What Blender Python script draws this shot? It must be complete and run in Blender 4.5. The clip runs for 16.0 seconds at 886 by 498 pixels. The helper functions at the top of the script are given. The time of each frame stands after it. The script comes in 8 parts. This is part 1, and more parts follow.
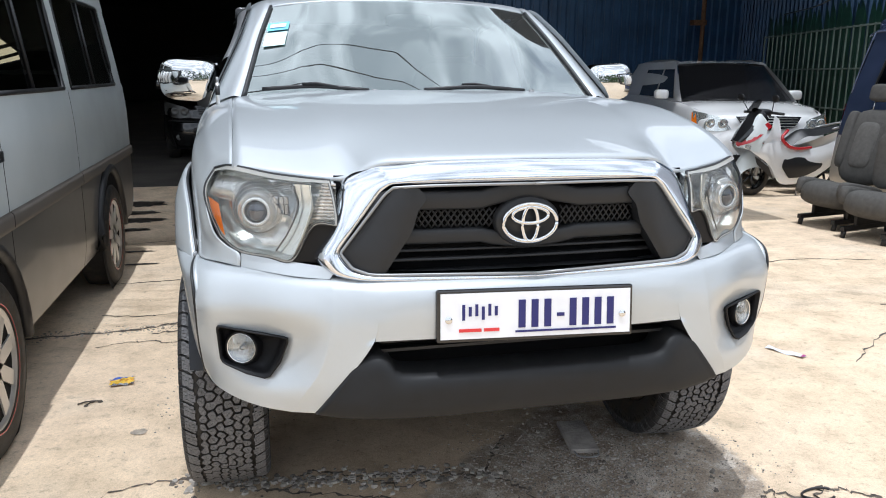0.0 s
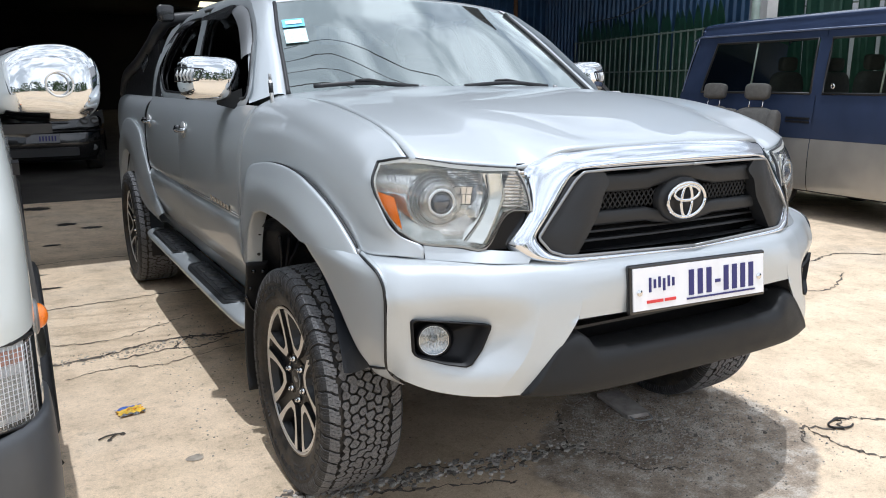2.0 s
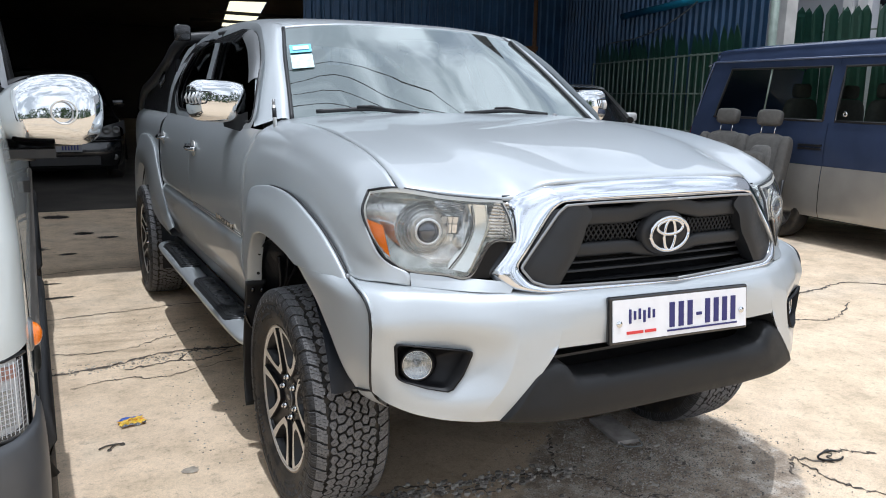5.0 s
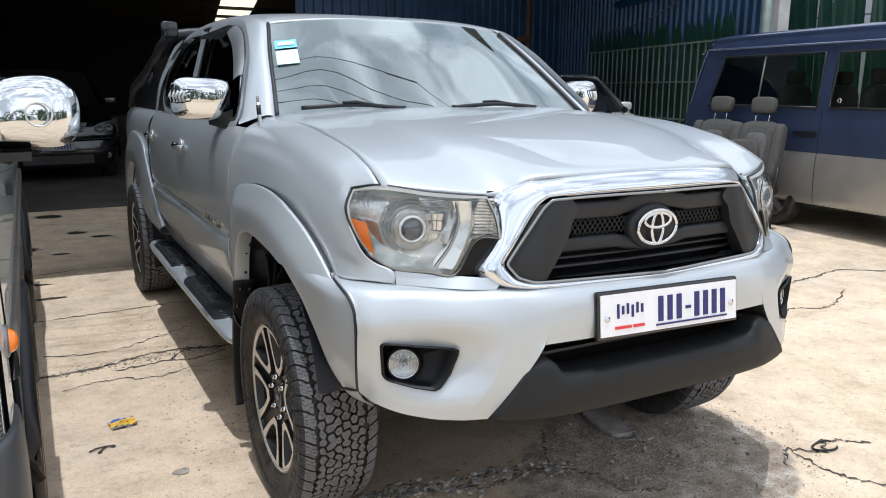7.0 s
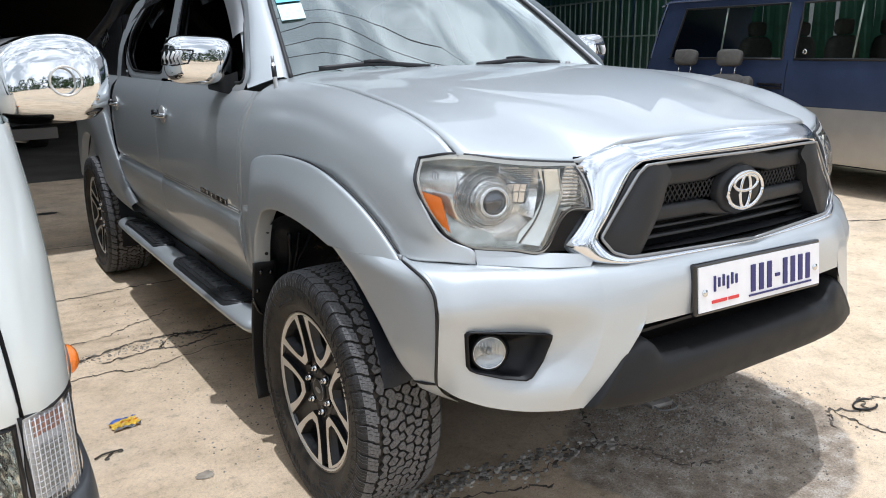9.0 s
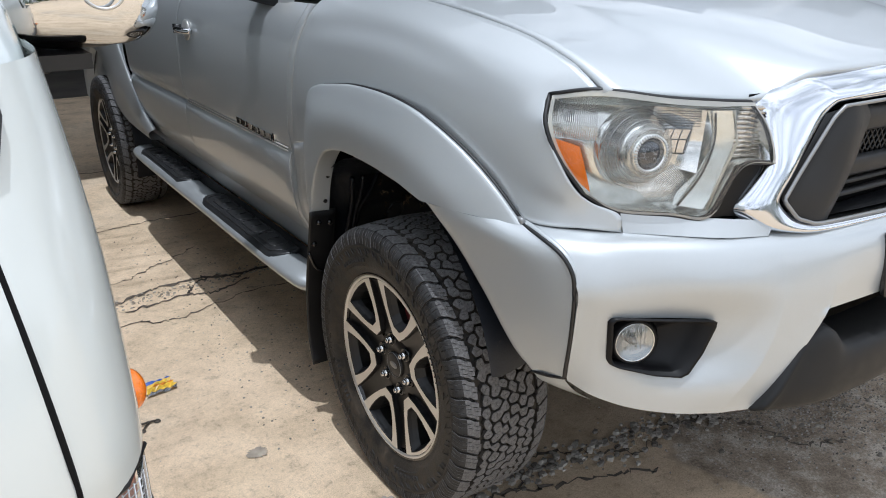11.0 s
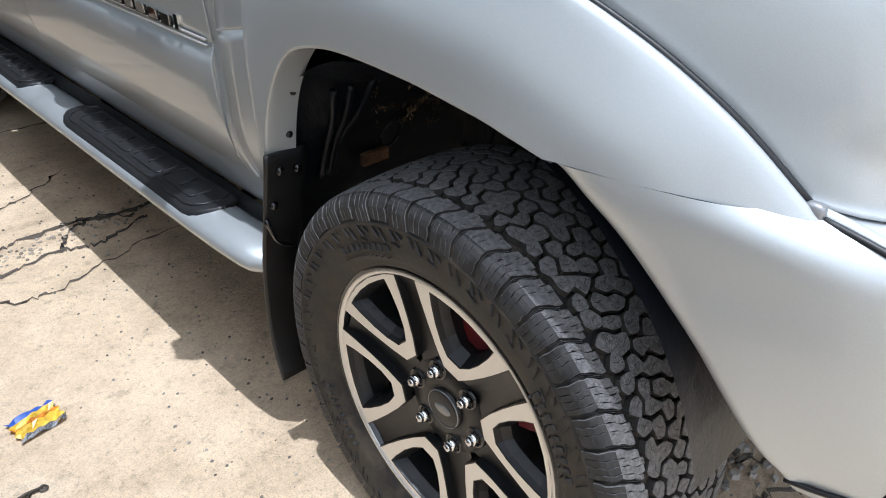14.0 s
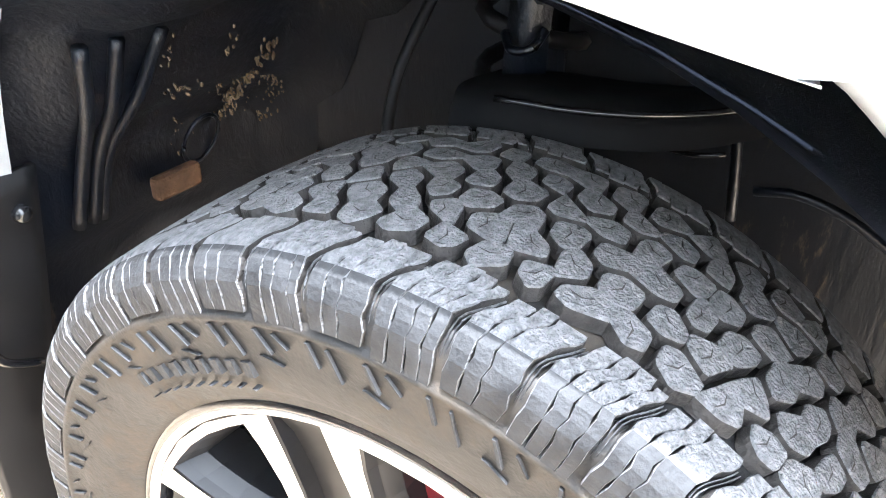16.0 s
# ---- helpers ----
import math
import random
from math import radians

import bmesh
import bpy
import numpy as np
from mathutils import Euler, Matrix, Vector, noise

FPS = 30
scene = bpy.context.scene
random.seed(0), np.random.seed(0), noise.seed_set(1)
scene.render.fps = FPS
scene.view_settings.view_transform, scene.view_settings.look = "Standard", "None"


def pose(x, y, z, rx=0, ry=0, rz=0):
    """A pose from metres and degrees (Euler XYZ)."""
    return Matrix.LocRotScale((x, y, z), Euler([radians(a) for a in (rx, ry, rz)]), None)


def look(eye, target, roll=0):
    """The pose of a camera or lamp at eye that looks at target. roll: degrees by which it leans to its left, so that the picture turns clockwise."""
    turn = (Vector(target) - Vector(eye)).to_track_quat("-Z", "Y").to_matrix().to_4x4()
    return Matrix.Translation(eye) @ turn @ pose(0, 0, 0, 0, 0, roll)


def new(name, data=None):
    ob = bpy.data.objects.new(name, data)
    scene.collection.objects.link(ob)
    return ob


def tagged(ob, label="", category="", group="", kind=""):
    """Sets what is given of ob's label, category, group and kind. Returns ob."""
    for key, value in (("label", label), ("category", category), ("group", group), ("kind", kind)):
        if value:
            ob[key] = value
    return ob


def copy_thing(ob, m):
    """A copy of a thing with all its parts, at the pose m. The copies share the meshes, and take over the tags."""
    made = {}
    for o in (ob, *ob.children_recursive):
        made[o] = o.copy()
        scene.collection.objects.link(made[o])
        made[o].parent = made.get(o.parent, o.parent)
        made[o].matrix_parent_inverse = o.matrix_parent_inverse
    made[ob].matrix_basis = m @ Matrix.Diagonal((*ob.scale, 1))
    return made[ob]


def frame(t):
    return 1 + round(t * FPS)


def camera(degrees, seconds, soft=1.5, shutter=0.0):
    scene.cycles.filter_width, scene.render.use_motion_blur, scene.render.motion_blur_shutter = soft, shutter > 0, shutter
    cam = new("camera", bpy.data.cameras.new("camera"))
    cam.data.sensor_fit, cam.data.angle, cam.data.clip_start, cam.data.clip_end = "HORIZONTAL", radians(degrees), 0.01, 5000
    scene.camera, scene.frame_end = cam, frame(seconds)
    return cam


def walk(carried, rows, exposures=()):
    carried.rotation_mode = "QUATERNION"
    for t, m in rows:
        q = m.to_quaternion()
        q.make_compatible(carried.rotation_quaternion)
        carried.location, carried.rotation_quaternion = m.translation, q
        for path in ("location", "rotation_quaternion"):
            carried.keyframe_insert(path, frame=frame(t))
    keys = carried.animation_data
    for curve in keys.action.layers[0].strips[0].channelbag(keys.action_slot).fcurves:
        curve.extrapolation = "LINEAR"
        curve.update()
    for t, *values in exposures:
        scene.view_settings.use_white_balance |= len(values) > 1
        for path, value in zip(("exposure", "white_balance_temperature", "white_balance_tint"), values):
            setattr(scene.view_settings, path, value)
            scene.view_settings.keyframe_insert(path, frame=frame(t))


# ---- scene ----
cam = camera(60.4, 16.0, soft=1.0)
METRES = 4.48
BASE = pose(-0.6716, -2.6647, 1.3968, -12.902, -0.404, -13.497)
ROWS = [
    (0.0, 0.0, 0.0, 0.0, 0.0, 0.0, -0.0),
    (0.5, -0.0667, -0.0106, -0.0012, -4.55, -0.04, 0.66),
    (1.0, -0.1212, -0.001, -0.0044, -9.02, -0.17, 1.61),
    (1.5, -0.1726, 0.0156, -0.0021, -12.94, -0.28, 2.79),
    (2.0, -0.2326, 0.0161, -0.0045, -15.76, -0.09, 3.97),
    (2.5, -0.2714, 0.0167, 0.0012, -17.27, 0.42, 4.91),
    (3.0, -0.2782, 0.0333, 0.0117, -17.33, 1.03, 5.09),
    (3.5, -0.273, 0.0352, 0.0113, -16.57, 1.57, 4.52),
    (4.0, -0.2628, 0.0084, 0.0027, -15.54, 1.67, 3.4),
    (4.5, -0.2265, -0.0051, 0.0007, -14.59, 1.35, 2.42),
    (7.0, -0.2075, -0.0002, 0.0055, -14.5, 0.44, 3.45),
    (7.5, -0.2466, 0.0141, 0.0076, -16.68, -0.19, 4.55),
    (8.0, -0.2647, 0.028, 0.0105, -18.51, -1.05, 5.52),
    (10.5, -0.288, 0.152, 0.0378, -20.22, -7.17, 4.59),
    (11.0, -0.297, 0.1751, 0.0405, -19.64, -9.09, 5.12),
    (11.5, -0.2791, 0.2151, 0.0468, -18.6, -10.69, 5.58),
    (12.0, -0.2597, 0.2505, 0.0497, -17.9, -12.12, 5.65),
    (12.5, -0.2585, 0.2703, 0.0551, -18.85, -13.71, 5.47),
    (13.0, -0.2716, 0.3081, 0.0542, -21.56, -15.89, 5.65),
    (13.5, -0.2865, 0.3514, 0.0626, -25.09, -18.32, 6.36),
    (14.0, -0.2858, 0.3842, 0.0521, -28.65, -20.53, 7.21),
    (14.5, -0.2732, 0.4227, 0.0477, -32.04, -21.89, 8.2),
    (15.0, -0.2544, 0.4701, 0.0319, -35.9, -21.74, 8.56),
    (15.5, -0.2496, 0.4935, 0.0222, -40.5, -21.3, 8.77),
    (16.0, -0.2441, 0.5072, 0.0187, -45.62, -20.87, 9.0),
]
EXPOSURES = [(0, -.3, 5840, 10), (4.5, -.43, 5770, 10), (8, -.4, 5820, 10), (11, -.48, 5850, 10), (12.5, -.38, 5850, 10), (13.5, -.1, 5850, 10), (14, .14, 5700, 10), (14.5, .55, 5660, 10), (15, 1.2, 5640, 10), (15.5, 2.2, 5660, 10), (16, 3.2, 5650, 10)]
walk(cam, [(t, BASE @ pose(METRES * x, METRES * y, METRES * z, 90 + pitch, roll, yaw)) for t, x, y, z, yaw, pitch, roll in ROWS], EXPOSURES)

# ---- world, sun, exposure ----
def make_world():
    w = bpy.data.worlds.new("sky")
    scene.world = w
    w.use_nodes = True
    nt = w.node_tree
    nt.nodes.clear()
    out = nt.nodes.new("ShaderNodeOutputWorld")
    bg = nt.nodes.new("ShaderNodeBackground")
    sky = nt.nodes.new("ShaderNodeTexSky")
    sky.sky_type = "NISHITA"
    sky.sun_disc = False
    sky.sun_elevation = radians(84)
    sky.sun_rotation = radians(200)
    sky.air_density, sky.dust_density, sky.ozone_density = 1.0, 1.6, 1.0
    clouds = nt.nodes.new("ShaderNodeTexNoise")
    clouds.inputs["Scale"].default_value = 3.2
    clouds.inputs["Detail"].default_value = 7.0
    clouds.inputs["Roughness"].default_value = 0.58
    clouds.inputs["Distortion"].default_value = 0.35
    ramp = nt.nodes.new("ShaderNodeValToRGB")
    ramp.color_ramp.elements[0].position, ramp.color_ramp.elements[1].position = 0.16, 0.42
    ramp.color_ramp.elements[0].color = (0, 0, 0, 1)
    mix = nt.nodes.new("ShaderNodeMixRGB")
    folds = nt.nodes.new("ShaderNodeTexNoise")
    folds.inputs["Scale"].default_value, folds.inputs["Detail"].default_value, folds.inputs["Distortion"].default_value = 6.0, 4.0, 0.7
    tone = nt.nodes.new("ShaderNodeValToRGB")
    tone.color_ramp.elements[0].position, tone.color_ramp.elements[0].color = 0.37, (7.0, 7.5, 7.9, 1)
    tone.color_ramp.elements[1].position, tone.color_ramp.elements[1].color = 0.60, (16.0, 16.1, 16.3, 1)
    nt.links.new(folds.outputs["Fac"], tone.inputs["Fac"])
    nt.links.new(tone.outputs["Color"], mix.inputs["Color2"])
    nt.links.new(clouds.outputs["Fac"], ramp.inputs["Fac"])
    nt.links.new(ramp.outputs["Color"], mix.inputs["Fac"])
    nt.links.new(sky.outputs["Color"], mix.inputs["Color1"])
    nt.links.new(mix.outputs["Color"], bg.inputs["Color"])
    bg.inputs["Strength"].default_value = 0.136
    nt.links.new(bg.outputs["Background"], out.inputs["Surface"])


make_world()
sun = new("sun", bpy.data.lights.new("sun", "SUN"))
sun.data.energy, sun.data.angle, sun.data.color = 3.15, radians(0.6), (1.0, 0.98, 0.95)
sun.matrix_world = look((-0.5, -0.6, 10.0), (0.0, 0.0, 0.0))

# ---- materials ----
MATS = {}


def node_mat(name):
    m = bpy.data.materials.new(name)
    m.use_nodes = True
    MATS[name] = m
    return m, m.node_tree, m.node_tree.nodes["Principled BSDF"]


def plain(name, color, rough=0.5, metal=0.0, coat=0.0, noise_scale=0.0, vary=0.15, bump=0.0, bump_scale=200.0, spec=0.5, random_vary=0.0):
    """A surface with grain at two scales: a slow change of tone, and a fine relief."""
    m, nt, b = node_mat(name)
    b.inputs["Base Color"].default_value = (*color, 1)
    b.inputs["Roughness"].default_value = rough
    b.inputs["Metallic"].default_value = metal
    b.inputs["Coat Weight"].default_value = coat
    b.inputs["Coat Roughness"].default_value = 0.02
    b.inputs["Specular IOR Level"].default_value = spec
    co = nt.nodes.new("ShaderNodeTexCoord")
    if noise_scale:
        n = nt.nodes.new("ShaderNodeTexNoise")
        n.inputs["Scale"].default_value, n.inputs["Detail"].default_value = noise_scale, 6.0
        nt.links.new(co.outputs["Object"], n.inputs["Vector"])
        r = nt.nodes.new("ShaderNodeMapRange")
        r.inputs["From Min"].default_value, r.inputs["From Max"].default_value = 0.3, 0.7
        r.inputs["To Min"].default_value, r.inputs["To Max"].default_value = 1 - vary, 1 + vary
        nt.links.new(n.outputs["Fac"], r.inputs["Value"])
        mul = nt.nodes.new("ShaderNodeMixRGB")
        mul.blend_type = "MULTIPLY"
        mul.inputs["Fac"].default_value = 1.0
        mul.inputs["Color1"].default_value = (*color, 1)
        nt.links.new(r.outputs["Result"], mul.inputs["Color2"])
        nt.links.new(mul.outputs["Color"], b.inputs["Base Color"])
        r2 = nt.nodes.new("ShaderNodeMapRange")
        r2.inputs["To Min"].default_value, r2.inputs["To Max"].default_value = max(0.0, rough * 0.75), min(1.0, rough * 1.25)
        nt.links.new(n.outputs["Fac"], r2.inputs["Value"])
        nt.links.new(r2.outputs["Result"], b.inputs["Roughness"])
    if bump:
        n = nt.nodes.new("ShaderNodeTexNoise")
        n.inputs["Scale"].default_value, n.inputs["Detail"].default_value = bump_scale, 4.0
        nt.links.new(co.outputs["Object"], n.inputs["Vector"])
        bp = nt.nodes.new("ShaderNodeBump")
        bp.inputs["Strength"].default_value, bp.inputs["Distance"].default_value = bump, 0.01
        nt.links.new(n.outputs["Fac"], bp.inputs["Height"])
        nt.links.new(bp.outputs["Normal"], b.inputs["Normal"])
    return m


def glass(name, tint, gloss, rough=0.0, haze=0.0, spots=True, shine=(0.8, 0.8, 0.8)):
    """A thin pane: part mirror, part tinted clear."""
    m = bpy.data.materials.new(name)
    m.use_nodes = True
    nt = m.node_tree
    nt.nodes.clear()
    out = nt.nodes.new("ShaderNodeOutputMaterial")
    tr = nt.nodes.new("ShaderNodeBsdfTransparent")
    tr.inputs["Color"].default_value = (*tint, 1)
    gl = nt.nodes.new("ShaderNodeBsdfGlossy")
    gl.inputs["Roughness"].default_value = rough
    gl.inputs["Color"].default_value = (*shine, 1)
    fr = nt.nodes.new("ShaderNodeLayerWeight")
    fr.inputs["Blend"].default_value = 0.5
    pw = nt.nodes.new("ShaderNodeMath")
    pw.operation = "POWER"
    pw.inputs[1].default_value = 4.0
    nt.links.new(fr.outputs["Facing"], pw.inputs[0])
    add = nt.nodes.new("ShaderNodeMath")
    add.operation = "ADD"
    add.use_clamp = True
    add.inputs[1].default_value = gloss
    mx = nt.nodes.new("ShaderNodeMixShader")
    nt.links.new(pw.outputs["Value"], add.inputs[0])
    nt.links.new(add.outputs["Value"], mx.inputs["Fac"])
    nt.links.new(tr.outputs["BSDF"], mx.inputs[1])
    nt.links.new(gl.outputs["BSDF"], mx.inputs[2])
    last = mx.outputs["Shader"]
    if haze:
        df = nt.nodes.new("ShaderNodeBsdfDiffuse")
        df.inputs["Color"].default_value = (0.80, 0.80, 0.76, 1)
        hz = nt.nodes.new("ShaderNodeMixShader")
        sp = nt.nodes.new("ShaderNodeTexNoise")
        sp.inputs["Scale"].default_value, sp.inputs["Detail"].default_value = 14.0, 6.0
        hm = nt.nodes.new("ShaderNodeMapRange")
        hm.inputs["From Min"].default_value, hm.inputs["From Max"].default_value = 0.3, 0.75
        hm.inputs["To Min"].default_value, hm.inputs["To Max"].default_value = (haze * 0.4, haze * 1.6) if spots else (haze, haze)
        nt.links.new(sp.outputs["Fac"], hm.inputs["Value"])
        nt.links.new(hm.outputs["Result"], hz.inputs["Fac"])
        nt.links.new(last, hz.inputs[1])
        nt.links.new(df.outputs["BSDF"], hz.inputs[2])
        last = hz.outputs["Shader"]
    nt.links.new(last, out.inputs["Surface"])
    MATS[name] = m
    return m


silver = plain("silver_paint", (0.488, 0.515, 0.530), 0.41, 0.42, 0.6, 900.0, 0.06)
trim_chrome = plain("trim_chrome", (0.70, 0.72, 0.76), 0.13, 1.0, 0.0, 5.0, 0.03)
chrome = plain("chrome", (0.68, 0.69, 0.70), 0.045, 1.0)
satin = plain("satin_alloy", (0.70, 0.69, 0.67), 0.36, 0.75, 0.0, 12.0, 0.03)
black_gloss = plain("black_gloss", (0.012, 0.012, 0.013), 0.18, 0.0, 0.3)
black_plastic = plain("black_plastic", (0.011, 0.011, 0.012), 0.45, 0.0, 0.0, 30.0, 0.15, 0.05, 900.0)
grey_plastic = plain("grey_plastic", (0.016, 0.0168, 0.0185), 0.50, 0.0, 0.0, 40.0, 0.10, 0.06, 1200.0, 0.4)
valance_plastic = plain("valance_plastic", (0.0115, 0.0118, 0.0125), 0.55, 0.0, 0.0, 25.0, 0.18, 0.08, 1200.0, 0.3)
step_grey = plain("step_pad_plastic", (0.022, 0.023, 0.025), 0.38, 0.0, 0.0, 40.0, 0.15, 0.1, 500.0)
# near-black for hollows and undersides: their shade is part of the colour
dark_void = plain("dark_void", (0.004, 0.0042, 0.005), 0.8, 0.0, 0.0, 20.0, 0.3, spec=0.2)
well_black = plain("underseal_black", (0.006, 0.0085, 0.0145), 0.30, 0.0, 0.0, 18.0, 0.3, 0.15, 260.0)
dried_mud = plain("dried_mud", (0.20, 0.145, 0.090), 0.9, 0.0, 0.0, 60.0, 0.35, 0.4, 300.0, 0.2)
white_paint = plain("white_paint", (0.66, 0.70, 0.69), 0.22, 0.0, 0.7, 3.0, 0.03)
pearl_paint = plain("pearl_white_paint", (0.82, 0.82, 0.81), 0.2, 0.1, 0.8, 3.0, 0.03)
blue_paint = plain("blue_paint", (0.046, 0.066, 0.130), 0.24, 0.25, 1.0, 4.0, 0.10)
# lighter blue that paints the highlight along the minibus's edges
blue_highlight = plain("blue_paint_highlight", (0.16, 0.20, 0.32), 0.25, 0.3, 1.0, 4.0, 0.10)
van_grey = plain("warm_grey_paint", (0.34, 0.33, 0.31), 0.33, 0.4, 0.4, 4.0, 0.08)
dark_paint = plain("dark_paint", (0.007, 0.007, 0.008), 0.25, 0.4, 0.8)
# tread tops: dusty, and lightened further for side light on the crown
tread_rubber = plain("dusty_lit_tread_rubber", (0.178, 0.177, 0.180), 0.75, 0.0, 0.0, 170.0, 0.34, 0.7, 420.0, 0.2)
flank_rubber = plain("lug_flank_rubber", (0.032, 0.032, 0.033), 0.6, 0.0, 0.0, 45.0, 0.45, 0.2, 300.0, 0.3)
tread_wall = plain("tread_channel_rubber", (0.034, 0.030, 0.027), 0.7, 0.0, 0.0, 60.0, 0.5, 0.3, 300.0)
orange_lens = plain("orange_lens", (0.85, 0.20, 0.010), 0.14, 0.0, 0.6, 400.0, 0.2)
red_lens = plain("red_paint", (0.45, 0.012, 0.018), 0.25, 0.0, 0.5, 5.0, 0.1)
fabric = plain("grey_fabric", (0.100, 0.096, 0.090), 0.92, 0.0, 0.0, 25.0, 0.14, 0.5, 700.0, 0.2)
fabric_light = plain("light_grey_fabric", (0.135, 0.13, 0.122), 0.92, 0.0, 0.0, 30.0, 0.14, 0.5, 700.0, 0.2)
reflector = plain("lamp_reflector", (0.86, 0.87, 0.87), 0.14, 0.85, 0.0, 30.0, 0.1)
lamp_pale = plain("lamp_pale_plastic", (0.72, 0.745, 0.725), 0.20, 0.75, 0.0, 40.0, 0.05)
aged_edge = plain("aged_lens_edge", (0.47, 0.445, 0.375), 0.30, 0.1, 0.3, 50.0, 0.15)
lens_border = glass("aged_lens_border", (0.92, 0.89, 0.80), 0.06, 0.0, 0.36, False)
lamp_back = plain("lamp_back_mirror", (0.76, 0.77, 0.76), 0.20, 0.85, 0.0, 30.0, 0.15)
turn_mirror = plain("aged_turn_mirror", (0.60, 0.57, 0.52), 0.16, 0.85, 0.0, 40.0, 0.2)
lamp_dark = plain("lamp_shadow_grey", (0.085, 0.085, 0.083), 0.35, 0.4)
frost = plain("frosted_ring", (0.56, 0.58, 0.60), 0.30, 0.1, 0.3)
clear_ring = glass("clear_lamp_ring", (0.90, 0.92, 0.92), 0.30, 0.05, 0.16, False)
fog_bezel = plain("fog_lamp_bezel", (0.006, 0.006, 0.007), 0.45, 0.0, 0.0, 40.0, 0.1, spec=0.25)
projector_glass = plain("projector_glass", (0.020, 0.026, 0.042), 0.03, 0.0, 1.0, spec=0.9)
red_brake = plain("red_brake_paint", (0.17, 0.012, 0.018), 0.5, 0.1, 0.0, 20.0, 0.2)
smoke_glass = glass("smoked_visor", (0.10, 0.10, 0.10), 0.10)
visor_smoke = plain("smoked_visor_plastic", (0.035, 0.036, 0.038), 0.12, 0.0, 0.8, 30.0, 0.1)
dash_grey = plain("dash_plastic", (0.10, 0.10, 0.10), 0.6, 0.0, 0.0, 20.0, 0.1)
lamp_grey = plain("lamp_housing_grey", (0.30, 0.305, 0.31), 0.35, 0.55)
lens_white = plain("milky_lens", (0.72, 0.73, 0.74), 0.12, 0.0, 0.6)
clear = glass("clear_lens", (0.95, 0.95, 0.94), 0.05, 0.0, 0.018)
screen_glass = glass("windscreen_glass", (0.60, 0.68, 0.65), 0.42, 0.0, 0.03, False, (0.78, 0.85, 0.83))
side_glass = glass("tinted_glass", (0.05, 0.055, 0.055), 0.02)
van_glass = glass("van_glass", (0.52, 0.56, 0.53), 0.03)
dark_van_glass = glass("dark_van_glass", (0.14, 0.15, 0.14), 0.015)
prism_glass = glass("prism_glass", (0.93, 0.94, 0.96), 0.10, 0.05, 0.10, False)
amber_dull = plain("dull_amber", (0.45, 0.16, 0.09), 0.35, 0.0, 0.3, 90.0, 0.4)
van_rubber = plain("grey_moulding", (0.042, 0.043, 0.049), 0.42, 0.0, 0.0, 25.0, 0.15, 0.06, 900.0)
plate_white = plain("plate_white", (0.80, 0.80, 0.82), 0.35, 0.0, 0.2, 20.0, 0.04)
plate_blue = plain("plate_blue", (0.018, 0.018, 0.13), 0.4)
fog_lens = glass("fog_lens", (0.9, 0.92, 0.92), 0.10, 0.0, 0.06, False)
fog_bowl = plain("fog_lamp_bowl", (0.50, 0.51, 0.52), 0.22, 0.8)
flap_rubber = plain("flap_rubber", (0.010, 0.010, 0.011), 0.5, 0.0, 0.0, 20.0, 0.3)
plate_red = plain("plate_red", (0.62, 0.04, 0.04), 0.4)
sticker_blue = plain("sticker_blue", (0.20, 0.62, 0.80), 0.5)
sticker_pale = plain("sticker_pale", (0.62, 0.84, 0.84), 0.5, 0, 0, 60.0, 0.2)
rust = plain("rusty_iron", (0.16, 0.085, 0.045), 0.8, 0.2, 0.0, 30.0, 0.5, 0.4, 120.0)


def splashed(name, base, mud, scale, lo, hi, rough, stretch=(1, 1, 1)):
    """A dark surface with dried mud flecks on it."""
    m, nt, b = node_mat(name)
    co = nt.nodes.new("ShaderNodeTexCoord")
    n = nt.nodes.new("ShaderNodeTexNoise")
    n.inputs["Scale"].default_value, n.inputs["Detail"].default_value, n.inputs["Roughness"].default_value = scale, 8.0, 0.7
    mp = nt.nodes.new("ShaderNodeMapping")
    mp.inputs["Scale"].default_value = stretch
    nt.links.new(co.outputs["Object"], mp.inputs["Vector"])
    nt.links.new(mp.outputs["Vector"], n.inputs["Vector"])
    r = nt.nodes.new("ShaderNodeValToRGB")
    r.color_ramp.elements[0].position, r.color_ramp.elements[0].color = lo, (*base, 1)
    r.color_ramp.elements[1].position, r.color_ramp.elements[1].color = hi, (*mud, 1)
    nt.links.new(n.outputs["Fac"], r.inputs["Fac"])
    nt.links.new(r.outputs["Color"], b.inputs["Base Color"])
    r2 = nt.nodes.new("ShaderNodeMapRange")
    r2.inputs["From Min"].default_value, r2.inputs["From Max"].default_value = lo, hi
    r2.inputs["To Min"].default_value, r2.inputs["To Max"].default_value = rough, 0.9
    nt.links.new(n.outputs["Fac"], r2.inputs["Value"])
    nt.links.new(r2.outputs["Result"], b.inputs["Roughness"])
    bp = nt.nodes.new("ShaderNodeBump")
    bp.inputs["Strength"].default_value, bp.inputs["Distance"].default_value = 0.4, 0.01
    nt.links.new(n.outputs["Fac"], bp.inputs["Height"])
    nt.links.new(bp.outputs["Normal"], b.inputs["Normal"])
    return m


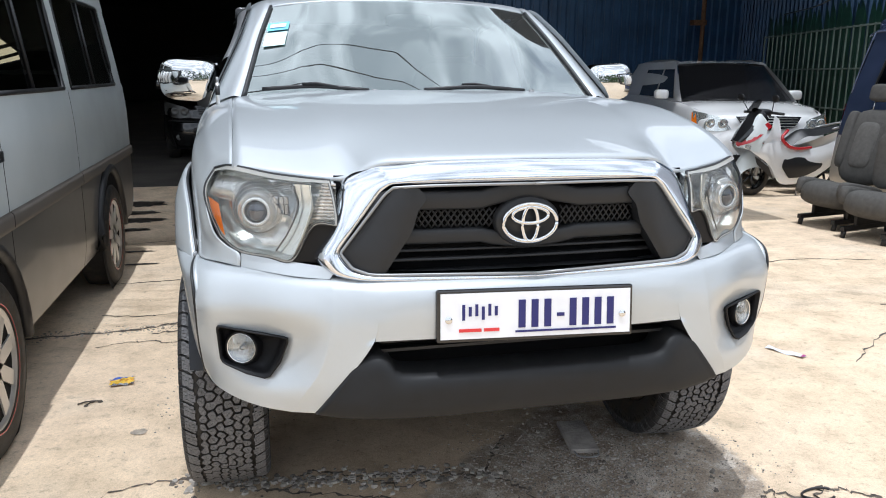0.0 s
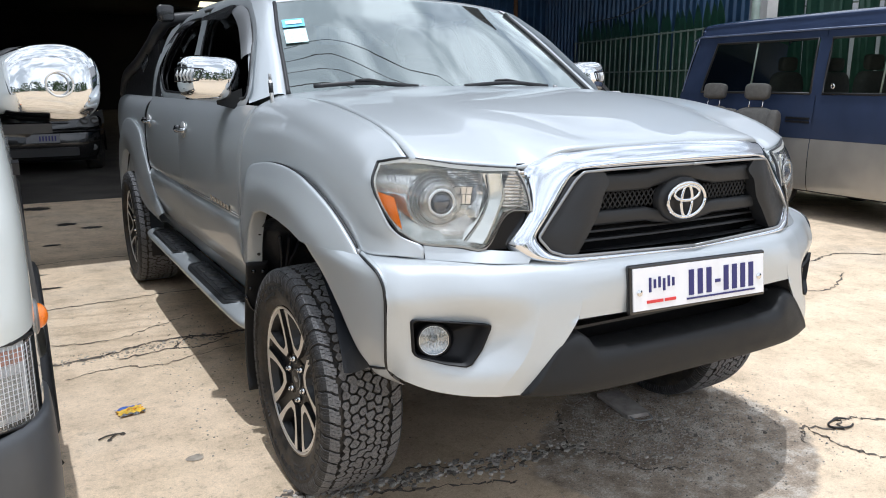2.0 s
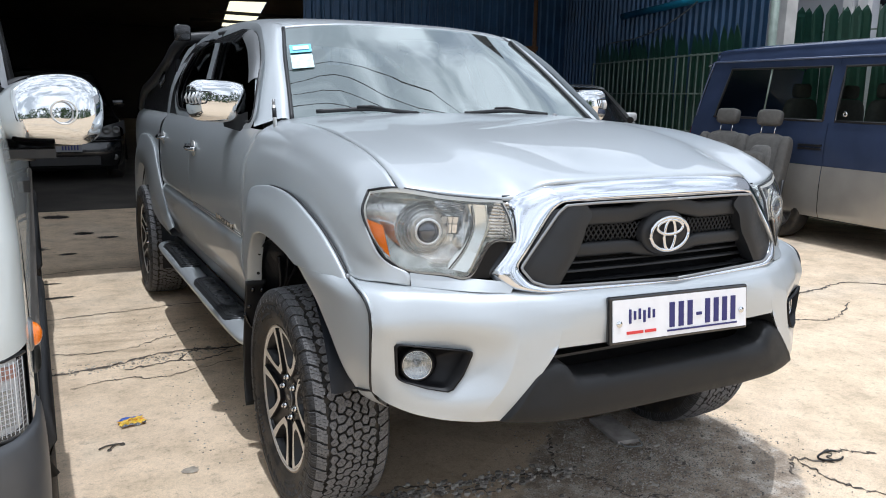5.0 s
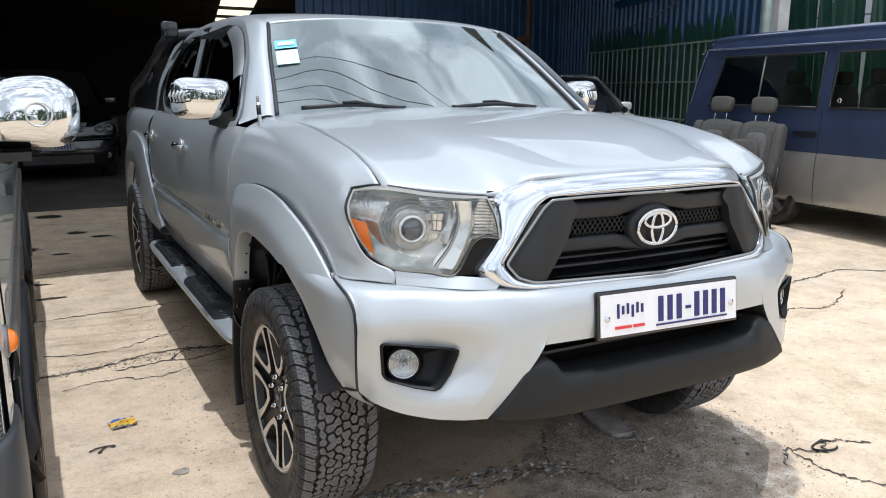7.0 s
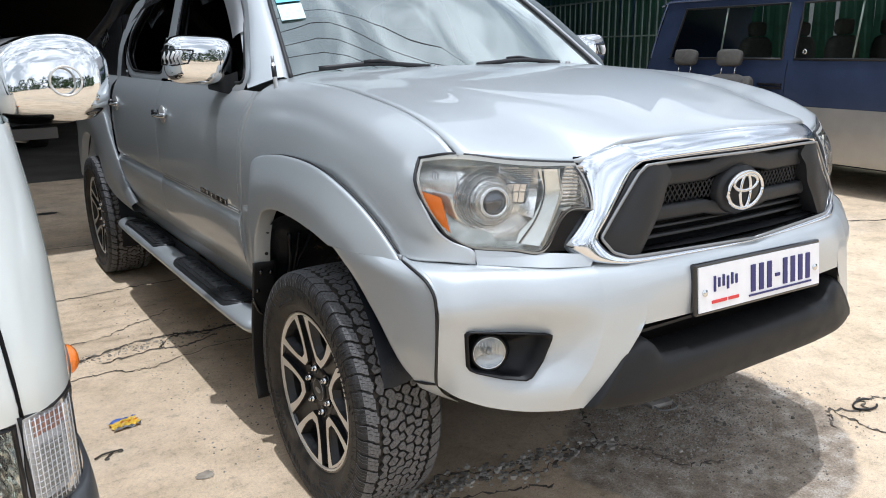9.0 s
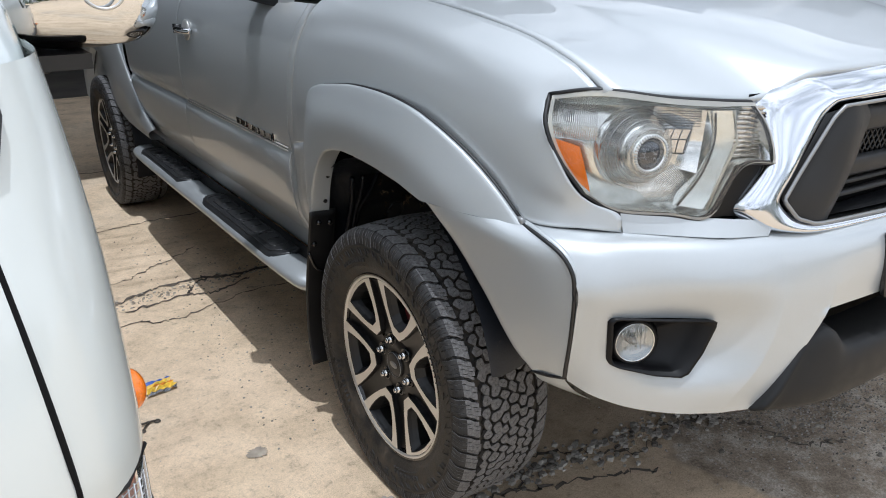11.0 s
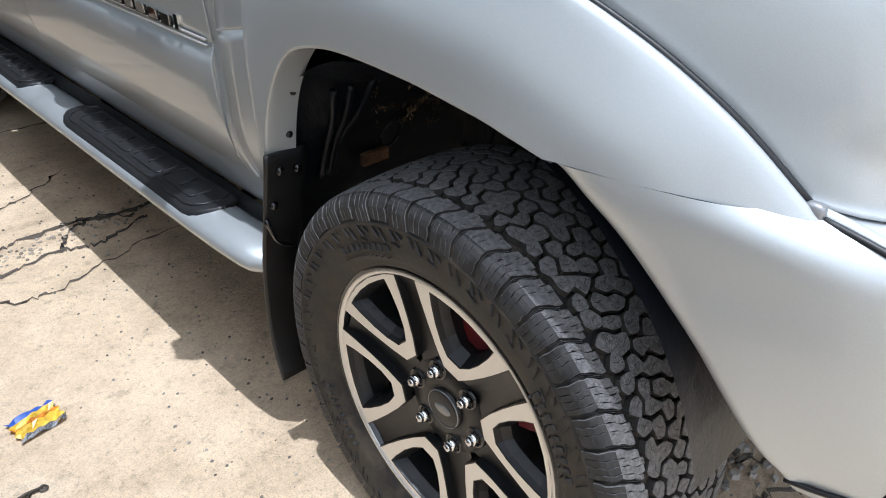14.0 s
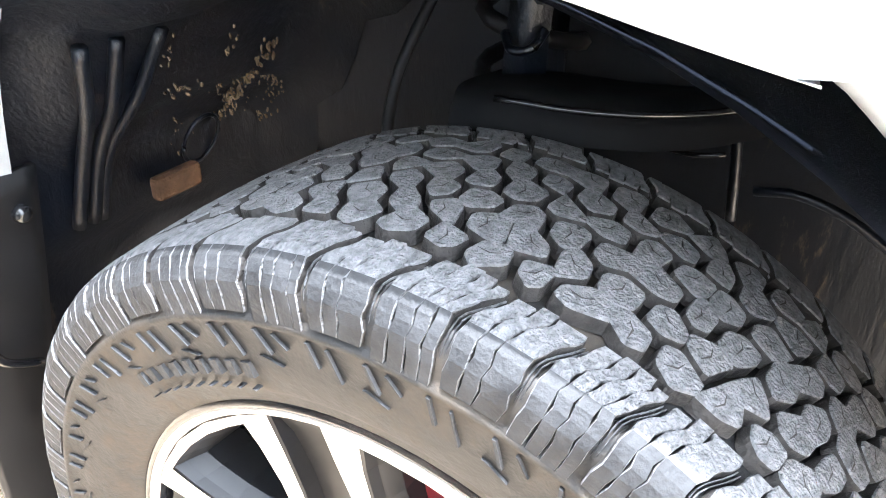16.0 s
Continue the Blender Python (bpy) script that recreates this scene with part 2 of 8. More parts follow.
rubber = splashed("tyre_rubber", (0.0115, 0.0112, 0.011), (0.085, 0.068, 0.050), 14.0, 0.46, 0.70, 0.55)
liner = splashed("wheel_liner", (0.0058, 0.0078, 0.0125), (0.16, 0.115, 0.075), 18.0, 0.62, 0.78, 0.36, (1.0, 1.6, 0.45))
green_paint = plain("green_fence_paint", (0.012, 0.050, 0.030), 0.45, 0.1, 0.2, 8.0, 0.3)
rail_paint = plain("pale_green_rail_paint", (0.17, 0.21, 0.18), 0.55, 0.1, 0.0, 10.0, 0.25)
blue_sheet = plain("blue_sheet_metal", (0.034, 0.082, 0.165), 0.45, 0.2, 0.0, 2.0, 0.25)
pipe_blue = plain("blue_pipe_plastic", (0.03, 0.30, 0.50), 0.4)
# near-black colour carries the gloom inside the unlit shed
dark_wall = plain("garage_wall_in_shade", (0.006, 0.0065, 0.009), 0.9, 0.0, 0.0, 1.5, 0.3)
steel = plain("grey_steel", (0.32, 0.32, 0.32), 0.4, 0.7, 0.0, 20.0, 0.2)


def facet_mat():
    """Bright lamp mirror broken into small facets."""
    m, nt, b = node_mat("lamp_facets")
    b.inputs["Base Color"].default_value = (0.72, 0.74, 0.70, 1)
    b.inputs["Metallic"].default_value, b.inputs["Roughness"].default_value = 1.0, 0.10
    co = nt.nodes.new("ShaderNodeTexCoord")
    v = nt.nodes.new("ShaderNodeTexVoronoi")
    v.inputs["Scale"].default_value = 34.0
    nt.links.new(co.outputs["Object"], v.inputs["Vector"])
    bp = nt.nodes.new("ShaderNodeBump")
    bp.inputs["Strength"].default_value, bp.inputs["Distance"].default_value = 0.8, 0.02
    nt.links.new(v.outputs["Distance"], bp.inputs["Height"])
    nt.links.new(bp.outputs["Normal"], b.inputs["Normal"])
    return m


lamp_facets = facet_mat()


def concrete_mat():
    m, nt, b = node_mat("yard_concrete")
    co = nt.nodes.new("ShaderNodeTexCoord")

    def tex(kind, scale, **kw):
        n = nt.nodes.new(kind)
        n.inputs["Scale"].default_value = scale
        for k, v in kw.items():
            n.inputs[k].default_value = v
        nt.links.new(co.outputs["Object"], n.inputs["Vector"])
        return n

    def ramp(src, stops):
        r = nt.nodes.new("ShaderNodeValToRGB")
        r.color_ramp.elements[0].position, r.color_ramp.elements[0].color = stops[0][0], (*stops[0][1], 1)
        r.color_ramp.elements[1].position, r.color_ramp.elements[1].color = stops[-1][0], (*stops[-1][1], 1)
        for p, c in stops[1:-1]:
            r.color_ramp.elements.new(p).color = (*c, 1)
        nt.links.new(src, r.inputs["Fac"])
        return r

    def mixc(kind, fac, a, c):
        x = nt.nodes.new("ShaderNodeMixRGB")
        x.blend_type = kind
        if isinstance(fac, float):
            x.inputs["Fac"].default_value = fac
        else:
            nt.links.new(fac, x.inputs["Fac"])
        for sock, v in (("Color1", a), ("Color2", c)):
            if isinstance(v, tuple):
                x.inputs[sock].default_value = (*v, 1)
            else:
                nt.links.new(v, x.inputs[sock])
        return x.outputs["Color"]

    big = tex("ShaderNodeTexNoise", 0.55, Detail=5.0, Roughness=0.6)
    mid = tex("ShaderNodeTexNoise", 4.0, Detail=6.0, Roughness=0.65)
    fine = tex("ShaderNodeTexNoise", 75.0, Detail=7.0, Roughness=0.78)
    speck = tex("ShaderNodeTexVoronoi", 75.0)
    base = ramp(big.outputs["Fac"], [(0.32, (0.63, 0.525, 0.405)), (0.48, (0.74, 0.585, 0.415)), (0.62, (0.76, 0.60, 0.435)), (0.74, (0.74, 0.64, 0.505))]).outputs["Color"]
    tone = ramp(mid.outputs["Fac"], [(0.28, (0.60, 0.59, 0.57)), (0.42, (0.86, 0.85, 0.83)), (0.55, (1.0, 1.0, 1.0)), (0.75, (1.12, 1.13, 1.14))]).outputs["Color"]
    col = mixc("MULTIPLY", 0.9, base, tone)
    grain = ramp(fine.outputs["Fac"], [(0.34, (0.60, 0.59, 0.57)), (0.44, (0.92, 0.92, 0.91)), (0.55, (1.0, 1.0, 1.0)), (0.72, (1.18, 1.17, 1.15))]).outputs["Color"]
    col = mixc("MULTIPLY", 0.8, col, grain)
    dots = ramp(speck.outputs["Distance"], [(0.0, (0.35, 0.32, 0.28)), (0.09, (0.6, 0.56, 0.5)), (0.16, (1, 1, 1))]).outputs["Color"]
    col = mixc("MULTIPLY", 0.12, col, dots)
    # soaked, oily dirt round the front of the truck
    sep = nt.nodes.new("ShaderNodeSeparateXYZ")
    nt.links.new(co.outputs["Object"], sep.inputs["Vector"])

    def math_node(op, a, c=None):
        n = nt.nodes.new("ShaderNodeMath")
        n.operation = op
        for i, v in enumerate((a, c)):
            if v is None:
                continue
            if isinstance(v, (int, float)):
                n.inputs[i].default_value = v
            else:
                nt.links.new(v, n.inputs[i])
        return n.outputs["Value"]

    edge_n = tex("ShaderNodeTexNoise", 2.6, Detail=6.0, Roughness=0.65)
    wob = math_node("MULTIPLY", math_node("SUBTRACT", edge_n.outputs["Fac"], 0.5), 0.62)

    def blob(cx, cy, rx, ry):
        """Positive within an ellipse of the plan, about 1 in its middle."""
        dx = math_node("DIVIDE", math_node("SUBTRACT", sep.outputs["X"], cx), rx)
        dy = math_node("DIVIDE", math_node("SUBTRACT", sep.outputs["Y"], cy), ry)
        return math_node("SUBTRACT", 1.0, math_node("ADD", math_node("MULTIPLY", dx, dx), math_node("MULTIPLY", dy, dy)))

    # where the slab is broken away and soil shows: right of a slanting broken edge
    side = math_node("SUBTRACT", math_node("MULTIPLY", math_node("SUBTRACT", sep.outputs["X"], 0.22), 1.75), math_node("MULTIPLY", math_node("SUBTRACT", sep.outputs["Y"], 0.02), 1.92))
    soil = math_node("ADD", math_node("MINIMUM", blob(0.42, -0.36, 0.62, 0.62), side), wob)
    stain = ramp(soil, [(0.02, (0, 0, 0)), (0.10, (1, 1, 1))]).outputs["Color"]
    # soft ellipse: dirty slab plus shade under the bumper, multiplied into the colour
    grime_and_shade = ramp(math_node("ADD", blob(0.0, -0.05, 1.05, 0.62), wob), [(0.0, (1, 1, 1)), (0.45, (0.70, 0.69, 0.68))]).outputs["Color"]
    crumb = tex("ShaderNodeTexNoise", 130.0, Detail=6.0, Roughness=0.8)
    lump = tex("ShaderNodeTexNoise", 9.0, Detail=7.0, Roughness=0.7)
    earth = ramp(lump.outputs["Fac"], [(0.36, (0.215, 0.171, 0.130)), (0.50, (0.37, 0.302, 0.235)), (0.62, (0.56, 0.50, 0.43))]).outputs["Color"]
    dirt = mixc("MULTIPLY", 0.85, earth, ramp(crumb.outputs["Fac"], [(0.36, (0.45, 0.43, 0.40)), (0.52, (1.0, 1.0, 1.0)), (0.66, (1.5, 1.48, 1.45))]).outputs["Color"])
    pit = tex("ShaderNodeTexNoise", 22.0, Detail=6.0, Roughness=0.75)
    col = mixc("MULTIPLY", 0.8, col, ramp(pit.outputs["Fac"], [(0.33, (0.62, 0.61, 0.59)), (0.44, (1.04, 1.04, 1.04)), (0.7, (1.16, 1.16, 1.16))]).outputs["Color"])
    speckle = tex("ShaderNodeTexNoise", 240.0, Detail=3.0, Roughness=0.7)
    col = mixc("MULTIPLY", 0.7, col, ramp(speckle.outputs["Fac"], [(0.36, (0.80, 0.78, 0.76)), (0.50, (1.06, 1.06, 1.06)), (0.66, (1.25, 1.25, 1.25))]).outputs["Color"])
    col = mixc("MULTIPLY", 1.0, col, grime_and_shade)
    col = mixc("MIX", math_node("MULTIPLY", stain, 0.95), col, dirt)
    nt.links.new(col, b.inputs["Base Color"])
    b.inputs["Roughness"].default_value = 0.88
    b.inputs["Specular IOR Level"].default_value = 0.3
    h = mixc("MIX", 0.5, mid.outputs["Fac"], fine.outputs["Fac"])
    bp = nt.nodes.new("ShaderNodeBump")
    bp.inputs["Strength"].default_value, bp.inputs["Distance"].default_value = 0.9, 0.012
    nt.links.new(h, bp.inputs["Height"])
    nt.links.new(bp.outputs["Normal"], b.inputs["Normal"])
    return m


concrete = concrete_mat()
clear_plastic = plain("clear_ribbed_plastic", (0.78, 0.79, 0.82), 0.10, 0.0, 0.8)
van_screen = glass("van_screen_glass", (0.45, 0.50, 0.48), 0.06)

# ---- mesh tools ----
def part(name, bm, material, parent=None, label="", smooth=True, mods=()):
    """Links a bmesh as one mesh object, under a thing or a part."""
    me = bpy.data.meshes.new(name)
    bmesh.ops.recalc_face_normals(bm, faces=bm.faces)
    bm.to_mesh(me)
    bm.free()
    for p in me.polygons:
        p.use_smooth = smooth
    for m in material if isinstance(material, (list, tuple)) else [material]:
        me.materials.append(m)
    ob = new(name, me)
    if parent is not None:
        ob.parent = parent
        # the parent's own matrix is set before its parts are added
        ob.matrix_parent_inverse = parent.matrix_world.inverted() if parent.type == "EMPTY" else Matrix()
    if label:
        ob["label"] = label
    return ob


def share(name, me, parent, m, label=""):
    """One more object on a mesh that exists already, at m in its parent's space."""
    ob = new(name, me)
    ob.parent = parent
    ob.matrix_basis = m
    if label:
        ob["label"] = label
    return ob


def thing(name, label, category, group="", at=(0, 0, 0), turn=0.0):
    ob = new(name)
    ob.empty_display_size = 0.1
    ob.matrix_world = pose(*at, 0, 0, turn)
    ob.matrix_basis = pose(*at, 0, 0, turn)
    return tagged(ob, label, category, group)


def spline(pts, n):
    """Points on a smooth curve through pts, n to a stretch."""
    pts = [Vector(p) for p in pts]
    if len(pts) == 2:
        return [pts[0].lerp(pts[1], i / n) for i in range(n + 1)]
    out = []
    for i in range(len(pts) - 1):
        a = pts[i - 1] if i else pts[0] * 2 - pts[1]
        b, c = pts[i], pts[i + 1]
        d = pts[i + 2] if i + 2 < len(pts) else c * 2 - b
        for k in range(n):
            t = k / n
            out.append(0.5 * ((2 * b) + (c - a) * t + (2 * a - 5 * b + 4 * c - d) * t * t + (3 * b - a - 3 * c + d) * t ** 3))
    out.append(pts[-1])
    return out


def add_grid(bm, grid, close=False):
    vs = [[bm.verts.new(p) for p in row] for row in grid]
    faces = []
    for i in range(len(vs) - 1):
        m = len(vs[i])
        for j in range(m if close else m - 1):
            q = (vs[i][j], vs[i][(j + 1) % m], vs[i + 1][(j + 1) % m], vs[i + 1][j])
            try:
                faces.append(bm.faces.new(q))
            except ValueError:
                pass
    return vs


def loft(rows, nu=4, nv=4, sx=1.0, bm=None):
    """A smooth sheet through rows of points; sx = -1 puts it on the other side."""
    bm = bm or bmesh.new()
    rows = [[Vector((p[0] * sx, p[1], p[2])) for p in r] for r in rows]
    dense = [spline(r, nv) for r in rows]
    cols = [spline([dense[i][j] for i in range(len(dense))], nu) for j in range(len(dense[0]))]
    add_grid(bm, [[cols[j][i] for j in range(len(cols))] for i in range(len(cols[0]))])
    return bm


def solid(ob, t, offset=-1.0):
    md = ob.modifiers.new("thickness", "SOLIDIFY")
    md.thickness, md.offset = t, offset
    return ob


def bevel(ob, w, n=2, angle=35):
    md = ob.modifiers.new("edges", "BEVEL")
    md.width, md.segments, md.limit_method, md.angle_limit = w, n, "ANGLE", radians(angle)
    return ob


def fair(bm, n, f=0.5):
    """Smooths a sheet without moving its rim."""
    inner = [v for v in bm.verts if not v.is_boundary]
    for _ in range(n):
        bmesh.ops.smooth_vert(bm, verts=inner, factor=f, use_axis_x=True, use_axis_y=True, use_axis_z=True)
    return bm


def add_box(bm, lo, hi, m=None):
    r = bmesh.ops.create_cube(bm, size=1.0)
    c = [(a + b) / 2 for a, b in zip(lo, hi)]
    s = [b - a for a, b in zip(lo, hi)]
    mm = Matrix.Translation(c) @ Matrix.Diagonal((*s, 1))
    bmesh.ops.transform(bm, matrix=(m @ mm) if m else mm, verts=r["verts"])
    return r["verts"]


def box(lo, hi, m=None):
    bm = bmesh.new()
    add_box(bm, lo, hi, m)
    return bm


def add_cyl(bm, a, b, r, r2=None, n=20, caps=True):
    a, b = Vector(a), Vector(b)
    d = b - a
    res = bmesh.ops.create_cone(bm, cap_ends=caps, segments=n, radius1=r, radius2=r if r2 is None else r2, depth=d.length)
    m = Matrix.Translation((a + b) / 2) @ d.to_track_quat("Z", "Y").to_matrix().to_4x4()
    bmesh.ops.transform(bm, matrix=m, verts=res["verts"])
    return res["verts"]


def cyl(a, b, r, r2=None, n=20):
    bm = bmesh.new()
    add_cyl(bm, a, b, r, r2, n)
    return bm


def add_tube(bm, pts, r, n=8, flat=1.0, cap=True):
    """A round tube along a line of points."""
    pts = [Vector(p) for p in pts]
    rings = []
    up = Vector((0, 0, 1))
    for i, p in enumerate(pts):
        t = (pts[min(i + 1, len(pts) - 1)] - pts[max(i - 1, 0)]).normalized()
        side = t.cross(up)
        if side.length < 0.05:
            side = t.cross(Vector((0, 1, 0)))
        side.normalize()
        top = side.cross(t)
        rr = r[i] if isinstance(r, (list, tuple)) else r
        rings.append([p + side * (rr * math.cos(2 * math.pi * k / n)) + top * (rr * flat * math.sin(2 * math.pi * k / n)) for k in range(n)])
    vs = add_grid(bm, rings, close=True)
    if cap:
        for ring in (vs[0], vs[-1]):
            try:
                bm.faces.new(ring)
            except ValueError:
                pass


def tube(pts, r, n=8, flat=1.0):
    bm = bmesh.new()
    add_tube(bm, pts, r, n, flat)
    return bm


def ring(outer, inner, bm=None, lift=None):
    """A flat frame between two rims with the same number of points; lift: a rim between them."""
    bm = bm or bmesh.new()
    rows = [outer, lift, inner] if lift else [outer, inner]
    add_grid(bm, [[Vector(p) for p in r] for r in rows], close=True)
    return bm


def face(pts, bm=None):
    bm = bm or bmesh.new()
    bm.faces.new([bm.verts.new(p) for p in pts])
    return bm


def flip(pts, s):
    return [(p[0] * s, p[1], p[2]) for p in pts]


def lathe(profile, axis="x", n=48, bm=None, at=(0, 0, 0)):
    """Turns (along, radius) pairs round an axis."""
    bm = bm or bmesh.new()
    grid = []
    for a, r in profile:
        row = []
        for k in range(n):
            c, s = math.cos(2 * math.pi * k / n) * r, math.sin(2 * math.pi * k / n) * r
            p = (a, c, s) if axis == "x" else (c, a, s) if axis == "y" else (c, s, a)
            row.append(Vector(p) + Vector(at))
        grid.append(row)
    add_grid(bm, grid, close=True)
    return bm


def ellipsoid(c, r, m=None, u=20, v=12):
    bm = bmesh.new()
    res = bmesh.ops.create_uvsphere(bm, u_segments=u, v_segments=v, radius=1.0)
    mm = Matrix.Translation(c) @ (m or Matrix()) @ Matrix.Diagonal((*r, 1))
    bmesh.ops.transform(bm, matrix=mm, verts=res["verts"])
    return bm


def soft_box(c, r, e=0.35, m=None, n=10):
    """A cushion: a ball pulled towards a box (e: small is boxy)."""
    bm = bmesh.new()
    res = bmesh.ops.create_uvsphere(bm, u_segments=n * 2, v_segments=n, radius=1.0)
    for v in res["verts"]:
        p = v.co
        v.co = Vector([math.copysign(abs(a) ** e, a) for a in p])
        k = max(abs(a) for a in v.co)
        v.co = Vector((v.co.x * r[0], v.co.y * r[1], v.co.z * r[2])) * (0.86 + 0.14 * (v.co.length / 1.733))
    mm = Matrix.Translation(c) @ (m or Matrix())
    bmesh.ops.transform(bm, matrix=mm, verts=res["verts"])
    return bm


def spline_surface(rows, n, k):
    """A smooth net of points through rows of points."""
    fine = [spline(r, k) for r in rows]
    cols = [spline([r[i] for r in fine], n) for i in range(len(fine[0]))]
    return [[c[i] for c in cols] for i in range(len(cols[0]))]

# ---- ground and shed ----
def build_ground():
    bm = bmesh.new()
    xs = [-400, -60, -12, -6, -3, -2, -1.5, -1, -0.5, 0, 0.5, 1, 1.5, 2, 3, 6, 12, 60, 400]
    ys = [-400, -60, -12, -4, -2, -1.5, -1, -0.5, 0, 0.5, 1, 2, 3, 4, 6, 12, 18, 60, 400]
    add_grid(bm, [[(x, y, 0) for x in xs] for y in ys])
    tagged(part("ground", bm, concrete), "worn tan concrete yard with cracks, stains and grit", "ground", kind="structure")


build_ground()
# shed: open in front, closed behind and at the sides, with one translucent roof sheet far back
SHED_Y, SHED_BACK, SHED_L, SHED_R, SHED_H = 3.55, 39.5, -9.0, 12.5, 5.2
LIGHT = [Vector((5.0, 26.3, 4.6)), Vector((6.2, 25.8, 4.6)), Vector((8.6, 37.2, 4.6)), Vector((7.2, 37.9, 4.6))]
bm = bmesh.new()
for lo, hi in (((SHED_L, SHED_Y, SHED_H), (4.2, 20, SHED_H + .1)), ((4.2, 7.0, SHED_H), (SHED_R + .2, 20, SHED_H + .1)), ((SHED_L, 19.9, 4.55), (SHED_R + .2, 20, SHED_H + .1))):
    add_box(bm, lo, hi)
# the far, lower half of the roof, round the opening of the roof light
RIM = [Vector((SHED_L, 19.95, 4.6)), Vector((SHED_R + .2, 19.95, 4.6)), Vector((SHED_R + .2, SHED_BACK + .1, 4.6)), Vector((SHED_L, SHED_BACK + .1, 4.6))]
for k in range(4):
    bm.faces.new([bm.verts.new(p) for p in (RIM[k], RIM[(k + 1) % 4], LIGHT[(k + 1) % 4], LIGHT[k])])
tagged(part("ceiling", bm, dark_wall, smooth=False), "underside of a sheet-metal shed roof, coloured near black for shade", "ceiling", kind="structure")
bm = bmesh.new()
add_grid(bm, [[LIGHT[0].lerp(LIGHT[1], i / 24).lerp(LIGHT[3].lerp(LIGHT[2], i / 24), j / 4) + Vector((0, 0, .04 + .02 * (i % 2))) for i in range(25)] for j in range(5)])
m_sheet = bpy.data.materials.new("translucent_sheet")
m_sheet.use_nodes = True
nt = m_sheet.node_tree
nt.nodes.remove(nt.nodes["Principled BSDF"])
tl = nt.nodes.new("ShaderNodeBsdfTranslucent")
tl.inputs["Color"].default_value = (.82, .70, .42, 1)
nt.links.new(tl.outputs["BSDF"], nt.nodes["Material Output"].inputs["Surface"])
tagged(part("roof_light", bm, m_sheet), "translucent corrugated roof sheet glowing with daylight", "roof light", kind="structure")
bm = bmesh.new()
for y in (29.0, 32.8):
    add_box(bm, (4.8, y, 4.40), (8.4, y + .10, 4.52))
for y in (8.0, 11.5, 15.0, 19.0):
    add_box(bm, (SHED_L, y, SHED_H - .22), (7.2, y + .09, SHED_H - .004))
tagged(part("roof_beam", bm, dark_wall, smooth=False), "steel purlins under the shed roof, coloured near black for shade", "beam", kind="structure")
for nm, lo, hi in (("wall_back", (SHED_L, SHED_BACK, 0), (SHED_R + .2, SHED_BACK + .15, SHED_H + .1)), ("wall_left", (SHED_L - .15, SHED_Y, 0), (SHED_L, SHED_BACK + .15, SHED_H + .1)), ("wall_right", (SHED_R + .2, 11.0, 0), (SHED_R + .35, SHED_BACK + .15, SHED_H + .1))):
    tagged(part(nm, box(lo, hi), dark_wall, smooth=False), "sheet-metal wall of the shed, coloured near black for shade", "wall", kind="structure")


# slab colour holds the roof's shade as well as oil stains
tagged(part("shed_floor", box((SHED_L, 7.4, -.05), (4.6, SHED_BACK, .004)), plain("shaded_shed_concrete", (.085, .075, .064), .9, 0, 0, 1.6, .45, .3, 60), smooth=False), "oil-stained concrete floor of the shed, darkened for roof shade", "floor", kind="structure")


def sheet_wall(name, a, b, z0, z1, mat, label, pitch=.19, depth=.035):
    """Ribbed sheet metal between two points of the plan."""
    a, b = Vector((*a, 0)), Vector((*b, 0))
    d = b - a
    n = int(d.length / pitch)
    side = Vector((-d.y, d.x, 0)).normalized()
    rows = []
    for k in range(n):
        for f, o in ((0, 0), (.55, 0), (.68, 1), (.87, 1)):
            p = a + d * ((k + f) / n) + side * depth * o
            rows.append([Vector((p.x, p.y, z0)), Vector((p.x, p.y, z1))])
    bm = bmesh.new()
    add_grid(bm, rows)
    return tagged(solid(part(name, bm, mat, smooth=False), .006), label, "wall", kind="structure")


# blue ribbed wall along the yard's side, with a pipe on it
sheet_wall("wall_blue", (7.42, 5.05), (9.60, 12.5), 0, 5.2, blue_sheet, "blue ribbed sheet-metal wall")
sheet_wall("wall_blue_end", (9.60, 12.5), (3.2, 12.5), 0, 5.2, blue_sheet, "blue ribbed sheet-metal wall", .19)
sheet_wall("wall_blue_far", (9.62, 12.6), (12.6, 12.6), 0, 5.2, blue_sheet, "blue ribbed sheet-metal wall", .19)
riser = thing("rusty_pipe", "rusty brown pipe standing against the blue wall", "pipe")
part("pipe_run", tube([(8.30, 11.9, 0), (8.30, 11.9, 5.1)], .045, 10), rust, riser)
part("pipe_bracket", box((8.05, 11.82, 2.42), (8.34, 11.98, 2.52)), rust, riser, smooth=False)
pipe = thing("water_pipe", "bright blue plastic pipe along the sheet-metal wall", "pipe")
part("pipe_run", tube([(7.30, 5.0, 2.98), (7.66, 6.3, 2.98), (8.6, 9.4, 2.98)], .06, 12), pipe_blue, pipe)
part("pipe_elbow", tube(spline([(7.30, 5.0, 2.98), (7.24, 4.82, 2.96), (7.24, 4.80, 2.86)], 4), .072, 12), pipe_blue, pipe)
part("pipe_drop", tube([(7.24, 4.80, 2.9), (7.24, 4.80, 0.0)], .055, 12), rail_paint, pipe)
cable = thing("wall_cable", "thin grey cable drooping along the wall", "cable")
part("cable_run", tube(spline([(7.5, 5.8, 3.4), (7.8, 6.9, 2.85), (8.2, 8.3, 2.55), (8.7, 9.9, 2.50)], 6), .012, 6), steel, cable)


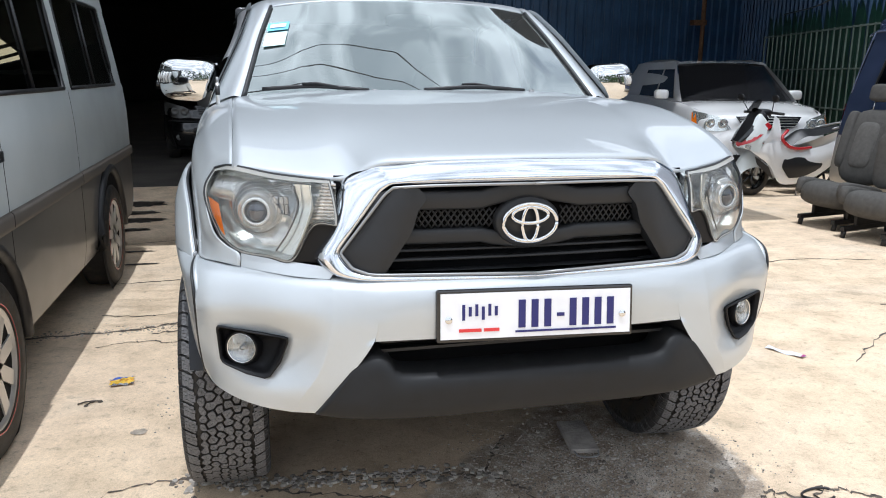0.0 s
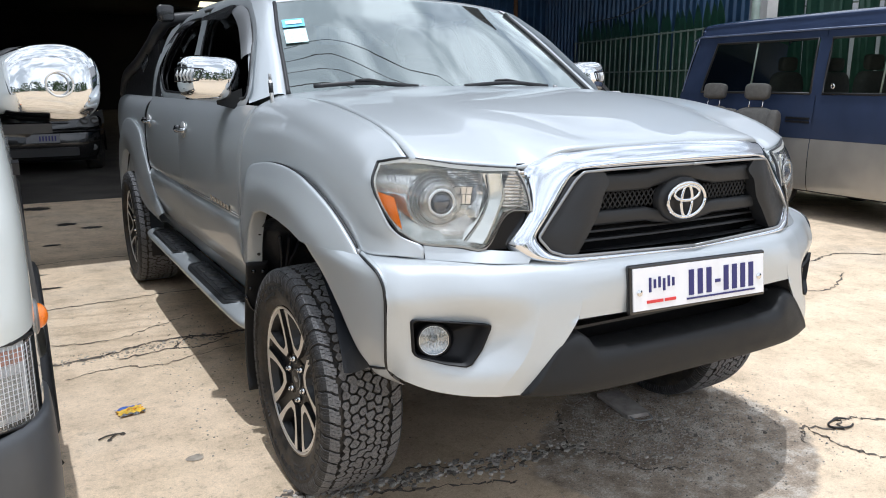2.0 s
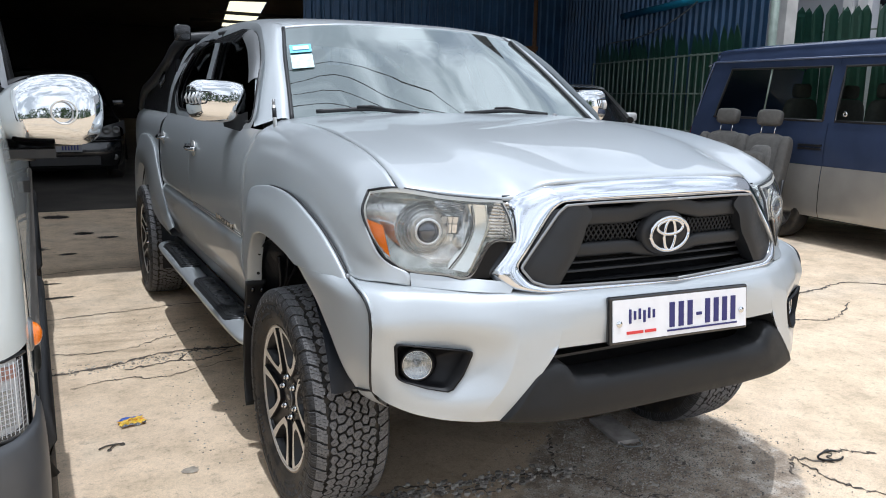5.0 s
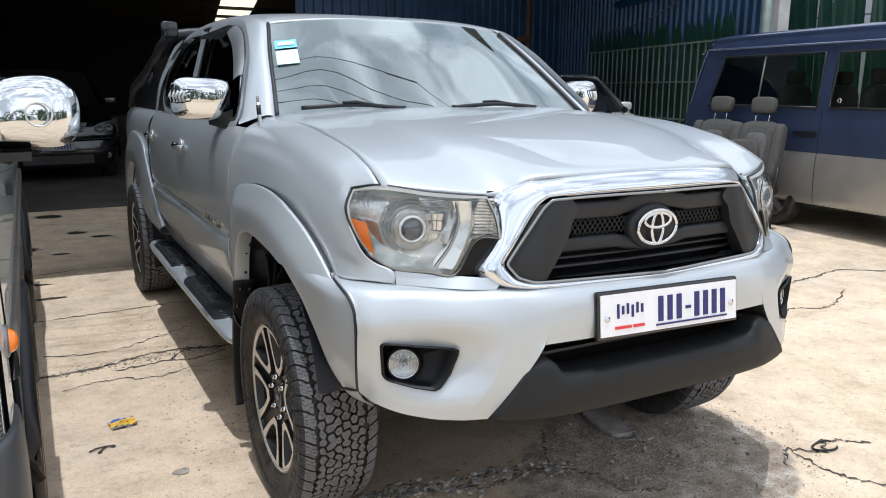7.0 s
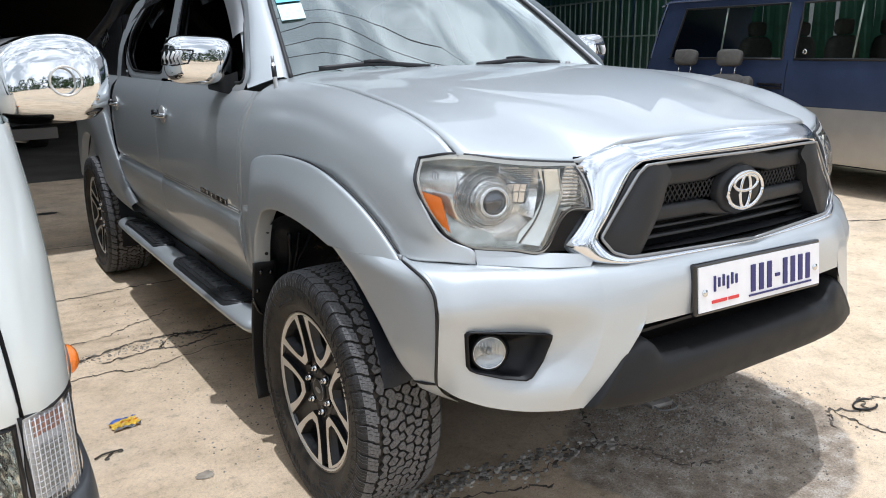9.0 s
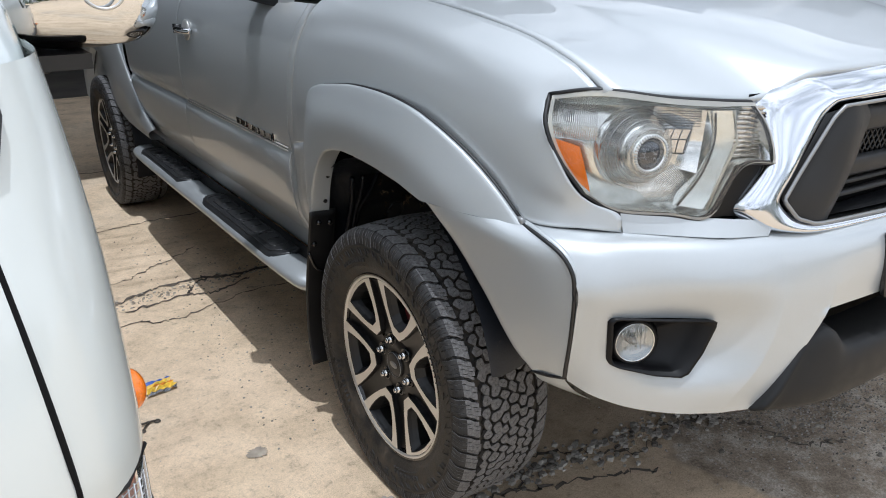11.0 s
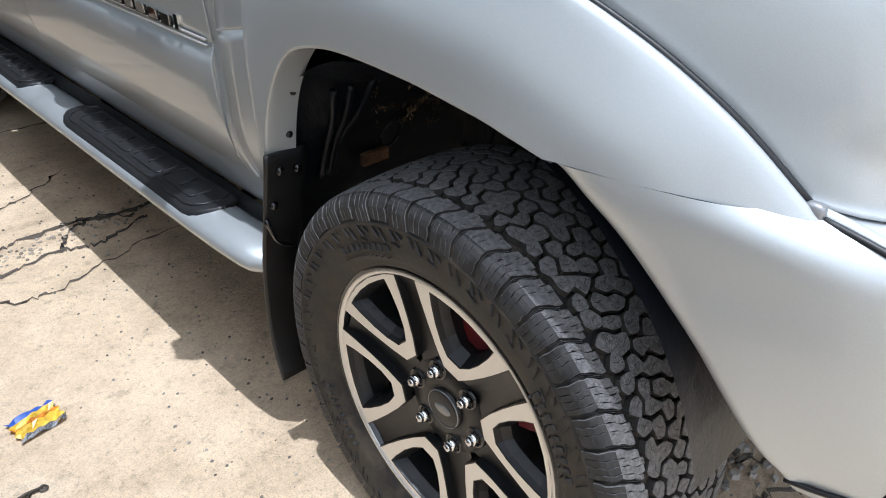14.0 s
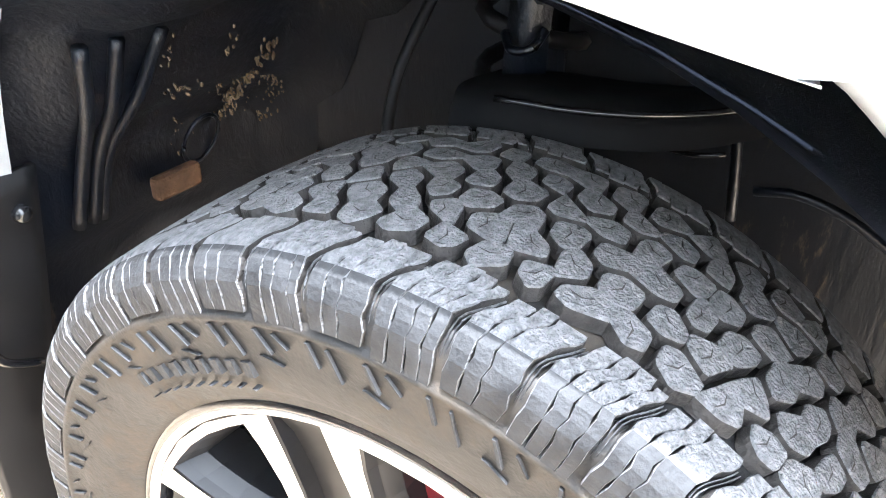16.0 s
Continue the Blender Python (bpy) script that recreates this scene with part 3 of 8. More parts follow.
def fence_run(name, a, b, rail_zs, z_top, n, label, bar_top=0.0, dip=.28):
    """Green steel fence: uprights, rails and a leaf-shaped sheet spike behind each bay."""
    a, b = Vector((*a, 0)), Vector((*b, 0))
    d = b - a
    f = thing(name, label, "fence", at=tuple(a), turn=math.degrees(math.atan2(d.y, d.x)))
    L = d.length
    mesh_post = mesh_leaf = None
    for i in range(n + 1):
        x = L * i / n
        if mesh_post is None:
            o = part("upright", box((-.009, -.009, 0), (.009, .009, max(bar_top, rail_zs[-1] + .02))), rail_paint, None, smooth=False)
            o.parent, mesh_post = f, o.data
        else:
            share("upright", mesh_post, f, Matrix.Translation((x, 0, 0)))
    for z in rail_zs:
        o = part("rail", box((0, -.020, z - .011), (L, .012, z + .011)), rail_paint, None, smooth=False)
        o.parent = f
    rnd = random.Random(7)
    for i in range(n):
        x = L * (i + .5) / n
        if mesh_leaf is None:
            w, top = L / n * .56, z_top
            bm = bmesh.new()
            pts = [(-w, 0), (-w, top - dip), (-w * .55, top - dip * .43), (0, top), (w * .55, top - dip * .43), (w, top - dip), (w, 0)]
            rows = [[Vector((px, -.05 - .03 * abs(px) / w, pz)) for px, pz in pts]]
            bm.faces.new([bm.verts.new(p) for p in rows[0]])
            o = part("sheet_spike", bm, green_paint, None, smooth=False)
            solid(o, .004)
            o.parent, mesh_leaf = f, o.data
            o.matrix_basis = Matrix.Translation((x, 0, 0))
        else:
            share("sheet_spike", mesh_leaf, f, Matrix.Translation((x, 0, rnd.uniform(-.06, .05))) @ Matrix.Rotation(rnd.uniform(-.03, .03), 4, "Y"))
    return f


fence_run("steel_fence", (7.02, 5.20), (8.33, 9.87), (.25, .95, 1.52, 2.09), 2.48, 25, "dark green steel fence with pointed sheet tops")
fence_run("steel_fence", (8.55, 5.45), (8.95, -1.5), (.25, 1.20, 2.42), 2.80, 40, "green steel fence with pointed tops in sunlight", 2.74, .15)
# plain neighbouring house behind the fence
tagged(part("wall_neighbour", box((12.0, -3.0, 0), (12.2, 11.2, 6.2)), plain("pale_grey_plaster", (.50, .52, .56), .85, 0, 0, 1.2, .12, .2, 40), smooth=False), "pale grey plastered wall of the neighbouring house", "wall", kind="structure")
for y in (6.70, 7.00):
    tagged(part("pilaster", box((11.88, y - .10, 0), (12.0, y + .10, 6.0)), plain("white_plaster", (.78, .78, .78), .8, 0, 0, 3, .08, .2, 60) if "white_plaster" not in MATS else MATS["white_plaster"], smooth=False), "white plastered pilaster on the neighbouring wall", "pilaster", kind="structure")
tagged(part("window_neighbour", box((11.985, 5.2, 3.15), (11.996, 6.45, 4.6)), black_gloss, smooth=False), "dark window of the neighbouring house", "window", kind="structure")
gate_post = thing("concrete_post", "pale concrete post at the fence corner", "post")
part("post_body", box((7.62, 4.92, 0), (7.84, 5.14, 3.3)), plain("pale_render", (.55, .54, .52), .8, 0, 0, 4, .15, .2, 60), gate_post, smooth=False)

# ---- the silver pickup ----
TYRE_R, RIM_R = 0.384, 0.250
FACE_X, SPOKE_TURN = .0950, 45.0
WB = 3.215
truck = thing("pickup_truck", "silver double-cab pickup with chrome trim on a concrete yard", "pickup truck")
TX = 0.012


def tpart(name, bm, mat, parent=truck, label="", smooth=True):
    return part(name, bm, mat, parent, label, smooth)


def both(name, make, mat, parent=truck, label="", thick=0.0, smooth=True):
    """The same part on both sides of the truck."""
    obs = []
    for s in (-1, 1):
        ob = tpart(name, make(s), mat, parent, label, smooth)
        if thick:
            solid(ob, thick, 0.0)
        obs.append(ob)
    return obs


def hood():
    half = [
        [(0, .33, 1.332), (.30, .34, 1.331), (.52, .39, 1.324), (.60, .42, 1.317), (.70, .45, 1.308), (.7725, .47, 1.297)],
        [(0, .0, 1.318), (.30, .0, 1.315), (.49, .0, 1.306), (.56, .0, 1.297), (.68, .0, 1.292), (.7645, .0, 1.285)],
        [(0, -.37, 1.275), (.30, -.36, 1.271), (.45, -.35, 1.261), (.53, -.34, 1.248), (.65, -.33, 1.243), (.7565, -.30, 1.243)],
        [(0, -.64, 1.222), (.30, -.62, 1.218), (.415, -.58, 1.206), (.485, -.56, 1.186), (.62, -.52, 1.188), (.7545, -.45, 1.203)],
        [(0, -.775, 1.192), (.28, -.752, 1.186), (.395, -.715, 1.176), (.462, -.685, 1.136), (.60, -.635, 1.144), (.7545, -.545, 1.160)],
        [(0, -.782, 1.180), (.28, -.759, 1.175), (.395, -.722, 1.166), (.462, -.690, 1.127), (.60, -.640, 1.136), (.754, -.550, 1.150)],
    ]
    bm = bmesh.new()
    for s in (-1, 1):
        loft(half, 6, 5, s, bm)
    bmesh.ops.remove_doubles(bm, verts=bm.verts, dist=0.0005)
    fair(bm, 5)
    ob = tpart("hood", bm, silver)
    solid(ob, 0.012, 0.0)


def fender(s):
    rows = [
        [(.757, -.544, 1.157), (.803, -.466, 1.140), (.824, -.474, 1.108), (.835, -.493, 1.075), (.817, -.546, .986), (.788, -.573, .949), (.748, -.612, .927), (.747, -.620, .893)],
        [(.756, -.50, 1.182), (.809, -.445, 1.152), (.832, -.447, 1.112), (.846, -.455, 1.074), (.842, -.505, .975), (.800, -.575, .898)],
        [(.756, -.45, 1.203), (.815, -.42, 1.164), (.842, -.41, 1.118), (.860, -.40, 1.070), (.862, -.42, .98), (.860, -.485, .898)],
        [(.758, -.30, 1.243), (.828, -.28, 1.206), (.858, -.265, 1.160), (.880, -.25, 1.108), (.886, -.25, 1.0), (.872, -.30, .92)],
        [(.765, .0, 1.285), (.842, .0, 1.250), (.866, .0, 1.210), (.897, .0, 1.165), (.906, .0, 1.05), (.90, .0, .95)],
        [(.772, .26, 1.300), (.847, .26, 1.262), (.874, .27, 1.215), (.905, .28, 1.165), (.914, .28, 1.03), (.915, .27, .93)],
        [(.776, .47, 1.302), (.866, .437, 1.262), (.897, .455, 1.205), (.919, .477, 1.130), (.925, .509, 1.0), (.920, .5355, .87)],
    ]
    # lower front corner below the lamp
    for r in rows[1:]:
        a, b = Vector(r[4]), Vector(r[5])
        r[5:5] = [tuple(a.lerp(b, .45)), tuple(a.lerp(b, .78))]
    bm = fair(loft(rows, 7, 6, s), 14)
    loft([[(.915, .33, .93), (.914, .37, .80), (.905, .41, .68), (.885, .43, .56)], [(.920, .5355, .87), (.917, .541, .77), (.909, .541, .66), (.875, .541, .57)]], 4, 4, s, bm)
    return bm


FLARE_TOP = [(.905, .404, .69), (.920, .405, .90), (.921, .392, 1.01), (.920, .345, 1.060), (.914, .192, 1.085), (.912, .083, 1.091), (.912, -.036, 1.088), (.910, -.14, 1.074),
             (.905, -.200, 1.056), (.897, -.258, 1.032), (.888, -.322, 1.000), (.880, -.395, .956), (.869, -.468, .897)]
FLARE_LIP = [(.955, .376, .69), (.958, .347, .785), (.958, .314, .852), (.957, .263, .908), (.955, .195, .930), (.955, .127, .936), (.955, .046, .934), (.955, -.02, .930),
             (.954, -.075, .923), (.953, -.125, .9165), (.952, -.165, .908), (.950, -.200, .8975), (.948, -.224, .8895)]


def flare_rows(top, lip):
    mid, ret = [], []
    for k, (a, b) in enumerate(zip(top, lip)):
        a, b = Vector(a), Vector(b)
        f = min(1.0, .4 + .3 * (len(lip) - 1 - k))
        m = a.lerp(b, 0.5)
        m.x += 0.022
        mid.append(m)
        ret.append((Vector((b.x - 0.0025, b.y * .999, b.z - 0.0065 * f)), Vector((b.x - 0.0085, b.y * .995, b.z - 0.0110 * f)), Vector((b.x - 0.054, b.y * 0.965, b.z - 0.006 * f))))
    edge = [Vector((p[0] + 0.016, p[1], p[2] - 0.004)) for p in top]
    return [[p] + [q] + [m] + [Vector(l)] + list(r) for p, q, m, l, r in zip(top, edge, mid, lip, ret)]


def front_flare(s):
    return loft([[tuple(p) for p in row] for row in flare_rows(FLARE_TOP, FLARE_LIP)], 4, 5, s)


REAR_TOP = [(2.28, .604), (2.48, .695), (2.637, .852), (2.72, .955), (2.80, 1.043), (3.01, 1.100), (3.25, 1.112), (3.50, 1.075), (3.67, .98), (3.77, .82), (3.79, .60)]
REAR_LIP = [(2.38, .545), (2.62, .562), (2.76, .590), (2.88, .645), (2.97, .710), (3.06, .810), (3.22, .895), (3.45, .900), (3.60, .82), (3.68, .70), (3.70, .56)]


def rear_flare(s):
    top = [(.930 - .018 * (1 - min(1, k / 3)), y, z) for k, (y, z) in enumerate(REAR_TOP)]
    lip = [(.958 - .035 * (1 - min(1, k / 3)), y, z) for k, (y, z) in enumerate(REAR_LIP)]
    return loft([[tuple(p) for p in row] for row in flare_rows(top, lip)], 3, 4, s)


SEAM = [(.872, -.472, .893), (.876, -.536, .884), (.874, -.594, .866), (.870, -.622, .836), (.868, -.628, .800), (.866, -.626, .750), (.864, -.620, .690), (.858, -.606, .625), (.852, -.598, .598)]


def bumper_end(s):
    inner = [(.944, -.226, .8835), (.937, -.258, .859), (.928, -.295, .828), (.918, -.33, .790), (.911, -.365, .752), (.903, -.40, .712), (.892, -.44, .655), (.878, -.475, .608), (.862, -.51, .580)]
    rows = []
    for k, (a, b) in enumerate(zip(inner, SEAM)):
        a, b = Vector(a), Vector(b) + Vector((.002, .004, -.001))
        if k == 0:
            a, b = a + Vector((0, 0, .0065)), b + Vector((0, 0, .0045))
        bulge = .011 * math.sin(math.pi * min(1, (k + 1) / 8)) + .017 * max(0, 1 - k / 2.5)
        rows.append([tuple(a + Vector((-.06, .0, .0))), tuple(a), tuple(a.lerp(b, .33) + Vector((bulge * .8, 0, 0))), tuple(a.lerp(b, .7) + Vector((bulge, -bulge * .3, 0))), tuple(b)])
    return fair(loft(rows, 4, 5, s), 6)


def seam_strip(s):
    bm = bmesh.new()
    add_tube(bm, spline(flip(SEAM, s), 4), .0042, 6)
    add_tube(bm, spline(flip([SEAM[-1], (.860, -.555, .586), (.864, -.512, .578)], s), 4), .0036, 6)
    add_tube(bm, spline(flip([(p[0] - .002, p[1], p[2]) for p in FLARE_TOP[2:]], s), 3), .0040, 6)
    return bm


FOG_EDGE = [(.815, -.676, .742), (.8145, -.676, .735), (.8095, -.674, .660), (.8035, -.677, .648), (.794, -.685, .643), (.742, -.727, .630), (.697, -.754, .624), (.682, -.759, .630), (.655, -.765, .668), (.634, -.772, .722), (.633, -.772, .733), (.645, -.768, .7365), (.72, -.735, .744), (.800, -.687, .750), (.810, -.680, .749)]
FOG_MID = Vector((.735, -.715, .690))


def in_fog_hole(p, grow):
    """Whether a place of the bumper lies in the opening of a fog lamp."""
    x, z = abs(p.x), p.z
    if p.y > -.60:
        return False
    inside = False
    pts = [FOG_MID.lerp(Vector(q), grow) for q in FOG_EDGE]
    for a, b in zip(pts, pts[1:] + pts[:1]):
        if (a.z > z) != (b.z > z) and x < a.x + (b.x - a.x) * (z - a.z) / (b.z - a.z):
            inside = not inside
    return inside


def bumper():
    side = [
        [(.41, -.812, .893), (.41, -.855, .868), (.412, -.872, .81), (.425, -.874, .745), (.475, -.866, .67), (.525, -.853, .605), (.567, -.834, .549)],
        [(.52, -.775, .893), (.52, -.815, .868), (.525, -.838, .80), (.535, -.842, .735), (.56, -.838, .66), (.60, -.825, .60), (.63, -.80, .543)],
        [(.63, -.718, .893), (.635, -.758, .868), (.638, -.788, .805), (.622, -.768, .735), (.650, -.757, .66), (.682, -.768, .60), (.70, -.758, .545)],
        [(.74, -.640, .894), (.75, -.680, .870), (.756, -.706, .805), (.735, -.708, .745), (.725, -.710, .665), (.755, -.715, .605), (.77, -.705, .555)],
        [(.81, -.570, .897), (.825, -.630, .874), (.832, -.668, .805), (.824, -.664, .750), (.816, -.660, .68), (.818, -.662, .62), (.825, -.652, .575)],
        [(.868, -.482, .897), (.873, -.570, .876), (.866, -.632, .810), (.865, -.632, .75), (.863, -.625, .69), (.857, -.612, .625), (.851, -.604, .595)],
    ]
    mid = [[(x, -.812 - .033 * (1 - (x / .41) ** 2), .893), (x, -.855 - .03 * (1 - (x / .41) ** 2), .868), (x * 1.005, -.872 - .024 * (1 - (x / .41) ** 2), .81), (x * 1.03, -.874 - .018 * (1 - (x / .41) ** 2), .745)] for x in (0, .14, .28, .41)]
    # crease where the front face meets the hollow round the fog lamp
    for k, f in ((2, .14), (1, .86)):
        side.insert(k, [tuple(Vector(a).lerp(Vector(b), f)) for a, b in zip(side[k - 1], side[k])])
    bm = bmesh.new()
    for s in (-1, 1):
        loft(side, 5, 5, s, bm)
        loft(mid, 4, 5, s, bm)
        top = [r[0] for r in side]
        loft([[p, (p[0] - .05, p[1] + .09, p[2] - .004)] for p in top], 5, 2, s, bm)
        loft([[(.425 * k, -.874 - .018 * (1 - k * k), .745), (.425 * k, -.84, .742), (.42 * k, -.80, .748)] for k in (0, .5, 1)], 3, 2, s, bm)
    bmesh.ops.remove_doubles(bm, verts=bm.verts, dist=0.0008)
    fair(bm, 4)
    # openings behind the fog lamps
    near = [f for f in bm.faces if in_fog_hole(f.calc_center_median(), 1.35)]
    bmesh.ops.subdivide_edges(bm, edges=list({e for f in near for e in f.edges}), cuts=4, use_grid_fill=True)
    bmesh.ops.delete(bm, geom=[f for f in bm.faces if in_fog_hole(f.calc_center_median(), .985)], context="FACES")
    tpart("front_bumper", bm, silver)


def valance_edge(z):
    """Half width of the lower opening of the bumper at a height."""
    pts = ((.50, .600), (.549, .567), (.605, .525), (.67, .475), (.745, .425))
    for (z0, x0), (z1, x1) in zip(pts, pts[1:]):
        if z <= z1:
            return x0 + (x1 - x0) * (z - z0) / (z1 - z0)
    return .42


def valance():
    rows = []
    for k in (-1.03, -1, -.965, -.90, -.82, -.72, -.5, -.25, 0, .25, .5, .72, .82, .90, .965, 1, 1.03):
        a = abs(k)
        y = -.912 + .048 * min(a, 1) ** 5 + (.04 if a > 1 else 0)
        top = .652 + .052 * max(0, min(1, (a - .70) / .16)) ** 1.5 - (.012 if a >= 1 else 0)
        low = .532 + .016 * min(a, 1) ** 5
        h = top - low
        row = []
        for dy, z in ((.11, top + .004), (.030, top + .001), (.008, top - .010), (.0, top - .035), (.0, low + .45 * h), (.004, low + .2 * h), (.028, low), (.15, low - .008)):
            row.append((max(-1.0, min(1.0, k)) * (valance_edge(z) + .006), y + dy, z))
        rows.append(row)
    tpart("lower_valance", loft(rows, 3, 3), valance_plastic, label="matt black plastic lower bumper")
    for z, y in ((.722, -.815), (.700, -.822)):
        tpart("intake_slat", box((-.40, y, z - .004), (.40, y + .03, z + .004)), black_plastic, smooth=False)
    for s in (-1, 1):
        bm = loft([[(.41, -.80, .74), (.425, -.865, .742)], [(.415, -.79, .70), (.455, -.862, .70)], [(.42, -.79, .665), (.50, -.85, .64)], [(.50, -.77, .56), (.572, -.828, .548)]], 3, 3, s)
        tpart("valance_cheek", bm, valance_plastic)


CHROME_OUT = [(0, -.800, 1.190), (.25, -.775, 1.184), (.395, -.733, 1.172), (.486, -.703, 1.132), (.504, -.762, 1.016), (.566, -.742, .932), (.520, -.786, .894), (.44, -.825, .883), (0, -.866, .880)]
CHROME_IN = [(0, -.838, 1.128), (.25, -.818, 1.126), (.362, -.795, 1.120), (.385, -.790, 1.100), (.462, -.785, 1.000), (.497, -.785, .955), (.468, -.800, .918), (.422, -.815, .902), (0, -.862, .898)]


def crisp(pts):
    """A line with straight runs and tightly rounded corners."""
    pts = [Vector(p) for p in pts]
    out = spline(pts[:3] + [pts[2] + (pts[2] - pts[1]) * .4], 8)[:15]
    pts = [out[-1]] + pts[2:]
    for a, b, c in zip(pts, pts[1:], pts[2:]):
        for k in (.25, .5, .75):
            out.append(a.lerp(b, k) if a is pts[0] or k > .25 else a.lerp(b, .25))
        p, q = b.lerp(a, .14), b.lerp(c, .14)
        out += [p, p.lerp(b, .5).lerp(q.lerp(b, .5), .5), q]
    out += [pts[-2].lerp(pts[-1], k) for k in (.25, .5, .75, 1)]
    return out


def chrome_surround():
    bm = bmesh.new()
    for s in (-1, 1):
        o = crisp(flip(CHROME_OUT, s))
        i = crisp(flip(CHROME_IN, s))
        rows = []
        for a, b in zip(o, i):
            row = [a + Vector((0, .030, 0)), a + Vector((0, .012, 0))]
            for k in range(9):
                f = k / 8
                row.append(a.lerp(b, f) + Vector((0, -.010 * math.sin(math.pi * f) ** .8, 0)))
            rows.append(row + [b + Vector((0, .014, 0)), b + Vector((0, .035, 0))])
        add_grid(bm, rows)
    bmesh.ops.remove_doubles(bm, verts=bm.verts, dist=0.0008)
    fair(bm, 8)
    tpart("grille_surround", bm, trim_chrome, label="mirror-bright chrome grille surround")
    # thin dark rim inside the chrome
    bm = bmesh.new()
    for s in (-1, 1):
        i = [p + Vector((0, -.004, 0)) for p in crisp(flip(CHROME_IN, s))]
        add_tube(bm, i, 0.004, 6)
    tpart("grille_rim", bm, lamp_grey)


def grille():
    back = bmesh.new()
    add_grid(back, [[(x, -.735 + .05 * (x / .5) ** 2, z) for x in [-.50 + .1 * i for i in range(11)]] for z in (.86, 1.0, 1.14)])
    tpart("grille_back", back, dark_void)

    def bar(pts, w, d=0.05):
        bm = bmesh.new()
        rows = []
        for x, z in pts:
            y = -.806 + .12 * x * x
            rows.append([(x, y + d, z + w), (x, y + .004, z + w), (x, y, z + w - .006), (x, y, z - w + .006), (x, y + .004, z - w), (x, y + d, z - w)])
        add_grid(bm, [[Vector(p) for p in r] for r in rows])
        return bm

    xs = [-.33 + .66 * i / 40 for i in range(41)]
    up = [(x, 1.083 + .022 * max(0.0, 1 - (abs(x) / .13)) ** 0.7 * (1 if abs(x) < .13 else 0)) for x in xs]
    lo = [(x, .990 - .020 * max(0.0, 1 - (abs(x) / .13)) ** 0.7 * (1 if abs(x) < .13 else 0)) for x in xs]
    tpart("grille_bar", bar(up, .023), grey_plastic)
    tpart("grille_bar", bar(lo, .019), grey_plastic)
    for s in (-1, 1):
        # broad end block that runs out to the corner
        rows = [
            [(.300, -.805, 1.120), (.278, -.806, 1.092), (.300, -.812, 1.060), (.316, -.812, 1.010), (.345, -.815, .965), (.385, -.815, .905)],
            [(.345, -.806, 1.122), (.345, -.812, 1.095), (.355, -.816, 1.060), (.365, -.818, 1.010), (.390, -.818, .960), (.420, -.814, .902)],
            [(.392, -.780, 1.106), (.410, -.779, 1.078), (.430, -.779, 1.048), (.462, -.779, 1.004), (.494, -.780, .958), (.464, -.794, .914)],
        ]
        bm = loft(rows, 4, 3, s)
        loft([[Vector(p) + Vector((0, .05, 0)) for p in rows[0]], rows[0]], 1, 3, s, bm)
        tpart("grille_end_block", bm, grey_plastic)
        # woven mesh slot
        bm = bmesh.new()
        for i in range(-3, 17):
            for d in (-1, 1):
                p = []
                for k in range(7):
                    z = 1.010 + .050 * k / 6
                    x = .09 + .017 * i + d * .036 * (k / 6 - .5)
                    if .088 < x < .306:
                        p.append((x * s, -.790 + .12 * x * x, z))
                if len(p) > 1:
                    add_tube(bm, p, .0024, 4)
        tpart("grille_mesh", bm, black_plastic)
    for z in (.925, .950):
        bm = bmesh.new()
        add_grid(bm, [[(x, -.770 + .1 * x * x, z + .006), (x, -.790 + .1 * x * x, z), (x, -.770 + .1 * x * x, z - .006)] for x in [-.40 + .08 * i for i in range(11)]])
        tpart("grille_slat", bm, black_plastic)
    tpart("grille_floor", loft([[(x, -.75, .895), (x, -.83 + .2 * x * x, .905)] for x in (-.42, -.2, 0, .2, .42)], 3, 2), grey_plastic)
    # badge: three chrome loops on a dark disc, no lettering
    badge = tpart("badge_base", lathe([(0, .0), (0, .105), (.012, .112), (.03, .112)], "y", 40), grey_plastic)
    badge.data.transform(Matrix.Translation((-.008, -.818, 1.024)) @ Matrix.Diagonal((0.80, 1, 0.60, 1)))

    def loop(cx, cz, rx, rz, r):
        bm = bmesh.new()
        pts = [(cx - .008 + rx * math.cos(2 * math.pi * k / 40), -.831, cz - .001 + rz * math.sin(2 * math.pi * k / 40)) for k in range(41)]
        add_tube(bm, pts, r, 8)
        return bm

    part("badge_loop", loop(0, 1.025, .073, .049, .0062), chrome, badge)
    part("badge_loop", loop(0, 1.045, .049, .021, .0054), chrome, badge)
    part("badge_loop", loop(0, 1.022, .021, .046, .0054), chrome, badge)


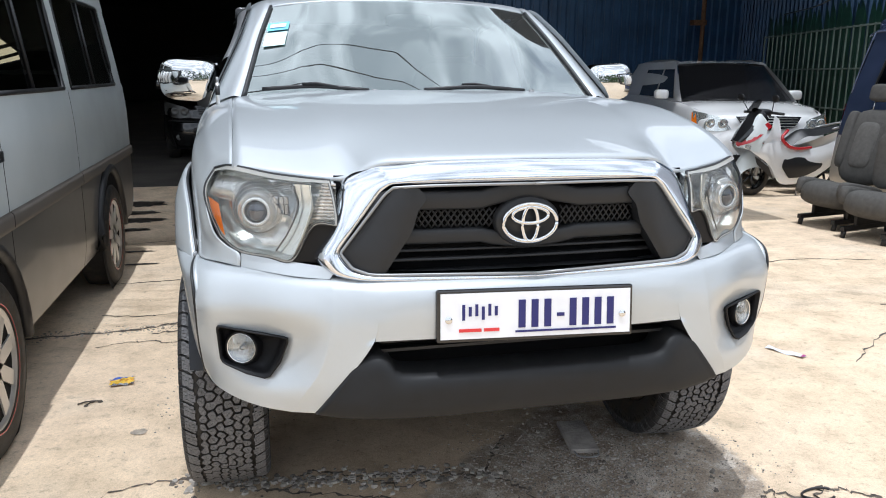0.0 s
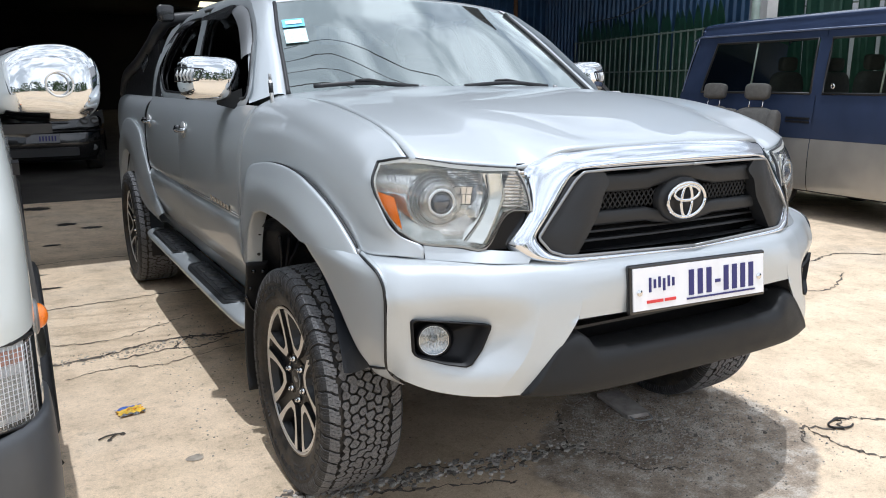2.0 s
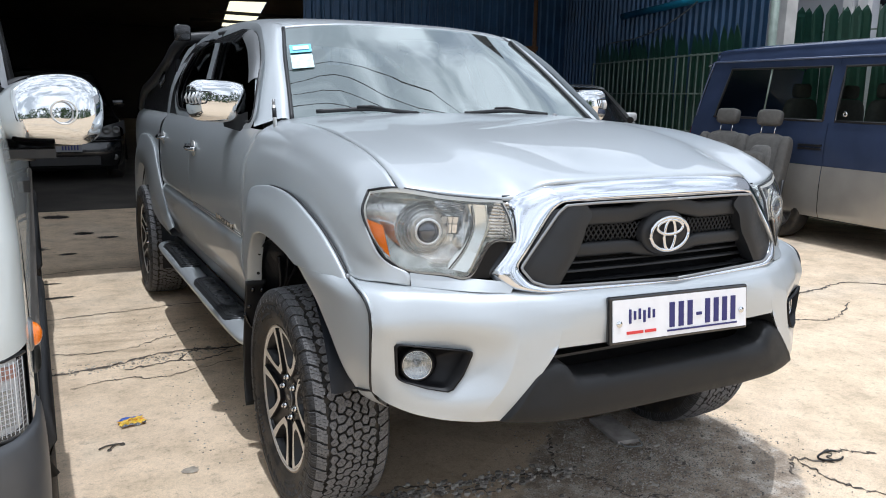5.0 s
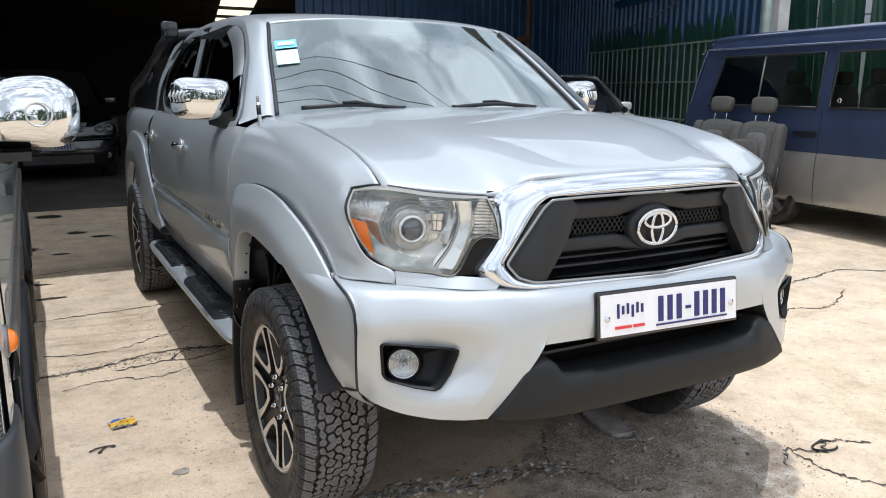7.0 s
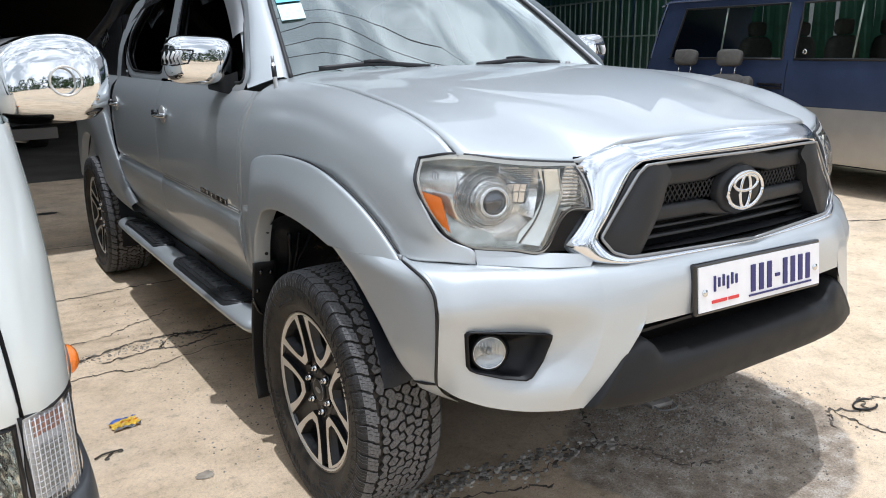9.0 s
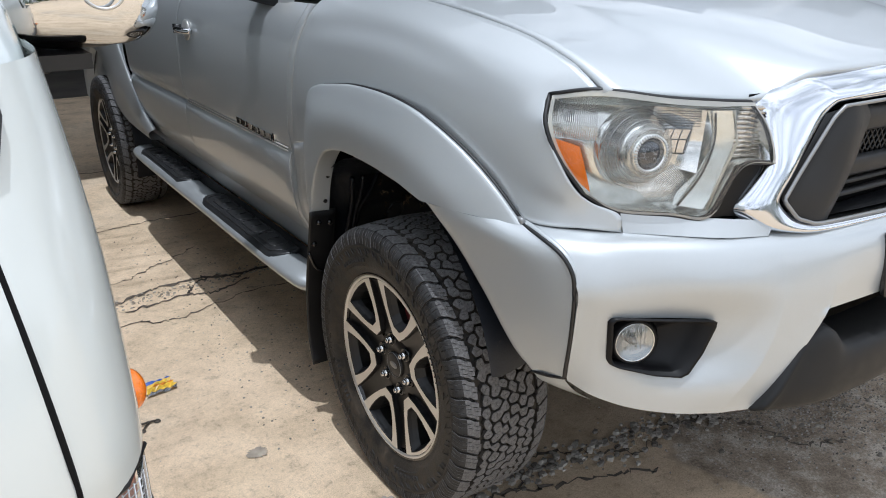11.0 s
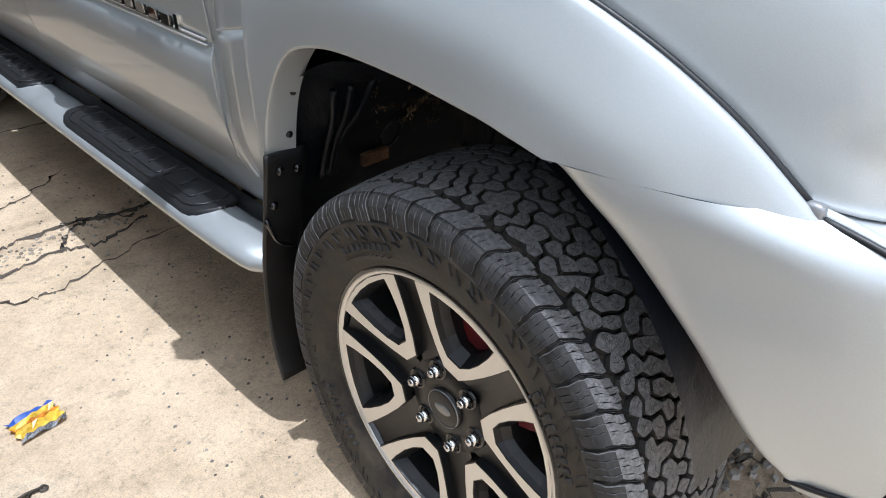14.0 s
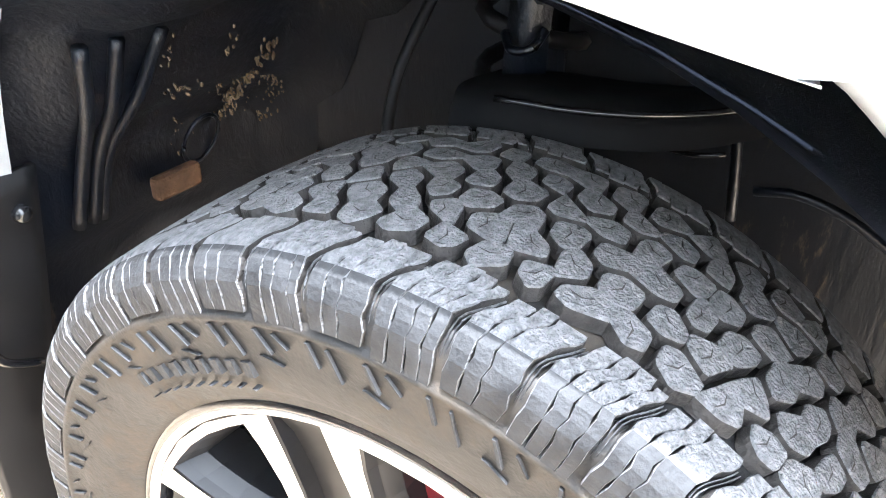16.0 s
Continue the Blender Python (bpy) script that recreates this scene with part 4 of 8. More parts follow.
def number_plate():
    m = Matrix.Translation((-.007, -.898, .8000)) @ pose(0, 0, 0, -7, 1.1, -1.4)
    bm = box((-.265, -.006, -.068), (.265, .012, .068), m)
    plate = tpart("number_plate", bm, black_gloss, label="white number plate in a black frame", smooth=False)
    bevel(plate, .006)
    part("plate_face", box((-.255, -.010, -.058), (.255, -.004, .058), m), plate_white, plate, smooth=False)
    part("plate_line", box((-.060, -.0125, -.046), (.215, -.009, -.041), m), plate_blue, plate, smooth=False)
    for i in range(8):
        x = -.056 + .0345 * i
        if i == 3:
            part("plate_bar", box((x + .004, -.0125, -.008), (x + .024, -.009, .001), m), plate_blue, plate, smooth=False)
        else:
            part("plate_bar", box((x + .004, -.0125, -.034), (x + .0225, -.009, .038), m), plate_blue, plate, smooth=False)
    for i in range(6):
        x = -.200 + .0170 * i
        part("plate_bar", box((x, -.0125, .000 if i % 3 else -.010), (x + .0075, -.009, .024 if i % 2 else .030), m), plate_blue, plate, smooth=False)
    for x, w in ((-.208, .058), (-.143, .040)):
        part("plate_bar", box((x, -.0125, -.040), (x + w, -.009, -.032), m), plate_red, plate, smooth=False)
    for x in (-.235, .232):
        bm = cyl((x, -.014, -.008), (x, -.008, -.008), .009, n=16)
        bm.transform(m)
        part("plate_screw", bm, chrome, plate)


LENS = [
    [(.803, -.467, 1.140), (.832, -.492, 1.090), (.824, -.522, 1.030), (.795, -.565, .965)],
    [(.757, -.551, 1.155), (.775, -.578, 1.090), (.770, -.600, 1.010), (.748, -.607, .932)],
    [(.66, -.628, 1.141), (.67, -.668, 1.080), (.672, -.682, 1.0), (.67, -.668, .926)],
    [(.585, -.670, 1.134), (.588, -.710, 1.075), (.595, -.720, 1.0), (.612, -.714, .925)],
    [(.545, -.690, 1.131), (.545, -.725, 1.090), (.550, -.735, 1.05), (.559, -.732, 1.016)],
    [(.512, -.704, 1.129), (.505, -.736, 1.090), (.500, -.753, 1.05), (.500, -.760, 1.022)],
]


def headlight(s):
    body = tpart("headlight", loft([[(p[0] * .985, p[1] + .075, p[2]) for p in r] for r in LENS], 5, 5, s), lamp_back, label="slightly yellowed clear headlight with projector lens")
    part("lens", loft(LENS, 6, 6, s), clear, body)
    sides = [spline([r[0] for r in LENS], 4), spline(LENS[-1], 4), spline([r[-1] for r in LENS], 4)[::-1], spline(LENS[0], 4)[::-1]]
    pts = [p for side in sides for p in side[:-1]]
    pts.append(pts[0])
    # yellowed border of the lens
    inner = spline_surface(LENS, 6, 6)
    nr, nc = len(inner) - 1, len(inner[0]) - 1
    band = bmesh.new()
    for line, nxt, k in ((inner[0], inner[1], .42), (inner[nr], inner[nr - 1], .6), ([r[0] for r in inner], [r[1] for r in inner], .95), ([r[nc] for r in inner], [r[nc - 1] for r in inner], .42)):
        add_grid(band, [[Vector((p.x * s, p.y - .0022, p.z)) for p in line], [Vector((p.lerp(q, k).x * s, p.lerp(q, k).y - .0028, p.lerp(q, k).z)) for p, q in zip(line, nxt)]])
    part("lens_border", band, lens_border, body, "yellowed border of the lens")
    rim = bmesh.new()
    add_tube(rim, [(p.x * 1.001 * s, p.y + .005, p.z) for p in pts], .0048, 6)
    part("lamp_gasket", rim, black_plastic, body)
    # side wall of the housing
    bm = bmesh.new()
    add_grid(bm, [[Vector((p.x * s, p.y + .006, p.z)) for p in pts], [Vector((p.x * .985 * s, p.y + .075, p.z)) for p in pts]])
    part("lamp_wall", bm, lamp_pale, body)
    c = Vector((.697 * s, -.622, 1.042))
    m = Matrix.Translation(c) @ pose(0, 0, 0, 0, 0, 14 * s) @ Matrix.Diagonal((.82, .95, .82, 1))

    def turned(profile, n=48):
        bm = lathe(profile, "y", n)
        bm.transform(m)
        return bm

    part("projector_bowl", turned([(.062, .098), (.050, .094), (.044, .088), (.041, .090), (.034, .081), (.031, .083), (.024, .075), (.021, .077), (.014, .069), (.011, .071), (.005, .063), (-.002, .061)]), reflector, body)
    for y, r in ((.048, .0945), (.030, .0855), (.012, .0745)):
        part("bowl_line", turned([(y, r), (y - .0014, r + .0006), (y - .0018, r - .0008)]), lamp_grey, body)
    part("projector_ring", turned([(.004, .064), (-.008, .061), (-.012, .055), (-.008, .049), (.000, .046)]), clear_ring, body, "clear ring round the projector")
    part("projector_collar", turned([(-.002, .050), (-.010, .047), (-.014, .043), (-.014, .038), (-.008, .035), (.004, .034)]), reflector, body)
    bm = bmesh.new()
    for k in range(40):
        t = 2 * math.pi * k / 40
        add_cyl(bm, (.039 * math.cos(t), -.017, .039 * math.sin(t)), (.045 * math.cos(t), -.013, .045 * math.sin(t)), .0022, n=5)
    bm.transform(m)
    part("collar_teeth", bm, frost, body)
    bm = ellipsoid((0, -.002, 0), (.035, .018, .035))
    bm.transform(m)
    part("projector_lens", bm, projector_glass, body, "blue-grey glass projector lens")
    part("amber_reflector", loft([[(.826, -.492, 1.066), (.816, -.514, 1.020), (.794, -.552, .980)], [(.796, -.545, 1.052), (.791, -.557, 1.012), (.783, -.566, .966)]], 3, 3, s), orange_lens, body, "orange corner reflector")
    # ribbed corner lamp
    bm = bmesh.new()
    for i in range(24):
        t = i / 23
        a = Vector((.796, -.455, 1.126)).lerp(Vector((.745, -.53, 1.128)), t)
        b = Vector((.826, -.478, 1.066)).lerp(Vector((.760, -.548, 1.058)), t)
        add_tube(bm, [(a.x * s, a.y, a.z), ((a.x + b.x) / 2 * s, (a.y + b.y) / 2 - .006, (a.z + b.z) / 2), (b.x * s, b.y, b.z)], .0011, 5)
    part("corner_ribs", bm, reflector, body)
    part("corner_bowl", loft([[(.79, -.44, 1.130), (.80, -.44, 1.095), (.82, -.462, 1.062)], [(.735, -.515, 1.130), (.735, -.500, 1.09), (.75, -.530, 1.052)]], 4, 4, s), reflector, body)
    # curved flutes below and beside the projector
    bm = bmesh.new()
    for i in range(30):
        x0 = .590 + .0033 * i
        y0 = -.676 + .0019 * i
        add_tube(bm, spline([((x0 + .040) * s, y0 + .052, 1.014 - .0012 * i), ((x0 + .022) * s, y0 + .028, .985 - .0006 * i), ((x0 + .006) * s, y0 + .012, .962), ((x0 - .006) * s, y0 + .004, .940)], 2), .00125, 5)
    part("reflector_flutes", bm, reflector, body)
    # smooth wedge plates and the mirror bowl with its step
    part("reflector_plate", loft([[(.600, -.672, 1.118), (.588, -.680, 1.06), (.612, -.672, 1.000)], [(.562, -.700, 1.118), (.560, -.706, 1.06), (.585, -.700, .985)]], 4, 4, s), lamp_pale, body)
    part("reflector_plate", loft([[(.612, -.672, 1.000), (.640, -.655, .965), (.650, -.655, .940)], [(.585, -.700, .985), (.598, -.698, .955), (.612, -.695, .934)]], 3, 3, s), lamp_pale, body)
    part("plate_edge", tube([(.562 * s, -.702, 1.118), (.556 * s, -.712, 1.060), (.583 * s, -.702, .985), (.606 * s, -.700, .934)], .0030, 6), aged_edge, body)
    part("reflector_bowl", loft([[(.662, -.60, 1.122), (.655, -.585, 1.06), (.645, -.60, 1.005)], [(.630, -.628, 1.120), (.625, -.602, 1.06), (.625, -.630, 1.003)], [(.600, -.672, 1.118), (.592, -.662, 1.06), (.612, -.672, 1.000)]], 4, 4, s), reflector, body)
    # gridded mirror box beside the projector
    box_rows = [[(.664, -.612, 1.082), (.663, -.604, 1.060), (.660, -.598, 1.032)], [(.616, -.652, 1.082), (.615, -.643, 1.060), (.614, -.637, 1.032)]]
    part("mirror_box", loft(box_rows, 3, 3, s), trim_chrome, body)
    bm = bmesh.new()
    for k in range(5):
        f = k / 4
        line = [Vector(p).lerp(Vector(q), f) for p, q in zip(*box_rows)]
        add_tube(bm, [(p.x * s, p.y - .001, p.z) for p in line], .0009, 5)
    for k in range(3):
        p, q = Vector(box_rows[0][k]), Vector(box_rows[1][k])
        add_tube(bm, [(p.x * s, p.y - .001, p.z), (q.x * s, q.y - .001, q.z)], .0009, 5)
    part("box_grid", bm, lamp_dark, body)
    bm = bmesh.new()
    for i in range(7):
        z = 1.088 + .0046 * i
        add_tube(bm, [(.668 * s, -.612, z), (.640 * s, -.634, z + .001), (.606 * s, -.664, z)], .0008, 5)
    part("bowl_steps", bm, lamp_dark, body)
    part("shadow_gap", tube(spline([(.600 * s, -.690, 1.116), (.594 * s, -.690, 1.06), (.616 * s, -.686, 1.000), (.652 * s, -.668, .942)], 5), .0022, 6), lamp_dark, body)
    part("corner_bulb", ellipsoid((.778 * s, -.492, 1.098), (.012, .010, .011), u=12, v=8), lamp_grey, body)
    bm = bmesh.new()
    for i in range(11):
        z = 1.026 + .0088 * i
        xo = .560 - .0030 * i
        rows = []
        for q in range(7):
            f = q / 6
            x = .497 + (xo - .497) * f
            y = -.722 + .026 * f + .004 * math.sin(q * 2.6)
            rows.append([(x * s, y + .006, z), (x * s, y, z + .0045), (x * s, y + .006, z + .0088)])
        add_grid(bm, rows)
    part("turn_lamp", bm, turn_mirror, body)
    part("top_strip", loft([[(.795, -.462, 1.136), (.79, -.492, 1.124)], [(.66, -.604, 1.138), (.66, -.632, 1.126)], [(.50, -.685, 1.126), (.50, -.712, 1.114)]], 4, 2, s), lamp_pale, body)
    # mesh wedge between lamp and chrome, and the filler below
    tpart("lamp_wedge", loft([[(.566, -.722, 1.020), (.616, -.710, .922)], [(.505, -.738, 1.020), (.552, -.728, .920)]], 3, 3, s), fog_bezel)
    tpart("lamp_filler", loft([[(.744, -.611, .928), (.744, -.622, .892)], [(.60, -.718, .920), (.62, -.735, .890)], [(.53, -.768, .917), (.53, -.780, .888)], [(.505, -.780, .912), (.525, -.785, .888)]], 4, 3, s), silver)


def fog_lamp(s):
    def sunk(f, back):
        return [Vector(p).lerp(FOG_MID, f) + Vector((0, back, 0)) for p in FOG_EDGE]

    dish = bmesh.new()
    add_grid(dish, [[Vector((p.x * s, p.y, p.z)) for p in row] for row in (sunk(-.012, .008), sunk(-.006, -.0035), sunk(.045, -.002), sunk(.12, .024), sunk(.26, .042), sunk(.98, .052))], True)
    base = tpart("fog_lamp", dish, fog_bezel, label="round fog lamp in a black bezel")
    c = Vector((.748 * s, -.672, .685))
    m = Matrix.Translation(c) @ pose(0, 0, 0, -4, 0, 24 * s)
    for name, prof, mat in (("bezel_ring", [(.022, .056), (.006, .056), (-.010, .0475), (-.015, .0455), (-.0165, .0425), (-.012, .040), (.004, .038)], fog_bezel), ("bowl", [(.004, .0), (.002, .014), (-.004, .028), (-.012, .0395)], fog_bowl), ("bulb_cap", [(-.014, .0), (-.012, .006), (-.004, .008), (.002, .008)], lamp_grey), ("lens", [(-.022, .0), (-.0205, .014), (-.0165, .030), (-.013, .0395)], fog_lens), ("lens_rim", [(-.0125, .0405), (-.0155, .0398), (-.0135, .0385)], chrome)):
        bm = lathe(prof, "y", 32)
        bm.transform(m)
        part(name, bm, mat, base)
    bm = bmesh.new()
    for i in range(7):
        x = -.024 + .008 * i
        h = math.sqrt(.034 ** 2 - x * x)
        add_tube(bm, [(x, -.006, -.6 * h), (x, -.004, .2 * h), (x, -.010, .9 * h)], .0010, 5)
    bm.transform(m)
    part("bowl_flutes", bm, reflector, base)


hood()
both("front_fender", fender, silver, thick=.004)
both("fender_flare", front_flare, silver, label="silver wheel-arch flare")
both("fender_flare", rear_flare, silver, label="silver wheel-arch flare")
both("bumper_end", bumper_end, silver)
both("flare_clip", lambda s: soft_box((.872 * s, -.470, .897), (.007, .011, .010), .6, None, 6), lamp_grey, label="small grey clip at the tip of the flare")


def bumper_under(s):
    return loft([[(.854, -.600, .596), (.858, -.555, .586), (.862, -.512, .577)], [(.842, -.618, .575), (.846, -.570, .562), (.848, -.525, .556)], [(.815, -.640, .556), (.815, -.590, .545), (.815, -.545, .542)]], 3, 3, s)


both("bumper_under", bumper_under, silver)
both("rubber_seam", seam_strip, black_plastic, label="black rubber seam strip")
both("seam_backing", lambda s: tube(spline(flip([(p[0] - .010, p[1] + .007, p[2]) for p in SEAM], s), 4), .0085, 8), silver)
bumper()
valance()
chrome_surround()
grille()
number_plate()
for s in (-1, 1):
    headlight(s)
    fog_lamp(s)

# dark core behind the panel gaps
core = bmesh.new()
add_box(core, (-.42, -.60, .50), (.42, .45, 1.12))
add_box(core, (-.56, -.72, .56), (.56, -.55, .86))
tpart("engine_bay", core, dark_void, smooth=False)
core = bmesh.new()
add_box(core, (-.45, -.3, .40), (.45, 4.2, .56))
tpart("chassis", core, dark_void, smooth=False)


def door_rows(y0, y1, front):
    prof = [(.880, .575), (.908, .64), (.925, .72), (.930, .80), (.918, .832), (.916, .842), (.924, .862), (.930, .95), (.930, 1.06), (.922, 1.15), (.903, 1.215), (.872, 1.268)]
    rows = []
    for k in (-1, 0, .030, .065, .5, .97, 1, 2):
        turned, k = k in (-1, 2), max(0, min(1, k))
        row = []
        for x, z in prof:
            lean = 0.0
            # the lower bulge of the front door runs out before its edge
            if front and k < .05 and z < .95:
                x = min(x, .917)
            if front:
                lean = -.10 * max(0, (z - .80) / .45) ** 1.4 * (1 - k)
            y = y0 + (y1 - y0) * k + lean
            row.append((x - (.026 if turned else .002 if k in (0, 1) else 0), y + (0 if not turned else .002 if k == 0 else -.002), z))
        rows.append(row)
    return rows


WIN_F = [(.866, .565, 1.288), (.862, 1.10, 1.296), (.855, 1.545, 1.300), (.790, 1.590, 1.52), (.742, 1.610, 1.665), (.715, 1.35, 1.690), (.695, 1.10, 1.675), (.742, .865, 1.55)]
WIN_R = [(.855, 1.690, 1.300), (.853, 2.05, 1.300), (.850, 2.35, 1.305), (.830, 2.52, 1.380), (.795, 2.50, 1.50), (.742, 2.24, 1.655), (.735, 2.00, 1.675), (.738, 1.735, 1.672)]


def ring_pts(pts, n=5):
    """A closed rim with straight runs and rounded corners."""
    pts = [Vector(p) for p in pts]
    out = []
    for k, b in enumerate(pts):
        a, c = pts[k - 1], pts[(k + 1) % len(pts)]
        p, q = b.lerp(a, min(.34, .075 / (a - b).length)), b.lerp(c, min(.34, .075 / (c - b).length))
        out += [p.lerp(b, f).lerp(b.lerp(q, f), f) for f in [i / n for i in range(n + 1)]]
    return out


def widen(line, d):
    """The rim moved outward by d within the window's own sheet."""
    c = sum(line, Vector()) / len(line)
    out = []
    for k, p in enumerate(line):
        t = line[(k + 1) % len(line)] - line[k - 1]
        n = Vector((0, -t.z, t.y)).normalized()
        if n.dot(p - c) < 0:
            n = -n
        # the sheet leans in towards the roof
        out.append(p + Vector((-.30 * n.z * (1 if p.x > 0 else -1), n.y, n.z)) * d)
    return out


for s in (-1, 1):
    for nm, y0, y1, fr, win in (("front_door", .545, 1.612, True, WIN_F), ("rear_door", 1.620, 2.585, False, WIN_R)):
        d = tpart(nm, loft(door_rows(y0, y1, fr), 4, 3, s), silver)
        inner = ring_pts(flip(win, s))
        outer = widen(inner, .040)
        frame_bm = ring(outer, inner, lift=[(a + b) / 2 + Vector((.004 * s, 0, 0)) for a, b in zip(outer, inner)])
        part("window_frame", frame_bm, silver, d)
        seal = bmesh.new()
        add_tube(seal, inner + [inner[0]], .0065, 6)
        part("window_seal", seal, black_plastic, d)
        g = face([p - Vector((.012 * s, 0, 0)) for p in inner])
        part("window_glass", g, side_glass, d, "dark tinted glass")
        # handle with its cup
        hy = y1 - .115
        part("handle_cup", ellipsoid((.927 * s, hy, 1.128), (.010, .045, .040)), satin, d)
        part("door_handle", tube(spline([(.932 * s, hy - .075, 1.128), (.955 * s, hy - .045, 1.130), (.958 * s, hy + .03, 1.130), (.932 * s, hy + .07, 1.128)], 4), .012, 8), chrome, d, "chrome door handle")
        part("handle_grip", box((min(.93 * s, .952 * s), hy + .055, 1.112), (max(.93 * s, .952 * s), hy + .095, 1.146)), black_gloss, d)
# cab roof, pillars, windscreen
bm = bmesh.new()
ROOF = [
    [(0, .955, 1.728), (.30, .965, 1.722), (.52, 1.005, 1.704), (.610, 1.030, 1.688), (.645, 1.045, 1.676)],
    [(0, 1.12, 1.756), (.30, 1.12, 1.752), (.54, 1.13, 1.736), (.640, 1.14, 1.715), (.690, 1.15, 1.688)],
    [(0, 1.50, 1.785), (.30, 1.50, 1.782), (.55, 1.50, 1.768), (.655, 1.50, 1.748), (.715, 1.50, 1.712)],
    [(0, 2.05, 1.790), (.30, 2.05, 1.787), (.55, 2.05, 1.772), (.66, 2.05, 1.750), (.722, 2.05, 1.708)],
    [(0, 2.50, 1.770), (.30, 2.50, 1.766), (.55, 2.50, 1.748), (.655, 2.50, 1.716), (.725, 2.48, 1.665)],
    [(0, 2.66, 1.735), (.30, 2.66, 1.730), (.55, 2.65, 1.708), (.655, 2.63, 1.665), (.735, 2.60, 1.600)],
]
for s in (-1, 1):
    loft(ROOF, 5, 5, s, bm)
bmesh.ops.remove_doubles(bm, verts=bm.verts, dist=0.0008)
solid(tpart("roof", bm, silver), .012)
WS_L = [(.735, .475, 1.302), (.700, .625, 1.415), (.655, .82, 1.555), (.603, 1.010, 1.686)]
WS_M = [(.42, .385, 1.312), (.42, .570, 1.440), (.40, .775, 1.585), (.37, .965, 1.713)]
WS_C = [(0, .340, 1.318), (0, .535, 1.450), (0, .745, 1.595), (0, .945, 1.725)]
bm = bmesh.new()
for s in (-1, 1):
    loft([WS_C, WS_M, WS_L], 4, 4, s, bm)
bmesh.ops.remove_doubles(bm, verts=bm.verts, dist=0.0008)
tpart("windscreen", bm, screen_glass, label="windscreen glass reflecting clouds")
for s in (-1, 1):
    pil = loft([
        [(.738, .470, 1.300), (.700, .622, 1.418), (.655, .818, 1.558), (.603, 1.008, 1.690), (.60, 1.10, 1.72)],
        [(.775, .480, 1.310), (.735, .635, 1.425), (.690, .830, 1.566), (.640, 1.030, 1.694), (.64, 1.12, 1.72)],
        [(.866, .548, 1.274), (.810, .728, 1.420), (.753, .912, 1.560), (.696, 1.092, 1.675), (.690, 1.16, 1.69)],
    ], 4, 4, s)
    tpart("a_pillar", pil, silver)
    seal = bmesh.new()
    add_tube(seal, [(p.x, p.y - .004, p.z + .004) for p in spline(flip(WS_L, s), 6)], .009, 6)
    tpart("screen_seal", seal, black_plastic)
    pil = loft([[(.870, 2.56, 1.265), (.840, 2.58, 1.40), (.800, 2.56, 1.50), (.745, 2.45, 1.62), (.722, 2.40, 1.69)], [(.870, 2.66, 1.265), (.845, 2.66, 1.40), (.81, 2.66, 1.50), (.765, 2.64, 1.60), (.735, 2.60, 1.66)]], 3, 3, s)
    tpart("c_pillar", pil, silver)
    tpart("b_pillar", loft([[(.868, 1.55, 1.28), (.80, 1.58, 1.50), (.742, 1.60, 1.69)], [(.868, 1.70, 1.28), (.80, 1.71, 1.50), (.742, 1.72, 1.69)]], 2, 3, s), silver)
    # sill and bed side
    tpart("sill", loft([[(.87, .55, .58), (.86, .55, .50), (.80, .55, .46)], [(.87, 2.62, .58), (.86, 2.62, .50), (.80, 2.62, .46)]], 3, 3, s), silver)
    prof = [(.86, .56), (.905, .64), (.925, .74), (.925, .85), (.93, 1.0), (.925, 1.12), (.905, 1.21), (.86, 1.255), (.80, 1.26)]
    tpart("bed_side", loft([[(x * f, y, z) for x, z in prof] for y, f in ((2.665, 1), (3.3, 1), (3.9, .975), (4.40, .93))], 4, 3, s), silver)
tpart("cowl", loft([[(-.74, .46, 1.298), (-.74, .52, 1.29)], [(0, .30, 1.315), (0, .42, 1.31)], [(.74, .46, 1.298), (.74, .52, 1.29)]], 8, 2), black_plastic)
core = bmesh.new()
add_box(core, (-.86, .60, .55), (.86, 2.62, 1.10))
tpart("cabin_floor", core, dark_void, smooth=False)
core = bmesh.new()
add_box(core, (-.80, 2.64, .60), (.80, 2.70, 1.60))
tpart("cab_back", core, dark_void, smooth=False)



# ---- wheels ----
def crown(u, a, d):
    """A place on the tread: u metres across, a in parts of a turn, d metres below the surface; past the shoulder it rolls down the side wall."""
    s, w = (1 if u >= 0 else -1), abs(u)
    k = .104
    if w <= k:
        x, r, nx, nr = w, TYRE_R - .005 * (w / k) ** 2, 0.0, 1.0
    elif w > k + .044:
        x, r, nx, nr = k + .028, TYRE_R - .033 - (w - k - .044), 1.0, 0.0
    else:
        f = (w - k) / .028
        x, r, nx, nr = k + .028 * math.sin(f), TYRE_R - .005 - .028 * (1 - math.cos(f)), math.sin(f), math.cos(f)
    x, r = x - nx * d, r - nr * d
    th = 2 * math.pi * a
    return Vector((s * x, r * math.cos(th), r * math.sin(th)))


